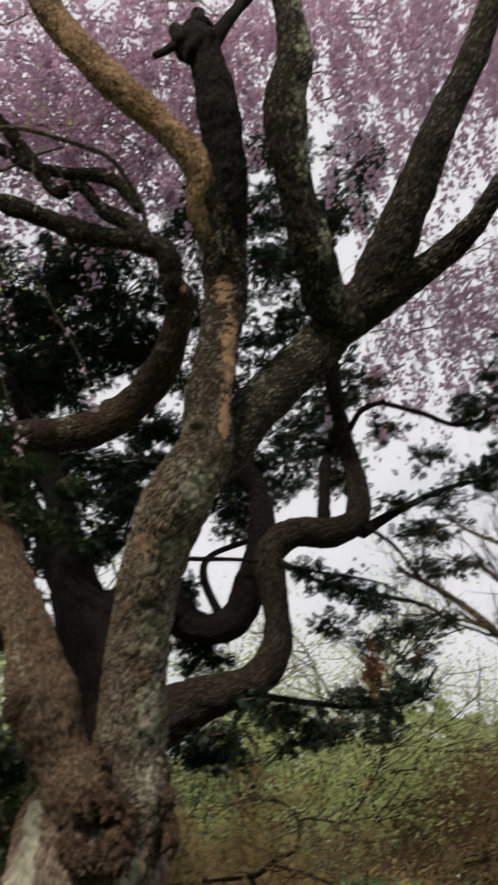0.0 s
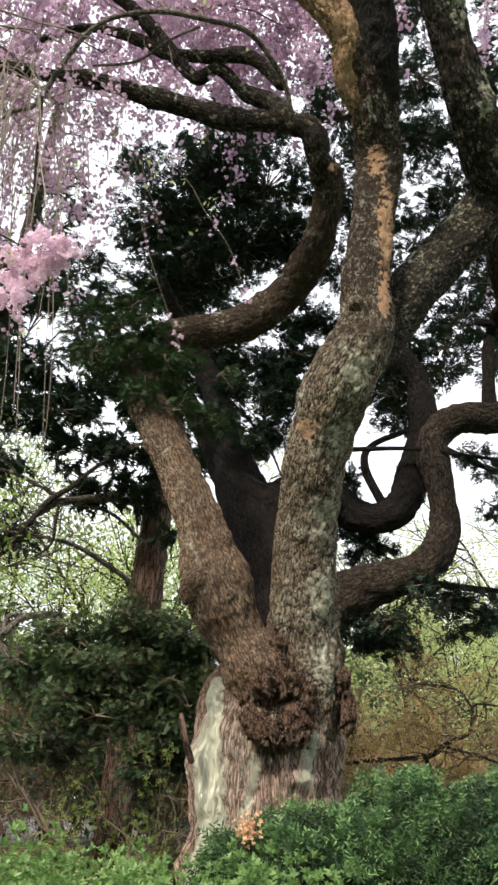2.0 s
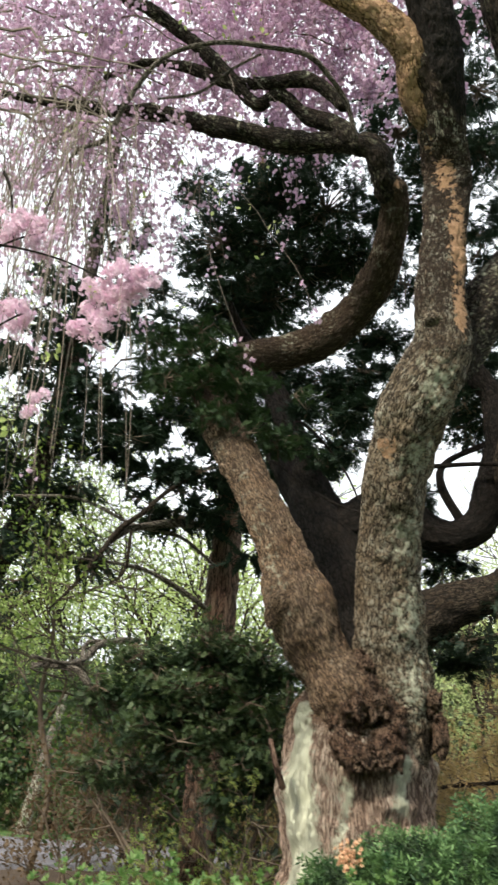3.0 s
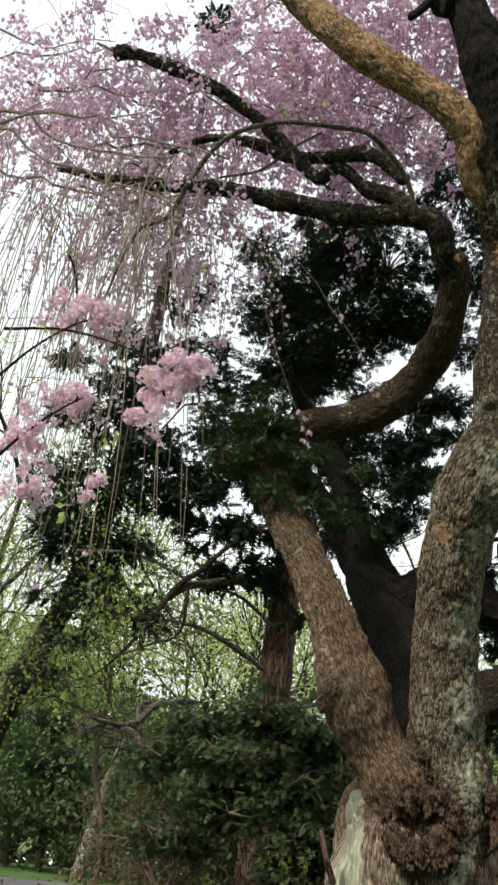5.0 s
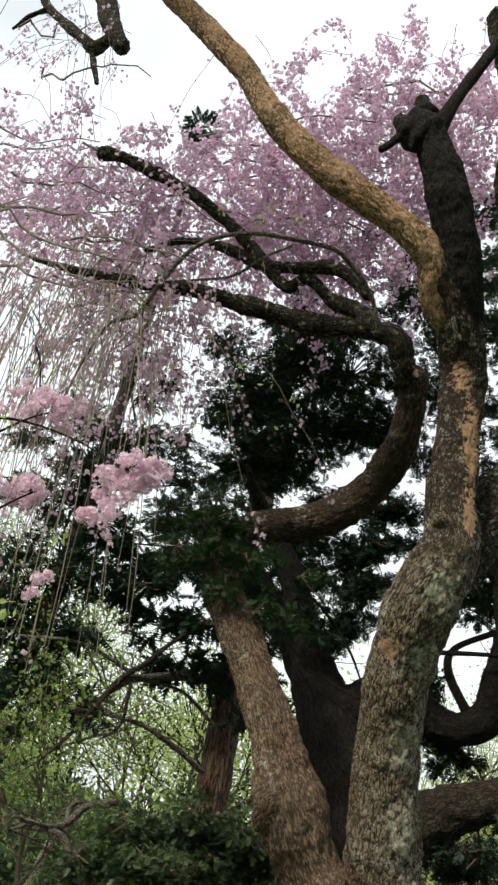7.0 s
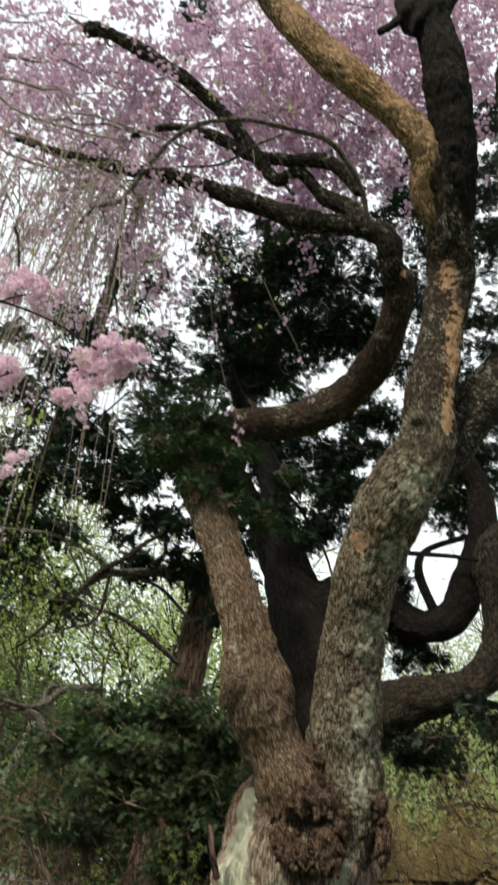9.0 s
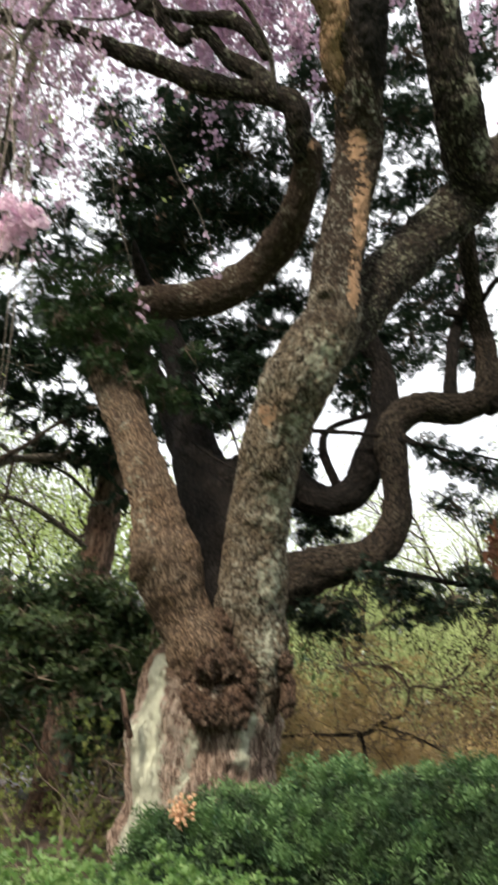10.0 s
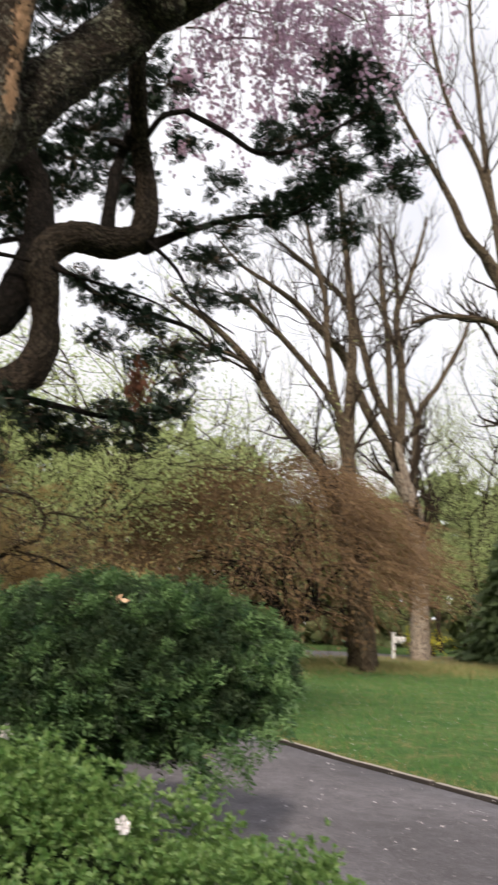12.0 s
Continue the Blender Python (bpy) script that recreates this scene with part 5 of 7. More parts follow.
CLOUD["hemlock"] = [(-5.93, 10.11, 9.61, 0.518, 0.468, 0.31, 185), (-5.2, 10.11, 8.62, 0.446, 0.403, 0.266, 153), (-5.94, 10.11, 8.28, 0.497, 0.446, 0.295, 185), (-5.05, 10.11, 7.37, 0.468, 0.425, 0.281, 185), (-5.41, 10.11, 6.64, 0.461, 0.418, 0.281, 185), (-4.75, 10.11, 9.9, 0.324, 0.295, 0.194, 75), (-4.91, 10.11, 9.02, 0.41, 0.367, 0.245, 123), (-6.32, 10.11, 7.1, 0.389, 0.353, 0.238, 123), (-5.86, 10.11, 5.94, 0.41, 0.374, 0.245, 153), (-5.02, 10.11, 5.72, 0.36, 0.324, 0.216, 123), (-6.69, 10.11, 9.26, 0.374, 0.338, 0.223, 97), (-6.52, 10.11, 8.25, 0.454, 0.41, 0.274, 153), (-5.41, 10.11, 8.02, 0.396, 0.36, 0.238, 123), (-6.49, 10.11, 6.45, 0.382, 0.346, 0.23, 123), (-5.49, 10.11, 5.32, 0.36, 0.324, 0.216, 123), (-4.67, 10.11, 6.4, 0.331, 0.295, 0.194, 97)]
CLOUD["cedar"] = [(-3.87, 10.3, 6.91, 0.62, 0.55, 0.37, 344), (-3.12, 10.3, 6.08, 0.59, 0.53, 0.36, 344), (-3.38, 10.3, 5.4, 0.58, 0.52, 0.35, 344), (-4.31, 10.3, 7.02, 0.46, 0.42, 0.28, 192), (-2.59, 10.3, 5.38, 0.46, 0.41, 0.28, 220), (-2.94, 10.3, 6.87, 0.57, 0.51, 0.34, 300), (-3.85, 10.3, 6.01, 0.48, 0.43, 0.29, 220), (-2.31, 10.3, 5.96, 0.47, 0.42, 0.28, 220), (-4.31, 10.3, 6.38, 0.32, 0.29, 0.19, 97), (-2.32, 10.3, 4.9, 0.34, 0.3, 0.2, 123)]
CLOUD["dark"] = [(-1.86, 8.3, 3.03, 0.3, 0.28, 0.2, 420), (-1.51, 8.3, 2.92, 0.24, 0.25, 0.2, 380), (-1.48, 8.3, 2.6, 0.25, 0.25, 0.22, 380), (-1.62, 8.3, 2.23, 0.25, 0.25, 0.22, 380), (-1.84, 8.3, 2.49, 0.28, 0.25, 0.22, 380), (-1.48, 8.3, 1.99, 0.24, 0.25, 0.22, 360), (-2.38, 8.45, 3.11, 0.36, 0.3, 0.2, 520), (-2.11, 8.45, 2.77, 0.36, 0.3, 0.2, 520), (-2.52, 8.45, 2.65, 0.36, 0.3, 0.2, 520), (-1.91, 8.45, 2.5, 0.36, 0.3, 0.2, 520), (-2.24, 8.45, 2.27, 0.36, 0.3, 0.2, 520), (-2.58, 8.45, 2.15, 0.36, 0.3, 0.2, 520), (-1.93, 8.45, 1.96, 0.36, 0.3, 0.2, 520), (-2.83, 8.45, 2.76, 0.36, 0.3, 0.2, 520), (-1.77, 8.45, 2.94, 0.36, 0.3, 0.2, 520), (-1.83, 8.45, 2.12, 0.36, 0.3, 0.2, 520), (-2.89, 8.45, 2.31, 0.36, 0.3, 0.2, 520), (-2.14, 8.45, 1.8, 0.36, 0.3, 0.2, 520), (-3.1, 8.7, 3.07, 0.49, 0.44, 0.39, 1044), (-2.35, 8.7, 3.18, 0.48, 0.43, 0.38, 1044), (-1.8, 8.7, 2.94, 0.35, 0.32, 0.28, 587), (-2.75, 8.7, 2.49, 0.56, 0.5, 0.45, 1473), (-2.03, 8.7, 2.39, 0.49, 0.44, 0.39, 1179), (-3.2, 8.7, 1.99, 0.29, 0.26, 0.23, 408), (-1.68, 8.7, 1.97, 0.28, 0.25, 0.22, 408), (-1.96, 8.7, 1.82, 0.22, 0.2, 0.18, 261), (-3.58, 8.7, 2.72, 0.36, 0.33, 0.29, 587), (-3.51, 8.7, 1.99, 0.35, 0.31, 0.28, 587)]
CLOUD["yew_back"] = [(-1.21, 9.3, 5.67, 0.38, 0.3, 0.24, 468), (-0.98, 9.3, 6.15, 0.35, 0.28, 0.22, 407), (1.31, 9.3, 8.35, 0.38, 0.3, 0.24, 468), (1.45, 9.3, 7.5, 0.33, 0.26, 0.21, 351), (0.88, 9.3, 8.94, 0.38, 0.3, 0.24, 468), (1.05, 9.3, 10.5, 0.38, 0.3, 0.24, 468), (0.55, 9.3, 7.84, 0.3, 0.24, 0.19, 299), (1.89, 9.3, 7.04, 0.25, 0.2, 0.16, 208), (-0.3, 9.3, 9.29, 0.3, 0.24, 0.19, 299)]
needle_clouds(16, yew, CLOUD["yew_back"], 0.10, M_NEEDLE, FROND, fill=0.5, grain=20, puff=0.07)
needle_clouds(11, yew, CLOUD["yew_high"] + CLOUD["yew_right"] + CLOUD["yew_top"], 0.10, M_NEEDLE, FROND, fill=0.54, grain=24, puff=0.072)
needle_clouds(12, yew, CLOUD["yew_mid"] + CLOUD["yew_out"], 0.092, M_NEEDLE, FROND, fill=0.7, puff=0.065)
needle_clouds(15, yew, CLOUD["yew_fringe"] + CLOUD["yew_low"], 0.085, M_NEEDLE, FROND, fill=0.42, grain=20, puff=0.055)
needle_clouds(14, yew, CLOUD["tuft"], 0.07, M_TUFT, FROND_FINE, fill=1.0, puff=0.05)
rng = np.random.default_rng(5)
P = rng.normal(size=(110, 3)) * (0.042, 0.04, 0.09) + np.array((1.48, 6.5, 3.37))
sown("dead_spray", P, turned(rng.normal(size=(110, 3)) + (0, 0, -1), rng), rng.uniform(0.06, 0.11, 110), SPRAY_FAR, M_RUSTLEAF, yew, "hanging rust-brown dead spray", "")

# ---- the cedar at the back ----
cedar = thing("cedar_tree", "tall conifer with straight reddish furrowed trunk", "tree", (-3.15, 11.0, float(ground_z(-3.15, 11.0))))
limb("trunk", [(-3.2, 11.0, 0.5, 0.3)] + LB["cedar"], M_CEDAR, cedar, "", 36, 0.06, 0.08, flute=0.05)
for k, key in enumerate(("mossbranch", "mossbranch2", "hangtwig", "deadbranch", "deadbranch2", "deadbranch3", "deadbranch4", "deadbranch5")):
    limb("branch", LB[key], M_YEW_BROWN if key in ("mossbranch2", "hangtwig") else M_DEAD, cedar, "bare weathered branch", 14, 0.05, 0.16, seed=70 + k)
rng = np.random.default_rng(78)
out = []
for key in ("mossbranch", "mossbranch2", "hangtwig", "deadbranch", "deadbranch2", "deadbranch3", "deadbranch4", "deadbranch5"):
    line = spline(LB[key], 0.15)
    for i in rng.integers(2, len(line), 9):
        d = rng.normal(size=3) * (1, 0.6, 0.8) + (-0.5, 0, 0)
        grow(rng, line[i, :3], d / np.linalg.norm(d), rng.uniform(0.25, 0.6), 0.009, 1, out, 0.8, -0.05, 4, 0.22)
part("dead_twig", *joined([tube(l, np.maximum(r, 0.003), 4) for l, r, _ in out]), M_DEAD, cedar, "grey bare twigs", True, "stuff")
needle_clouds(13, cedar, CLOUD["cedar"] + [
    (-2.4, 10.6, 6.6, 0.8, 0.8, 0.6, 300), (-3.1, 10.4, 7.6, 1.0, 0.9, 0.6, 300), (-2.8, 10.6, 9.0, 1.2, 0.9, 0.7, 260), (-2.6, 10.8, 10.8, 1.1, 0.9, 0.8, 240), (-2.6, 10.9, 12.6, 0.8, 0.7, 0.8, 200)], 0.24, M_NEEDLE)


def thicket(seed, owner, starts, length, levels, radius, spread, rise, wood, leaf_mat, per, reach, size, kids=4, shape=LEAF, wander=0.2, label="leaves", leaf_name="foliage", ratio=0.62):
    rng = np.random.default_rng(seed)
    out = []
    for x, y, z, dx, dy, dz in starts:
        grow(rng, (x, y, z), np.array((dx, dy, dz)) / np.linalg.norm((dx, dy, dz)), length * rng.uniform(0.85, 1.15), radius, levels, out, spread, rise, kids, wander, ratio)
    thick = [tube(l, r, 7) for l, r, lv in out if lv == levels]
    thin = [tube(l, r, 4) for l, r, lv in out if lv < levels]
    part("stem", *joined(thick), wood, owner, "", True)
    if thin:
        part("twigwork", *joined(thin), wood, owner, "", True, "stuff")
    if per:
        P = crown_points(rng, out, per, reach)
        sown(leaf_name, P, turned(rng.normal(size=P.shape), rng), rng.uniform(0.6, 1.3, len(P)) * size, shape, leaf_mat, owner, label)
    return out


# ---- understorey on the rise ----
def shrub(name, label, seed, x, y, stems, length, levels, wood, leaf_mat, per, reach, size, spread=0.8, rise=0.1, shape=LEAF, group="", kids=4):
    z = float(ground_z(x, y))
    ob = thing(name, label, "shrub", (x, y, z), group)
    g = np.random.default_rng(seed)
    starts = [(x + g.normal() * 0.08, y + g.normal() * 0.08, z - 0.05, *(g.normal(size=2) * 0.5), 1.0) for _ in range(stems)]
    thicket(seed, ob, starts, length, levels, 0.016, spread, rise, wood, leaf_mat, per, reach, size, kids, shape)
    return ob


under = thing("dark_shrub", "dense dark evergreen shrub under the trees", "shrub", (-2.3, 8.8, float(ground_z(-2.3, 8.8))))
thicket(80, under, [(-2.3 + 0.25 * math.sin(k * 2.1), 8.8 + 0.2 * math.cos(k * 2.1), float(ground_z(-2.3, 8.8)) - 0.05, math.sin(k * 2.1) * 0.7, math.cos(k * 2.1) * 0.4, 1) for k in range(8)], 1.5, 2, 0.035, 0.8, 0.1, M_TWIG, M_NEEDLE, 3, 0.16, 0.11, 4, FROND_FINE)
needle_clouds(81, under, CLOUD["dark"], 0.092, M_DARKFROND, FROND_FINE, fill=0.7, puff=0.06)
# sparse lighter copy set forward: light on the tips put into the colour
needle_clouds(82, under, [(x, y - 0.25, z + 0.1, rx, ry, rz, n // 5) for x, y, z, rx, ry, rz, n in CLOUD["dark"]], 0.08, M_SHADE, FROND_FINE, "lit_foliage", "sprays in lighter green standing for lit tips", 20, 0.8, 0.06)
for k, (x, y, h, m) in enumerate(((-4.6, 13.0, 2.1, M_MID_GREEN), (-3.2, 13.5, 1.9, M_MID_GREEN), (-2.0, 13.0, 1.8, M_MID_GREEN), (-0.8, 12.0, 1.3, M_MID_GREEN), (-4.4, 14.6, 2.4, M_SHADE), (-9.2, 24.6, 2.7, M_MID_GREEN), (-12.0, 24.6, 2.9, M_MID_GREEN), (-14.0, 24.0, 2.7, M_SHADE), (-17.0, 23.0, 3.0, M_MID_GREEN), (-12.0, 27.0, 4.0, M_MID_GREEN), (-8.5, 27.0, 4.0, M_MID_GREEN), (-6.6, 25.6, 3.2, M_MID_GREEN), (-16.5, 28.0, 4.2, M_MID_GREEN))):
    shrub("leafy_shrub", "green broadleaf shrub in the undergrowth", 100 + k, x, y, 8, h, 2, M_DEAD, m, 13, 0.26, 0.10 + 0.003 * y, group="broadleaf undergrowth", kids=6)
shrub("young_maple", "young maple with yellow-green spring leaves", 120, -2.2, 7.9, 4, 1.0, 2, M_TWIG, M_MAPLEGREEN, 16, 0.10, 0.055, 0.8, -0.05, LACE)
shrub("tangle_shrub", "tangle of bare twigs with few bronze leaves", 121, -4.2, 9.7, 9, 1.25, 2, M_TWIG, M_BRONZE, 26, 0.12, 0.055)
for k, (x, y) in enumerate(((0.2, 10.0), (1.2, 10.2), (-0.8, 10.6), (2.1, 11.0), (0.7, 12.0))):
    shrub("bronze_maple", "low maple with bronze-yellow young leaves and dark twigs", 130 + k, x, y, 6, 1.75, 3, M_TWIG, M_YELLOW, 17, 0.1, 0.06, 1.1, -0.2, LACE, group="low bronze maples")

crooked = thing("crooked_maple", "low crooked maple with dark boughs and ochre lacy leaves", "tree", (*LB["maplestem"][0][:2], float(ground_z(*LB["maplestem"][0][:2]))))
limb("trunk", LB["maplestem"], M_YEW, crooked, "", 14, 0.05, 0.2)
rng = np.random.default_rng(137)
out = []
for k, key in enumerate(("maplebough", "maplebough2", "maplebough3")):
    limb("bough", LB[key], M_YEW_BROWN, crooked, "dark kinked bough", 12, 0.04, 0.22, seed=150 + k)
    path = spline(LB[key], 0.1)
    for i in rng.integers(1, len(path), 22):
        d = rng.normal(size=3) * (1, 0.8, 0.55)
        grow(rng, path[i, :3], d / np.linalg.norm(d), rng.uniform(0.25, 0.6), 0.008, 1, out, 0.9, 0.05, 4, 0.3)
part("twigwork", *joined([tube(l, np.maximum(r, 0.003), 4) for l, r, _ in out]), M_TWIG, crooked, "", True, "stuff")
tips = np.array([line[-1] for line, _, _ in out])
tips = tips[[noise.noise(Vector(p) * 2.4) > 0.1 for p in tips]]
P = (tips[:, None] + rng.normal(size=(len(tips), 13, 3)) * (0.11, 0.11, 0.03)).reshape(-1, 3)
sown("foliage", P, turned(rng.normal(size=P.shape) * (1, 1, 0.4), rng, (0, 0, 1)), rng.uniform(0.05, 0.1, len(P)), LACE, M_OCHRE, crooked, "ochre-yellow lacy young leaves")
for k, (x, y, h) in enumerate(((0.6, 14.5, 1.7), (2.6, 14.0, 1.6), (4.4, 16.0, 1.7), (1.4, 17.0, 2.0), (3.4, 18.5, 2.0), (-0.6, 15.0, 1.9))):
    shrub("twiggy_shrub", "bare grey-brown twiggy shrub with few russet leaves", 160 + k, x, y, 7, h, 3, M_LACETWIG if k % 2 else M_DEAD, M_BROWN, 3, 0.15, 0.07, 0.9, 0.0, group="bare shrubs under the trees")

leaftree = thing("small_tree", "small understorey tree with mid-green leaves", "tree", (-5.1, 10.8, float(ground_z(-5.1, 10.8))))
limb("trunk", [(-5.16, 10.79, 0.89, 0.043), (-4.99, 10.7, 1.92, 0.038), (-5.24, 10.62, 2.94, 0.034), (-5.16, 10.53, 3.97, 0.026), (-5.41, 10.44, 4.99, 0.017)], M_TWIG, leaftree, "", 12, 0.1, 0.1)
thicket(125, leaftree, [(-5.16, 10.62, 2.69, 0.9, 0.0, 0.5), (-5.24, 10.62, 2.94, -0.9, 0.2, 0.5), (-5.16, 10.53, 3.63, 0.5, -0.6, 0.5), (-5.24, 10.53, 3.88, -0.7, -0.3, 0.6), (-5.33, 10.44, 4.65, 0.5, 0.3, 0.7), (-5.33, 10.44, 4.82, -0.5, 0.2, 0.8), (-5.16, 10.62, 3.11, 0.2, 0.9, 0.4), (-5.24, 10.53, 4.31, 0.9, -0.2, 0.2), (-5.16, 10.53, 3.45, -0.9, -0.4, 0.1), (-5.41, 10.44, 4.99, -0.9, 0.0, 0.5), (-5.41, 10.44, 4.99, 0.3, -0.4, 1.0), (-5.41, 10.44, 4.99, -0.4, 0.4, 1.0)], 1.45, 2, 0.019, 0.8, 0.05, M_TWIG, M_LEAFTREE, 13, 0.21, 0.075, 6)
snag = thing("snag", "leaning broken trunk spotted with yellow lichen", "dead tree", (-10.8, 22.0, float(ground_z(-10.8, 22.0))))
limb("trunk", [(-10.85, 22.0, 0.9, 0.2), (-10.7, 22.0, 1.7, 0.17), (-10.3, 22.0, 3.6, 0.15), (-10.0, 22.0, 4.9, 0.09)], M_DEAD, snag, "", 18, 0.08, 0.15, (), ((-10.6, 21.9, 2.2, 0.7, 1.2, 0.42), (-10.1, 21.9, 4.5, 0.5, 0.7, 0.42)))

# ---- hedge and azalea in front ----
def mound(name, label, category, seed, bodies, per_m2, size, shape, mat, stems=6, lumps=0.1, loose=0.6, tuft=1):
    """A clipped or natural shrub: shoots over a lumpy surface of joined bodies (x, y, z, rx, ry, rz)."""
    rng = np.random.default_rng(seed)
    cx, cy = bodies[0][:2]
    ob = thing(name, label, category, (cx, cy, float(ground_z(cx, cy))))
    cores, places, outs, deep, deep_out = [], [], [], [], []
    B = np.array(bodies, float)
    for x, y, z, rx, ry, rz in bodies:
        bm = bmesh.new()
        bmesh.ops.create_icosphere(bm, subdivisions=4, radius=1.0)
        v = np.array([w.co[:] for w in bm.verts])
        f = np.array([[w.index for w in q.verts] for q in bm.faces])
        bm.free()
        bumpy = np.array([(0.80 if tuft == 1 else 0.74) + lumps * noise.noise(Vector(p) * 3.1 + Vector((x, y, seed))) for p in v])
        cores.append((v * bumpy[:, None] * (rx, ry, rz) + (x, y, z), f))
        n = int(per_m2 * 4 * np.pi * (((rx * ry) ** 1.6 + (rx * rz) ** 1.6 + (ry * rz) ** 1.6) / 3) ** (1 / 1.6))
        d = rng.normal(size=(n, 3))
        d /= np.linalg.norm(d, axis=1)[:, None]
        push = np.array([1.0 + lumps * noise.noise(Vector(p) * 3.1 + Vector((x, y, seed))) + 1.3 * lumps * noise.noise(Vector(p) * 8.0 + Vector((seed, x, y))) for p in d]) * rng.uniform(0.9, 1.03, n)
        p = d * push[:, None] * (rx, ry, rz) + (x, y, z)
        if tuft > 1:
            m = n // tuft
            pick = np.repeat(np.arange(m), tuft)
            d0, d = d, d[pick]
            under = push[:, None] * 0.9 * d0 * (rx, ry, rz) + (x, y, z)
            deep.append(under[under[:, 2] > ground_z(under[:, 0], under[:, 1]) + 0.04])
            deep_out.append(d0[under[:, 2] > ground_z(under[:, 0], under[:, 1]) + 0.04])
            p = p[pick] + d * rng.normal(size=(m, 1)).repeat(tuft, axis=0) * 0.035 - d * 0.07 + rng.normal(size=(len(pick), 3)) * 0.024
            push = push[pick]
            n = len(p)
        inside = (np.sqrt((((p[:, None] - B[None, :, :3]) / B[None, :, 3:]) ** 2).sum(-1)) < 0.84).any(1)
        ok = ~inside & ((push > 0.96) | (rng.uniform(0, 1, n) < (0.7 if tuft == 1 else 1.0))) & (p[:, 2] > ground_z(p[:, 0], p[:, 1]) + 0.04)
        nrm = d / (rx, ry, rz)
        places.append(p[ok])
        outs.append((nrm / np.linalg.norm(nrm, axis=1)[:, None])[ok])
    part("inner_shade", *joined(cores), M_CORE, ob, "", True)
    # darker copy of the shoots underneath, shade of the gaps in its colour
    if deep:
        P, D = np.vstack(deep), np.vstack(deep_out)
        sown("inner_foliage_shaded", P, turned(D + rng.normal(size=P.shape) * loose, rng), rng.uniform(0.7, 1.2, len(P)) * size, shape, M_DARKFROND, ob, "inner shoots darkened to stand for shade")
    P, D = np.vstack(places), np.vstack(outs)
    sown("foliage", P, turned(D + rng.normal(size=P.shape) * loose + (0, 0, 0.3), rng), rng.uniform(0.7, 1.3, len(P)) * size, shape, mat, ob, "")
    return P, D


YEW_SHOOT = shoot_shape(10, 0.38, 0.045)
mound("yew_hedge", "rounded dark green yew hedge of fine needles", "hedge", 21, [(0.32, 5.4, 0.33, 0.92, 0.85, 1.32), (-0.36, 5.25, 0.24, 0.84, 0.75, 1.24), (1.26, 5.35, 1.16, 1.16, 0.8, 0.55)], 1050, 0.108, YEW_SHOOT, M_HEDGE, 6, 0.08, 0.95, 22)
rng = np.random.default_rng(23)
P = np.vstack([np.array(c) + rng.normal(size=(20, 3)) * (0.05, 0.05, 0.05) for c in ((1.5, 4.72, 0.84), (1.54, 4.72, 0.72), (1.6, 4.72, 0.62), (1.74, 4.72, 0.8), (1.8, 4.72, 0.7), (1.95, 4.72, 0.86), (2.1, 4.8, 0.94))])
sown("hanging_spray", P, turned(rng.normal(size=P.shape) * 0.5 + (0.4, -0.2, -0.8), rng), rng.uniform(0.10, 0.17, len(P)), YEW_SHOOT, M_HEDGE, bpy.data.objects["yew_hedge"], "loose shoots hanging over the drive")
AZ = clump_shape(8, 4)
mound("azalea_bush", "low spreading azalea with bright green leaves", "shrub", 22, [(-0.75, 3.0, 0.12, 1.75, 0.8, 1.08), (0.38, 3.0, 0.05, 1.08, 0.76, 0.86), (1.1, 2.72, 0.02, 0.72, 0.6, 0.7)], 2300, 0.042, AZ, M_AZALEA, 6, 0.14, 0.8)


def scrap(name, label, category, x, y, z, n, spread, size, shape, mat, seed):
    rng = np.random.default_rng(seed)
    ob = thing(name, label, category, (x, y, z))
    P = rng.normal(size=(n, 3)) * spread + np.array((x, y, z))
    sown("petal" if "blossom" in name else "needle", P, turned(rng.normal(size=(n, 3)) + (0, -0.3, 0.5), rng), rng.uniform(0.7, 1.3, n) * size, shape, mat, ob, "", "")


scrap("dead_sprig", "orange-brown dead sprig lying on the hedge", "dead twig", -0.61, 4.9, 1.34, 60, (0.034, 0.02, 0.045), 0.038, AZ, M_DEADLEAF, 31)
scrap("dead_leaf", "small orange fallen leaf on the hedge", "leaf", 1.05, 4.75, 1.57, 5, (0.02, 0.02, 0.008), 0.05, LEAF, M_DEADLEAF, 32)
scrap("azalea_blossom", "single white azalea flower", "flower", 0.67, 2.58, 0.86, 3, (0.01, 0.01, 0.008), 0.022, FLOWER, M_WHITEPETAL, 33)
scrap("azalea_blossom", "single white azalea flower", "flower", 0.34, 2.86, 1.1, 3, (0.01, 0.01, 0.008), 0.02, FLOWER, M_WHITEPETAL, 34)

# ---- across the drive ----
lace = thing("weeping_tree", "broad weeping tree of fine brown hanging twigs", "tree", (11.2, 25.5, 0.0))
rng = np.random.default_rng(41)
out = []
for k in range(10):
    a = 2 * np.pi * k / 10 + rng.uniform(-0.3, 0.3)
    grow(rng, (11.2, 25.5, 1.4), (math.cos(a) * 0.9, math.sin(a) * 0.9, 0.75), 3.7, 0.1, 2, out, 0.7, -0.25, 4, 0.32)
limb("trunk", [(11.2, 25.5, -0.1, 0.36), (11.1, 25.5, 0.7, 0.28), (11.3, 25.5, 1.8, 0.2)], M_YEW, lace, "", 20, 0.1, 0.15)
part("branchwork", *joined([tube(l, r, 5) for l, r, _ in out]), M_YEW, lace, "dark crooked branches", True, "stuff")
bits, leaves = [], []
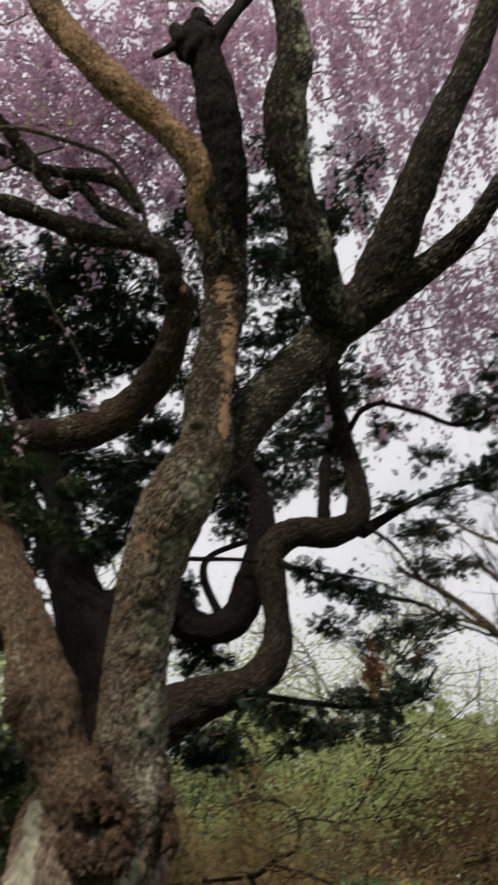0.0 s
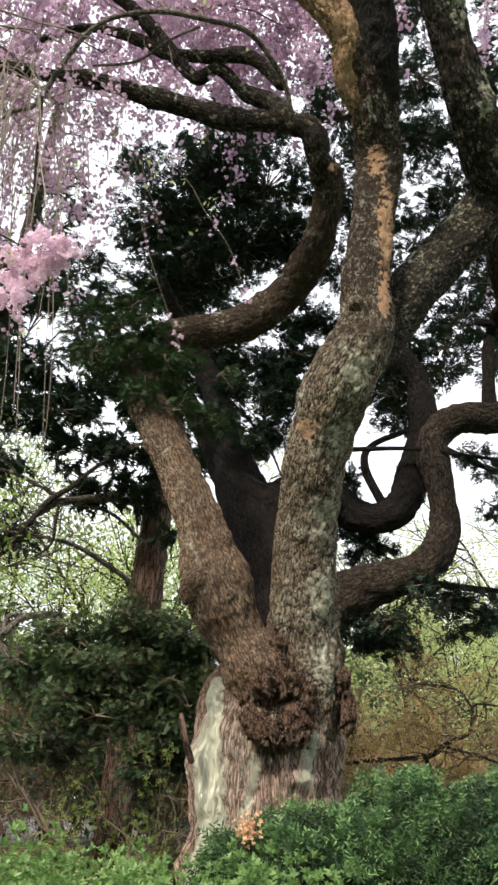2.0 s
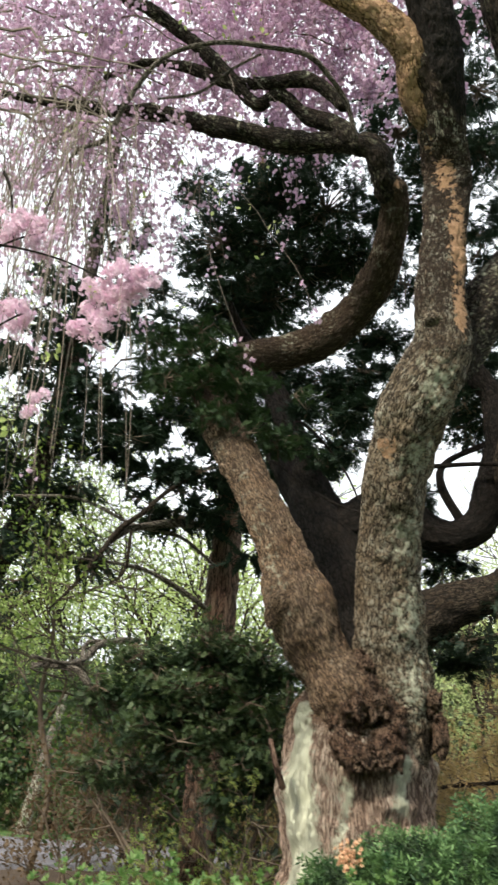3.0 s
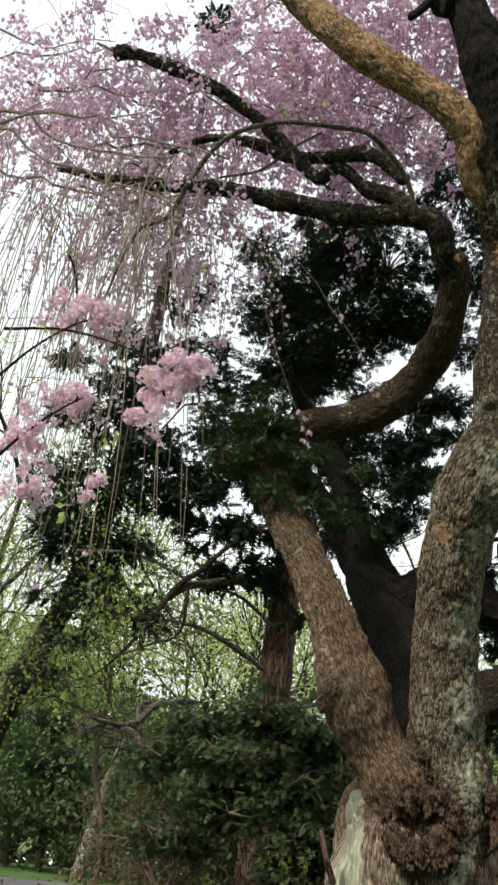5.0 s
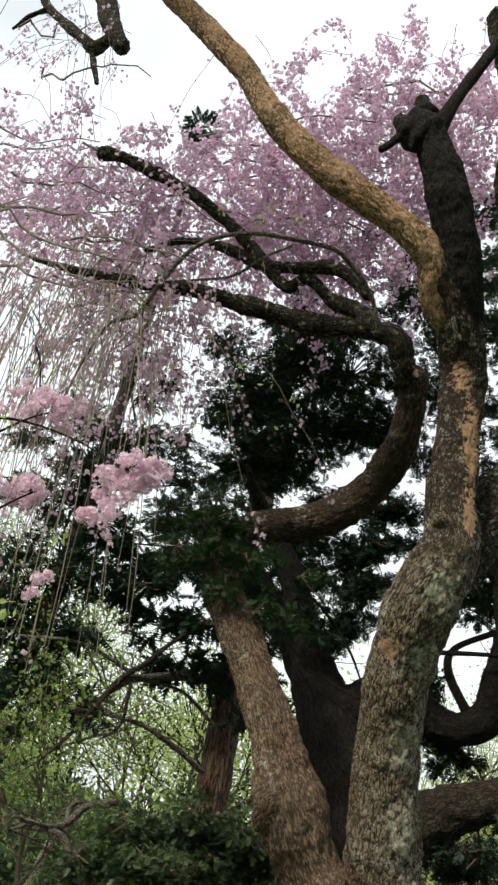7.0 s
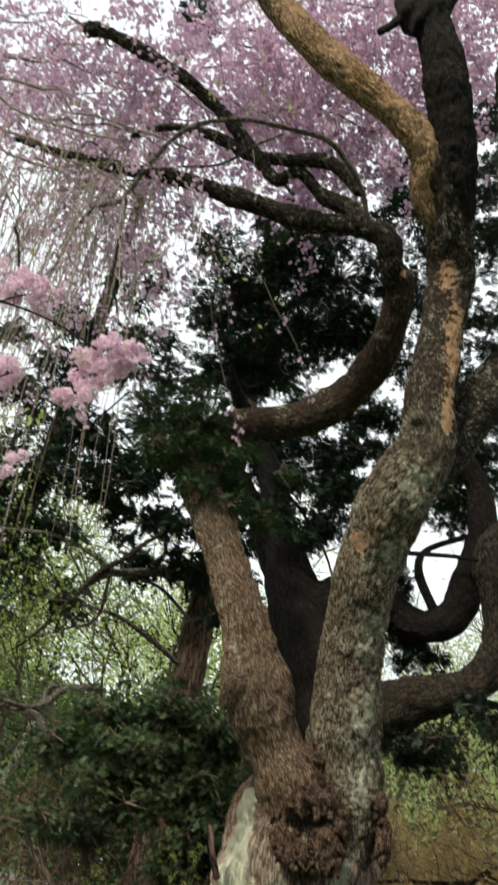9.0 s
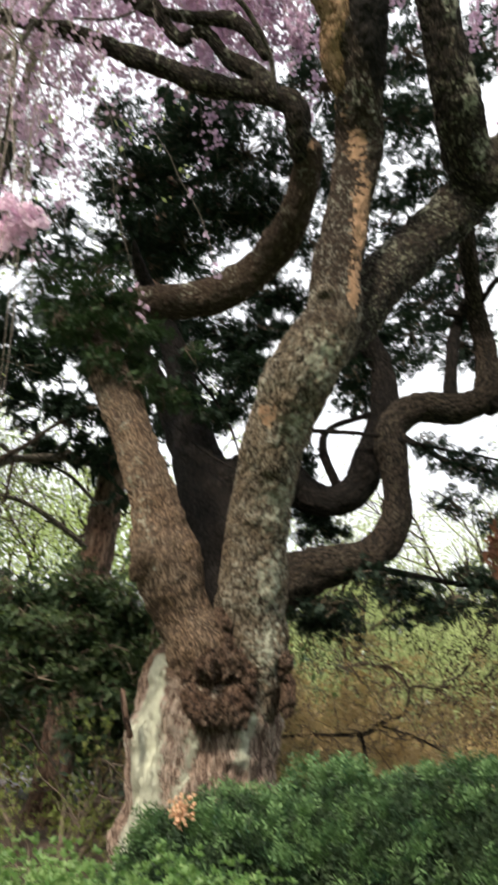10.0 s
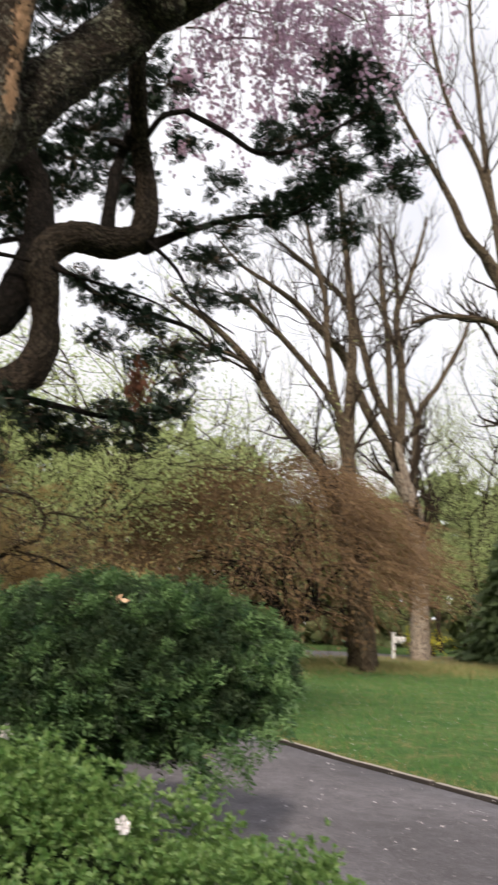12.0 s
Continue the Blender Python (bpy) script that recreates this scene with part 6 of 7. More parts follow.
for _ in range(5600):
    a, h = rng.uniform(0, 2 * np.pi), rng.uniform(0.0, 1.0) ** 0.8
    rr = math.sqrt(1 - h ** 2) * rng.uniform(0.7, 1.03)
    tier = 1 + 0.12 * math.sin(h * 15 + 2 * a) + 0.08 * math.sin(5 * a)
    top = np.array((11.2 + math.cos(a) * rr * (4.7 if math.cos(a) > 0 else 7.4) * tier, 25.5 + math.sin(a) * rr * 4.6 * tier, 1.0 + h * (6.0 + 0.5 * math.sin(3 * a)) * rng.uniform(0.82, 1.02)))
    flow = np.array((math.cos(a + rng.normal() * 0.5), math.sin(a + rng.normal() * 0.5), 0)) * rng.uniform(0.7, 2.2)
    s = np.linspace(0, 1, 5)[:, None]
    line = top + flow * s + np.array((0, 0, -rng.uniform(0.1, 1.3))) * s ** 2
    line[:, 2] = np.maximum(line[:, 2], 0.25)
    if line[:, 0].max() > 11.2 and line[:, 2].min() < 0.35 + 0.4 * (line[:, 0].max() - 11.2):
        continue
    bits.append(tube(line, np.linspace(0.010, 0.005, 5), 3))
    leaves.append(line[rng.integers(0, 5, 4)] + rng.normal(size=(4, 3)) * 0.09)
part("weeping_twig", *joined(bits), M_LACETWIG, lace, "", False, "stuff")
P = np.vstack(leaves)
sown("foliage", P, turned(rng.normal(size=P.shape) + (0, 0, -0.8), rng), rng.uniform(0.07, 0.15, len(P)), LEAF, M_BROWN, lace, "fine brown young leaves")


def tree(name, label, seed, x, y, height, radius, levels, kids, spread, rise, leaf_mat, per, reach, size, group="", stems=((0, 0, 1),), wood=None, ratio=0.62, share=0.5):
    z = float(ground_z(x, y))
    ob = thing(name, label, "tree", (x, y, z), group)
    rng = np.random.default_rng(seed)
    out = []
    for s in stems:
        grow(rng, (x, y, z - 0.1), np.array(s, float) / np.linalg.norm(s), height * share, radius, levels, out, spread, rise, kids, 0.08, ratio)
    part("trunk", *joined([tube(l, r, 12) for l, r, lv in out if lv == levels]), wood or M_FARBARK, ob, "", True)
    part("branchwork", *joined([tube(l, r, 5) for l, r, lv in out if lv < levels]), wood or M_FARBARK, ob, "", True, "stuff")
    if per:
        P = crown_points(rng, out, per, reach, 1 if levels > 2 else 0)
        sown("foliage", P, turned(rng.normal(size=P.shape), rng), rng.uniform(0.6, 1.3, len(P)) * size, LEAF, leaf_mat, ob, "")
    return ob


def bare_tree(label, seed, stems, twigs, reach, wood=M_FARBARK):
    """A leafless tree: drawn stems, with finer branches grown on their upper parts."""
    x, y = stems[0][0][:2]
    ob = thing("bare_tree", label, "tree", (x, y, float(ground_z(x, y))), "bare trees by the road")
    rng = np.random.default_rng(seed)
    out = []
    for k, st in enumerate(stems):
        limb("trunk" if k == 0 else "stem", st, wood if k == 0 else M_FARBARK, ob, "", 14, 0.25, 0.08, seed=seed + k)
        line = spline(st, 0.3)
        for _ in range(twigs):
            i = int(rng.integers(len(line) // 3, len(line) - 1))
            d = line[i + 1, :3] - line[i, :3]
            side = rng.normal(size=3) * (1, 1, 0.3)
            d = d / np.linalg.norm(d) + side / np.linalg.norm(side) * 0.75
            grow(rng, line[i, :3], d / np.linalg.norm(d), reach * rng.uniform(0.5, 1.1), max(0.018, line[i, 3] * 0.4), 2, out, 0.65, 0.25, 3, 0.13)
    part("branchwork", *joined([tube(l, np.maximum(r, 0.006), 4) for l, r, _ in out]), M_FARBARK, ob, "", True, "stuff")
    P = crown_points(rng, out, 1, 0.2)
    sown("bud", P, turned(rng.normal(size=P.shape), rng), rng.uniform(0.05, 0.1, len(P)), LEAF, M_PALE_GREEN, ob, "sparse opening buds")


STEMS = {}
STEMS["a"] = [(13.34, 24.6, 1.08, 0.241), (12.59, 24.4, 4.16, 0.206), (11.47, 24, 6.42, 0.176), (10.09, 24, 7.99, 0.175), (8.97, 24, 9.57, 0.138), (7.64, 24, 10.75, 0.1), (5.83, 23, 11.2, 0.052)]
STEMS["a_side"] = [(10.5, 24, 7.49, 0.092), (9.47, 24, 8.7, 0.083), (8.65, 24, 9.73, 0.064), (6.58, 23.5, 10.02, 0.035)]
STEMS["b"] = [(14.63, 27, 1.24, 0.509), (14.38, 27, 4.69, 0.375), (14.04, 27, 7.67, 0.275), (14.14, 27, 10.35, 0.216), (14.2, 27, 12.55, 0.187), (14.04, 27, 14.65, 0.156), (13.82, 27, 16.53, 0.112), (13.55, 27, 18.94, 0.057)]
STEMS["b_left"] = [(13.89, 27, 7.83, 0.169), (13.72, 27, 8.94, 0.16), (13.34, 27, 10.51, 0.139), (13.11, 27, 12.1, 0.13), (13.01, 27, 13.76, 0.109), (12.48, 27, 15.5, 0.088), (12.09, 27, 17.14, 0.044)]
STEMS["b_branch"] = [(13.72, 27, 9.12, 0.139), (13.28, 27, 9.84, 0.128), (11.97, 27, 11.25, 0.117), (9.82, 26.5, 12.73, 0.083), (8.63, 26, 12.84, 0.04)]
STEMS["c"] = [(20.24, 32, -0.24, 0.493), (20.24, 32, 1.76, 0.411), (20.27, 32, 3.49, 0.39), (20.07, 32, 6.25, 0.383), (19.33, 32, 8.13, 0.385), (19.04, 32, 9.54, 0.284)]
STEMS["c_left"] = [(19.38, 32, 8, 0.231), (18.83, 32, 9.2, 0.231), (17.61, 32, 10.96, 0.218), (16.39, 32, 13.39, 0.206), (14.87, 31, 13.96, 0.174), (13.68, 31, 15.03, 0.136), (11.93, 30, 15.32, 0.095), (10.59, 30, 15.96, 0.07), (9.05, 29, 16.56, 0.034)]
STEMS["c_low"] = [(19.33, 32, 8.52, 0.206), (19.05, 32, 10.07, 0.194), (17.96, 32, 12, 0.181), (17.25, 32, 14.34, 0.169), (16.37, 32, 16.18, 0.131), (14, 31, 17.03, 0.1), (12.24, 30, 17.36, 0.048)]
STEMS["c_right"] = [(19.18, 32, 8.77, 0.231), (19.38, 32, 11.18, 0.222), (19.4, 32, 13.34, 0.198), (19.14, 32, 15.82, 0.16), (19.62, 32, 17.1, 0.122), (20.4, 32, 19.39, 0.096), (20.91, 32, 21.3, 0.056)]
STEMS["c_mid"] = [(19.13, 32, 9.29, 0.168), (18.84, 32, 10.95, 0.156), (18.68, 32, 14.56, 0.145), (18.33, 32, 17.41, 0.121), (18.24, 32, 20.37, 0.068)]
STEMS["c_fork"] = [(19.17, 32, 15, 0.12), (19.21, 32, 16.71, 0.108), (19.1, 32, 18.42, 0.095), (18.71, 32, 19.93, 0.054)]
STEMS["d"] = [(21.38, 34.28, 0.1, 0.225), (21.34, 34.28, 4.42, 0.202), (21.41, 34.28, 7.36, 0.179), (21.72, 34.28, 11.67, 0.169), (22.95, 34.28, 13.59, 0.13), (24.45, 34.28, 16.19, 0.103), (24.82, 34.28, 17.18, 0.06)]
STEMS["d_left"] = [(21.69, 34.28, 11.4, 0.141), (20.96, 34.28, 13.16, 0.127), (20.3, 34.28, 15.54, 0.113), (19.81, 34.28, 16.72, 0.085), (18.85, 34.28, 18.04, 0.043)]
STEMS["e"] = [(18.99, 22, 11.06, 0.158), (17.17, 22, 11.68, 0.126), (16.16, 22, 11.76, 0.096), (15.13, 22.5, 11.83, 0.077), (14.37, 23, 11.63, 0.048)]
STEMS["f"] = [(18.57, 22, 1.28, 0.544), (18.44, 22, 7.39, 0.399), (17.71, 22, 11.69, 0.312), (17.52, 22, 12.9, 0.216)]
STEMS["f_left"] = [(17.72, 22, 11.9, 0.234), (17.3, 22, 13.28, 0.216), (16.79, 22, 14.07, 0.177), (15.98, 22, 14.79, 0.147), (15.52, 22, 15.72, 0.127), (14.88, 22, 16.73, 0.108), (13.61, 22, 18.58, 0.078), (12.48, 22, 20.79, 0.059), (11.86, 22, 22.86, 0.03)]
STEMS["f_mid"] = [(17.73, 22, 12.11, 0.176), (17.48, 22, 14.59, 0.149), (16.62, 22, 17.46, 0.12), (15.49, 22, 19.4, 0.09), (14.83, 22, 21.5, 0.071), (14.56, 22, 23.76, 0.051)]
STEMS["f_right"] = [(17.63, 22, 12.5, 0.157), (17.22, 22, 15.4, 0.129), (16.92, 22, 17.53, 0.111), (16.7, 22, 19.73, 0.092), (16.43, 22, 22.94, 0.073), (16.4, 22, 25.86, 0.043)]
for key, base in (("a", (13.6, 24.6, -0.1, 0.27)), ("b", (14.7, 27.0, -0.1, 0.6)), ("d", (21.4, 34.28, -0.1, 0.22)), ("f", (19.5, 22.0, -0.1, 0.5))):
    STEMS[key].insert(0, base)
bare_tree("large many-stemmed tree on a pale trunk, nearly bare", 201, [STEMS[k] for k in ("c", "c_left", "c_low", "c_right", "c_mid", "c_fork")], 12, 2.8, M_PALEBARK)
bare_tree("tall bare tree with a thick grey trunk", 202, [STEMS[k] for k in ("b", "b_left", "b_branch")], 12, 2.6)
bare_tree("leaning bare tree with a slanting stem", 205, [STEMS["a"], STEMS["a_side"]], 12, 2.2)
bare_tree("slender tree with dark forked stem", 203, [STEMS["d"], STEMS["d_left"]], 12, 1.8)
bare_tree("tall bare tree with upswept branches", 204, [STEMS[k] for k in ("f", "f_left", "f_mid", "f_right", "e")], 12, 3.0)
SPOTS = [(-8.0, 25, 14), (-10.5, 28, 16), (-6, 28.5, 14), (-13.5, 30, 18), (-17, 27, 16), (-7, 31, 16), (-3, 31.5, 13), (-20, 32, 18), (-11, 36, 18), (-15.5, 26.5, 15), (-19, 29, 17), (-14, 18.5, 25)]
for k, (x, y, h) in enumerate(SPOTS):
    tree("spring_tree", "deciduous tree in fresh lime-green leaf", 220 + k, x, y, h, 0.16, 3, 5, 0.8, 0.08, M_LIME, 30, 0.6, 0.14, "leafing trees behind the lane")
SPOTS = [(9.8, 31.4, 12), (30, 45, 19), (38, 54, 20), (25, 56, 19), (20, 60, 18), (33, 50, 17), (12, 44, 15), (25, 46, 12), (31, 42, 12), (24.5, 37.5, 9), (28.5, 38.5, 11), (22.5, 43, 10), (33, 36, 11), (17, 52, 12), (3, 40, 17), (7.5, 42, 16), (27, 52, 15), (36, 47, 15), (21, 57, 13), (12, 56, 15), (31, 43.5, 26), (36.5, 46, 28)]
for k, (x, y, h) in enumerate(SPOTS):
    tree("spring_tree", "deciduous tree in thin pale yellow-green leaf", 240 + k, x, y, h, 0.15, 3, 5, 0.8, 0.1, M_PALE_GREEN, 36, 0.55, 0.12, "pale trees across the lawn")

for k, (x, y, h) in enumerate(((2.4, 19.5, 4.6), (0.6, 20.5, 4.4), (4.8, 21.0, 4.8), (-0.8, 19.0, 4.2))):
    tree("ochre_maple", "small maple in thin ochre young leaf", 280 + k, x, y, h, 0.07, 3, 6, 0.85, 0.02, M_OCHRE, 32, 0.35, 0.10, "ochre maples under the trees", share=0.36)
for k, (x, y, h) in enumerate(((3.2, 24.0, 12.5), (1.2, 25.0, 12.0))):
    tree("spring_tree", "tree in dense pale yellow-green leaf", 290 + k, x, y, h, 0.12, 3, 6, 0.8, 0.05, M_PALE_GREEN, 27, 0.5, 0.11, "pale trees across the lawn", share=0.4)
for k, (x, y, h) in enumerate(((4.6, 25, 14), (8.2, 28.6, 13), (1.8, 27.5, 12), (15.5, 47, 20))):
    tree("spring_tree", "pale tree in fine yellow-green leaf", 270 + k, x, y, h, 0.15, 3, 5, 0.75, 0.1, M_PALE_GREEN, 42, 0.5, 0.10, "pale trees across the lawn")


def evergreen(seed, x, y, height, radius, n):
    z = float(ground_z(x, y))
    ob = thing("spruce_tree", "dark conical evergreen with skirts to the ground", "tree", (x, y, z), "evergreens by the road")
    limb("trunk", [(x, y, z - 0.1, 0.2), (x, y, z + height * 0.5, 0.12), (x, y, z + height * 0.97, 0.03)], M_CEDAR, ob, "", 12, 0.3, 0.05)
    rng = np.random.default_rng(seed)
    h = 1 - np.sqrt(rng.uniform(0, 1, n))
    a = rng.uniform(0, 2 * np.pi, n)
    rr = radius * (1 - h) * rng.uniform(0.55, 1.08, n) * (1 + 0.16 * np.sin(h * 50))
    P = np.stack([x + np.cos(a) * rr, y + np.sin(a) * rr, z + 0.15 + h * height], -1)
    D = np.stack([np.cos(a), np.sin(a), np.full(n, -0.35)], -1) + rng.normal(size=(n, 3)) * 0.25
    sown("foliage", P, turned(D, rng, (0, 0, 1)), rng.uniform(0.3, 0.55, n), SPRAY_FAR, M_SHADE, ob, "")


tall = thing("hemlock_tree", "tall dark conifer rising behind the blossom", "tree", (-7.1, 10.3, float(ground_z(-7.1, 10.3))))
limb("trunk", [(-7.1, 10.3, 0.4, 0.2), (-6.6, 10.2, 3.2, 0.175), (-5.5, 10.1, 6.2, 0.155), (-5.1, 10.1, 11.9, 0.09), (-4.92, 10.1, 17.6, 0.02)], M_YEW_BROWN, tall, "", 16, 0.2, 0.08)
needle_clouds(305, tall, [(-4.95, 10.11, 17.61, 0.36, 0.36, 0.324, 200), (-4.73, 9.96, 16.89, 0.324, 0.324, 0.216, 110), (-4.88, 10.11, 9.04, 0.648, 0.648, 0.504, 420), (-5.38, 10.11, 8.46, 0.648, 0.576, 0.432, 380), (-4.23, 9.96, 8.32, 0.576, 0.576, 0.432, 320), (-5.96, 9.96, 7.89, 0.576, 0.576, 0.36, 300), (-4.66, 10.11, 10.48, 0.648, 0.648, 0.504, 300),
    (-4.52, 9.96, 7.31, 0.576, 0.576, 0.36, 280), (-5.24, 9.96, 6.73, 0.576, 0.576, 0.36, 280)], 0.187, M_NEEDLE)
needle_clouds(306, tall, [(-4.09, 9.82, 6.45, 0.504, 0.576, 0.288, 220), (-4.81, 9.82, 5.73, 0.576, 0.576, 0.288, 260), (-5.74, 9.82, 5.87, 0.576, 0.576, 0.288, 240), (-4.59, 9.82, 4.72, 0.576, 0.504, 0.288, 240), (-5.24, 9.82, 4.86, 0.432, 0.504, 0.216, 160)], 0.173, M_NEEDLE)
dense = thing("evergreen_shrub", "dense dark evergreen shrubs beyond the lane", "shrub", (-12.5, 23.2, float(ground_z(-12.5, 23.2))))
limb("stem", [(-12.5, 23.2, 0.9, 0.12), (-12.6, 23.2, 3.0, 0.1), (-12.9, 23.2, 5.6, 0.05)], M_YEW_BROWN, dense, "", 12, 0.15, 0.1)
needle_clouds(308, dense, [(-13.36, 23.23, 6.71, 1.11, 0.925, 0.647, 210), (-12.2, 23.23, 5.36, 1.11, 0.925, 0.647, 210), (-13.16, 23.23, 4.55, 1.11, 0.925, 0.647, 210), (-12.31, 23.23, 3.77, 1.11, 0.925, 0.647, 210), (-11.35, 23.23, 3.33, 1.11, 0.925, 0.647, 210), (-12.86, 23.23, 2.84, 1.11, 0.925, 0.647, 210), (-10.7, 23.23, 3.77, 1.11, 0.925, 0.647, 210), (-11.68, 23.23, 4.4, 1.11, 0.925, 0.647, 210), (-13.57, 23.23, 5.69, 1.11, 0.925, 0.647, 210)], 0.28, M_DARKFROND, FROND, fill=0.8, puff=0.14)
needle_clouds(309, tall, [(-6.17, 9.75, 7.96, 0.36, 0.324, 0.274, 120), (-5.47, 9.75, 8.39, 0.36, 0.324, 0.274, 120), (-5.5, 9.75, 9.25, 0.36, 0.324, 0.274, 120), (-5.68, 9.75, 7.22, 0.36, 0.324, 0.274, 120), (-6.26, 9.75, 6.89, 0.36, 0.324, 0.274, 120), (-4.79, 9.75, 7.32, 0.36, 0.324, 0.274, 120), (-6.32, 9.75, 8.93, 0.36, 0.324, 0.274, 120), (-5.05, 9.75, 6.6, 0.36, 0.324, 0.274, 120), (-5.62, 9.75, 6.29, 0.36, 0.324, 0.274, 120), (-6.21, 9.75, 6.06, 0.36, 0.324, 0.274, 120), (-4.52, 9.75, 6.47, 0.36, 0.324, 0.274, 120)], 0.130, M_NEEDLE, FROND, fill=0.8, puff=0.14)
needle_clouds(310, tall, [(-6.01, 9.6, 6.27, 0.36, 0.33, 0.24, 150), (-5.8, 9.6, 5.56, 0.36, 0.33, 0.24, 150), (-5.86, 9.6, 4.9, 0.36, 0.33, 0.24, 150), (-5.35, 9.6, 4.34, 0.36, 0.33, 0.24, 150), (-5.75, 9.6, 3.83, 0.36, 0.33, 0.24, 150), (-4.96, 9.6, 5.03, 0.36, 0.33, 0.24, 150)], 0.16, M_NEEDLE)
needle_clouds(307, tall, CLOUD["hemlock"], 0.173, M_NEEDLE)
evergreen(301, 23.7, 30.0, 6.0, 2.0, 3000)
evergreen(302, 26.0, 33.0, 7.0, 2.3, 2500)

shrub("forsythia_bush", "small bush with bright yellow spring flowers", 290, 23.6, 37.2, 7, 1.0, 2, M_DEAD, M_GOLD, 10, 0.2, 0.12)

# far woods that close the view
rng = np.random.default_rng(77)
n = 32000
a = rng.uniform(0, 2 * np.pi, n)
d = 62 + 16 * rng.uniform(0, 1, n)
top = 13.5 + 2.6 * np.sin(a * 9) + 1.6 * np.sin(a * 23 + 1)
P = np.stack([np.sin(a) * d, np.cos(a) * d, np.maximum(0.2, top * rng.uniform(0, 1, n) ** 0.85)], -1)
woods = thing("far_woods", "hazy belt of leafing woods all round", "woods", (0, 70, 0), "", "stuff")
sown("foliage", P, turned(rng.normal(size=P.shape), rng), rng.uniform(0.8, 1.7, n), clump_shape(5, 9, 1.0, 0.6), M_FARGREEN, woods, "")

# ---- mailbox ----
box = thing("mailbox", "white painted mailbox on a post by the road", "mailbox", (19.95, 33.8, 0.0))


def block(name, x, y, z, sx, sy, sz, mat, parent, bevel=0.01, label=""):
    bm = bmesh.new()
    bmesh.ops.create_cube(bm, size=1.0)
    bmesh.ops.scale(bm, vec=(sx, sy, sz), verts=bm.verts)
    bmesh.ops.bevel(bm, geom=bm.edges[:], offset=bevel, segments=2, affect="EDGES", profile=0.5)
    bmesh.ops.translate(bm, vec=(x, y, z), verts=bm.verts)
    me = bpy.data.meshes.new(name)
    bm.to_mesh(me)
    bm.free()
    me.materials.append(mat)
    return tagged(keep(new(name, me), parent), label)


block("post", 19.95, 33.8, 0.58, 0.13, 0.13, 1.2, M_WHITEPAINT, box, 0.012)
block("cap", 19.95, 33.8, 1.2, 0.18, 0.18, 0.05, M_WHITEPAINT, box, 0.015)
block("arm", 20.15, 33.72, 0.78, 0.5, 0.1, 0.08, M_WHITEPAINT, box, 0.012)
bm = bmesh.new()
sec = [(0.11 * math.cos(t), 0.12 + 0.1 * math.sin(t)) for t in np.linspace(0, math.pi, 9)] + [(-0.11, 0.0), (0.11, 0.0)]
ends = [[bm.verts.new((20.0 + k, 33.72 + p, 0.82 + q)) for p, q in sec] for k in (0.0, 0.46)]
for i in range(len(sec)):
    bm.faces.new((ends[0][i], ends[0][(i + 1) % len(sec)], ends[1][(i + 1) % len(sec)], ends[1][i]))
bm.faces.new(ends[0]), bm.faces.new(ends[1])
bmesh.ops.recalc_face_normals(bm, faces=bm.faces)
me = bpy.data.meshes.new("box")
bm.to_mesh(me)
bm.free()
me.materials.append(M_WHITEPAINT)
keep(new("box", me), box)

# ---- kerb stones along the drive, grass last ----
kerb = thing("kerb", "low weathered stone kerb edging the lawn", "kerb", (4.4, 8.0, 0.0), "", "structure")
stone = None
for i in range(len(drive_edge) - 1):
    p, q = drive_edge[i], drive_edge[i + 1]
    if not -4 < p[1] < 24:
        continue
    v = q - p
    k = np.linalg.norm(v)
    if stone is None:
        stone = block("kerb_stone", 0, 0, 0, 0.56, 0.07, 0.2, M_KERB, kerb, 0.012)
        # upward faces get the paler stone, all others the dark one
        stone.data.materials.append(M_KERBTOP)
        for f in stone.data.polygons:
            f.material_index = 1 if f.normal.z > 0.6 else 0
        ob = stone
    else:
        ob = bpy.data.objects.new("kerb_stone", stone.data)
        scene.collection.objects.link(ob)
        ob.parent = kerb
    ob.matrix_basis = Matrix.Translation((p[0] + v[0] / 2 + 0.06 - 4.4, p[1] + v[1] / 2 - 8.0, -0.035 + 0.003 * math.sin(i * 2.3))) @ Matrix.Rotation(math.atan2(v[1], v[0]) + 0.004 * math.sin(i * 5.1), 4, "Z")

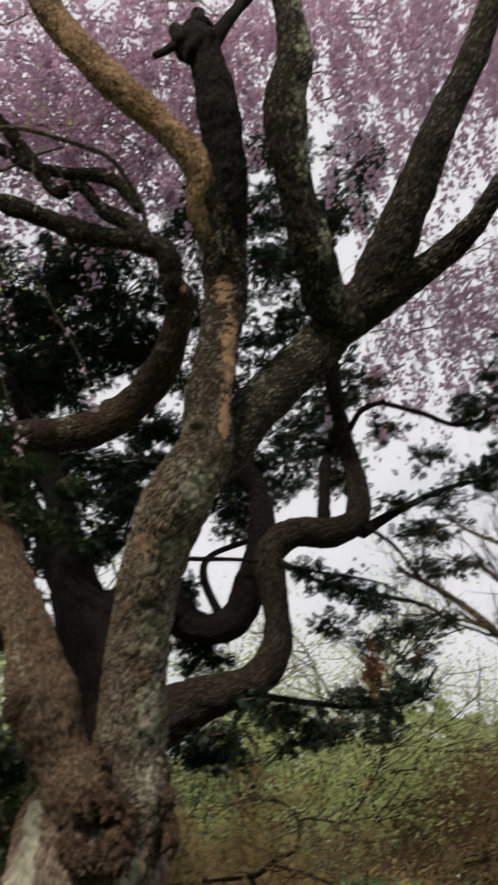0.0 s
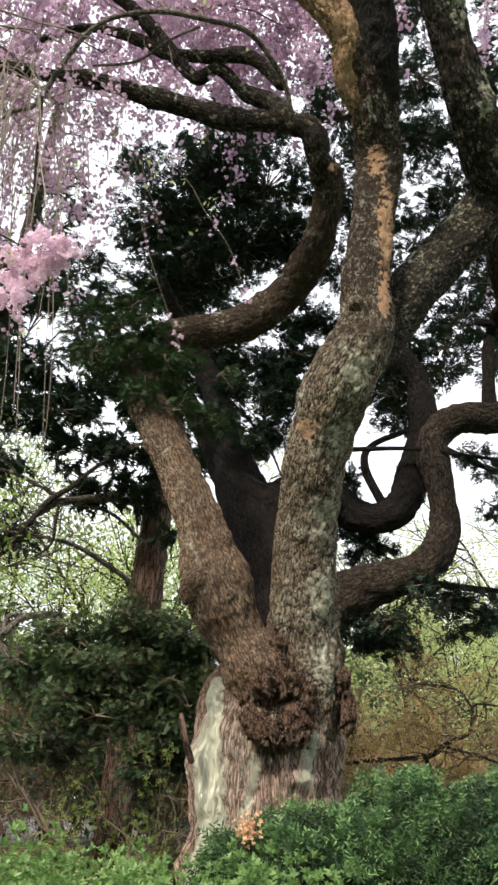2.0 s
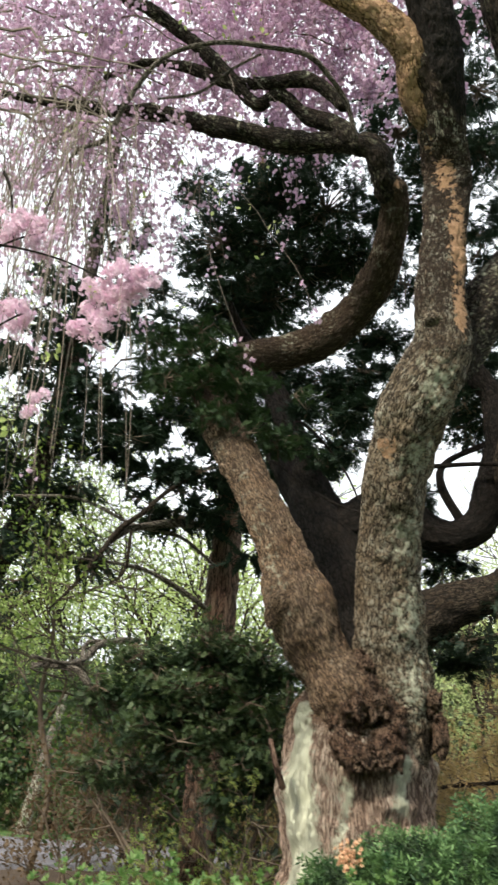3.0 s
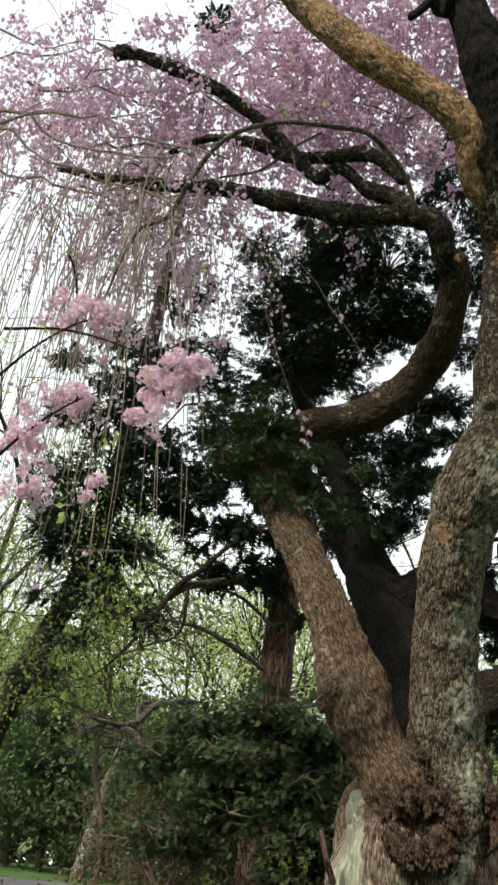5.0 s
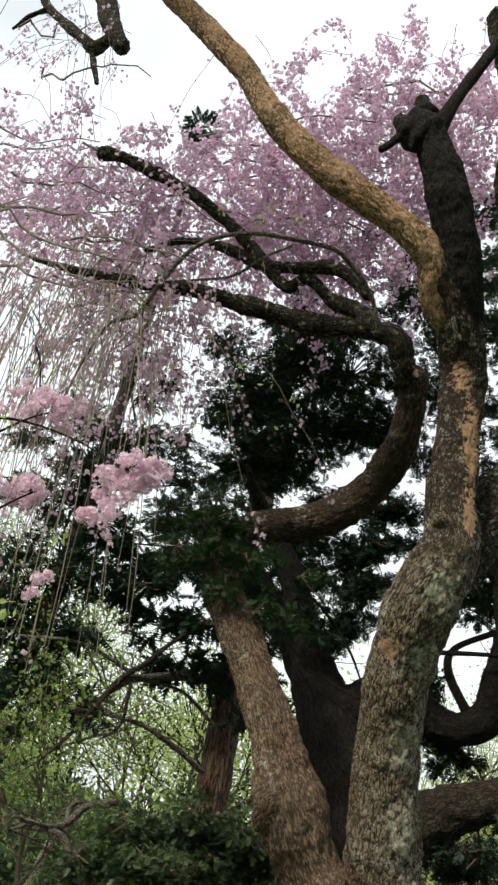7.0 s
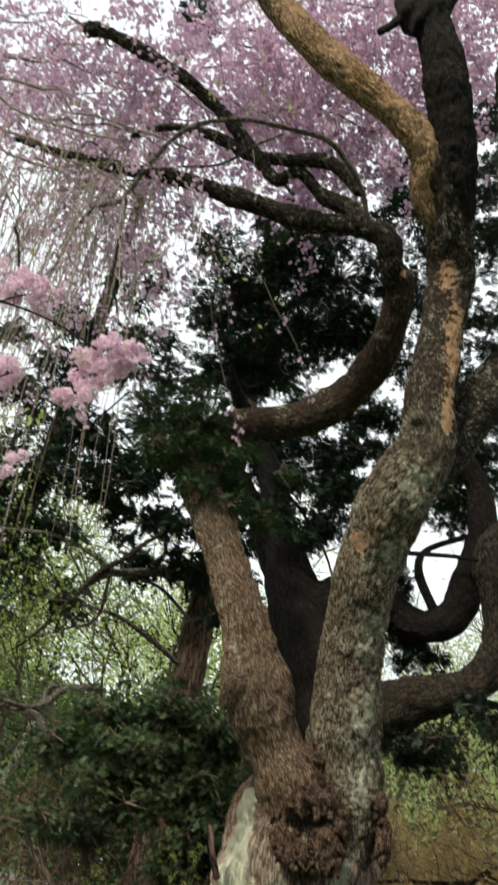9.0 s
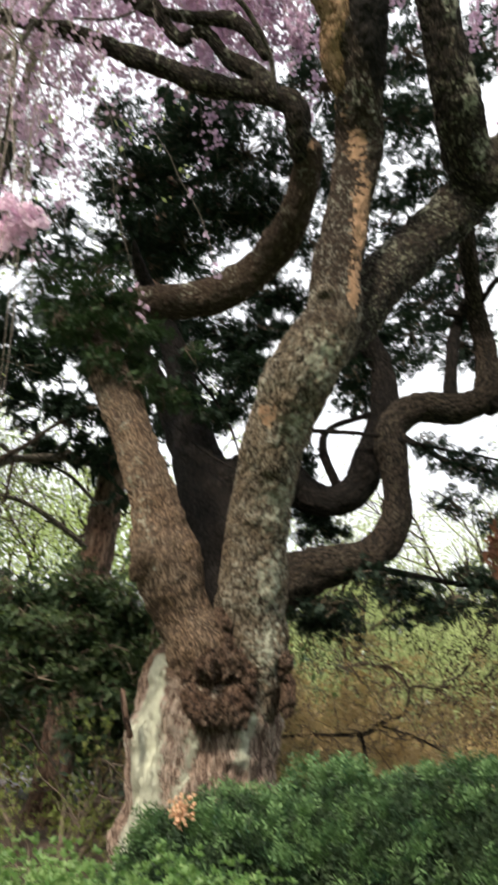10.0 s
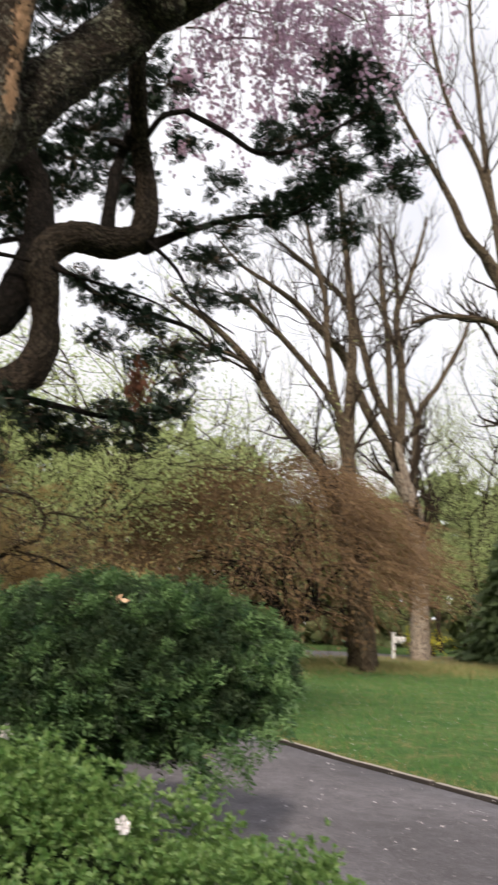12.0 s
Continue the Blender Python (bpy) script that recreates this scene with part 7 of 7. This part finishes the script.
rng = np.random.default_rng(88)
lawn = thing("grass", "short uneven lawn grass with dry tufts", "grass", (10, 12, 0), "", "stuff")
n = 60000
x, y = 4.5 + 20 * rng.uniform(0, 1, n) ** 1.3, 3 + 32 * rng.uniform(0, 1, n) ** 1.25
ok = x > np.interp(y, drive_edge[:, 1], drive_edge[:, 0]) + 0.14
P = np.stack([x, y, ground_z(x, y)], -1)[ok]
D = rng.normal(size=P.shape) * 0.5 + (0, 0, 1)
sown("grass_blade", P, turned(D, rng), rng.uniform(0.04, 0.1, len(P)) * (1 + P[:, 1] * 0.03), BLADE, M_GRASS, lawn, "")
m = rng.uniform(0, 1, len(P)) < 0.14 + 0.5 * (P[:, 1] > 26)
Q = P[m] + rng.normal(size=P[m].shape) * (0.1, 0.1, 0)
sown("dry_blade", Q, turned(rng.normal(size=Q.shape) * 0.7 + (0, 0, 0.8), rng), rng.uniform(0.05, 0.1, len(Q)) * (1 + Q[:, 1] * 0.03), BLADE, M_STRAW, lawn, "straw-coloured dry blades")
k = rng.integers(0, len(drive_edge), 9000)
P = np.concatenate([drive_edge[k] + np.stack([0.095 + np.abs(rng.normal(size=9000)) * 0.11, rng.uniform(-0.3, 0.3, 9000)], -1), np.zeros((9000, 1))], -1)
P = P[(P[:, 1] > 2) & (P[:, 1] < 22)]
P[:, 2] = ground_z(P[:, 0], P[:, 1]) + 0.045
sown("edge_blade", P, turned(rng.normal(size=P.shape) * 0.9 + (0, 0, 0.5), rng), rng.uniform(0.04, 0.09, len(P)), BLADE, M_STRAW, lawn, "dry grass along the kerb")
n = 30000
x, y = rng.uniform(10, 26, n), rng.uniform(20, 36, n)
ok = (rng.uniform(0, 1, n) < ease(y + 1.2 * np.sin(x * 0.9), 21, 26)) & (x > np.interp(y, drive_edge[:, 1], drive_edge[:, 0]) + 0.3) & (np.hypot(x - 16, y - 38.6) > 4.2)
P = np.stack([x, y, ground_z(x, y)], -1)[ok]
sown("dry_crest", P, turned(rng.normal(size=P.shape) * 0.8 + (0, 0, 0.6), rng), rng.uniform(0.12, 0.28, len(P)), BLADE, M_STRAW, lawn, "straw-coloured dry grass on the crest")
n = 2600
x, y = rng.uniform(0.8, 13.0, n), rng.uniform(5.0, 24, n)
P = np.stack([x, y, ground_z(x, y) + 0.045], -1)
fallen = thing("fallen_petals", "pale fallen petals strewn on drive and lawn", "petals", (3.5, 9, 0.04), "", "stuff")
sown("petal", P, turned(rng.normal(size=P.shape) * (1, 1, 0.15), rng, (0, 0, 1)), rng.uniform(0.012, 0.03, n), LEAF, M_WHITEPETAL, fallen, "")
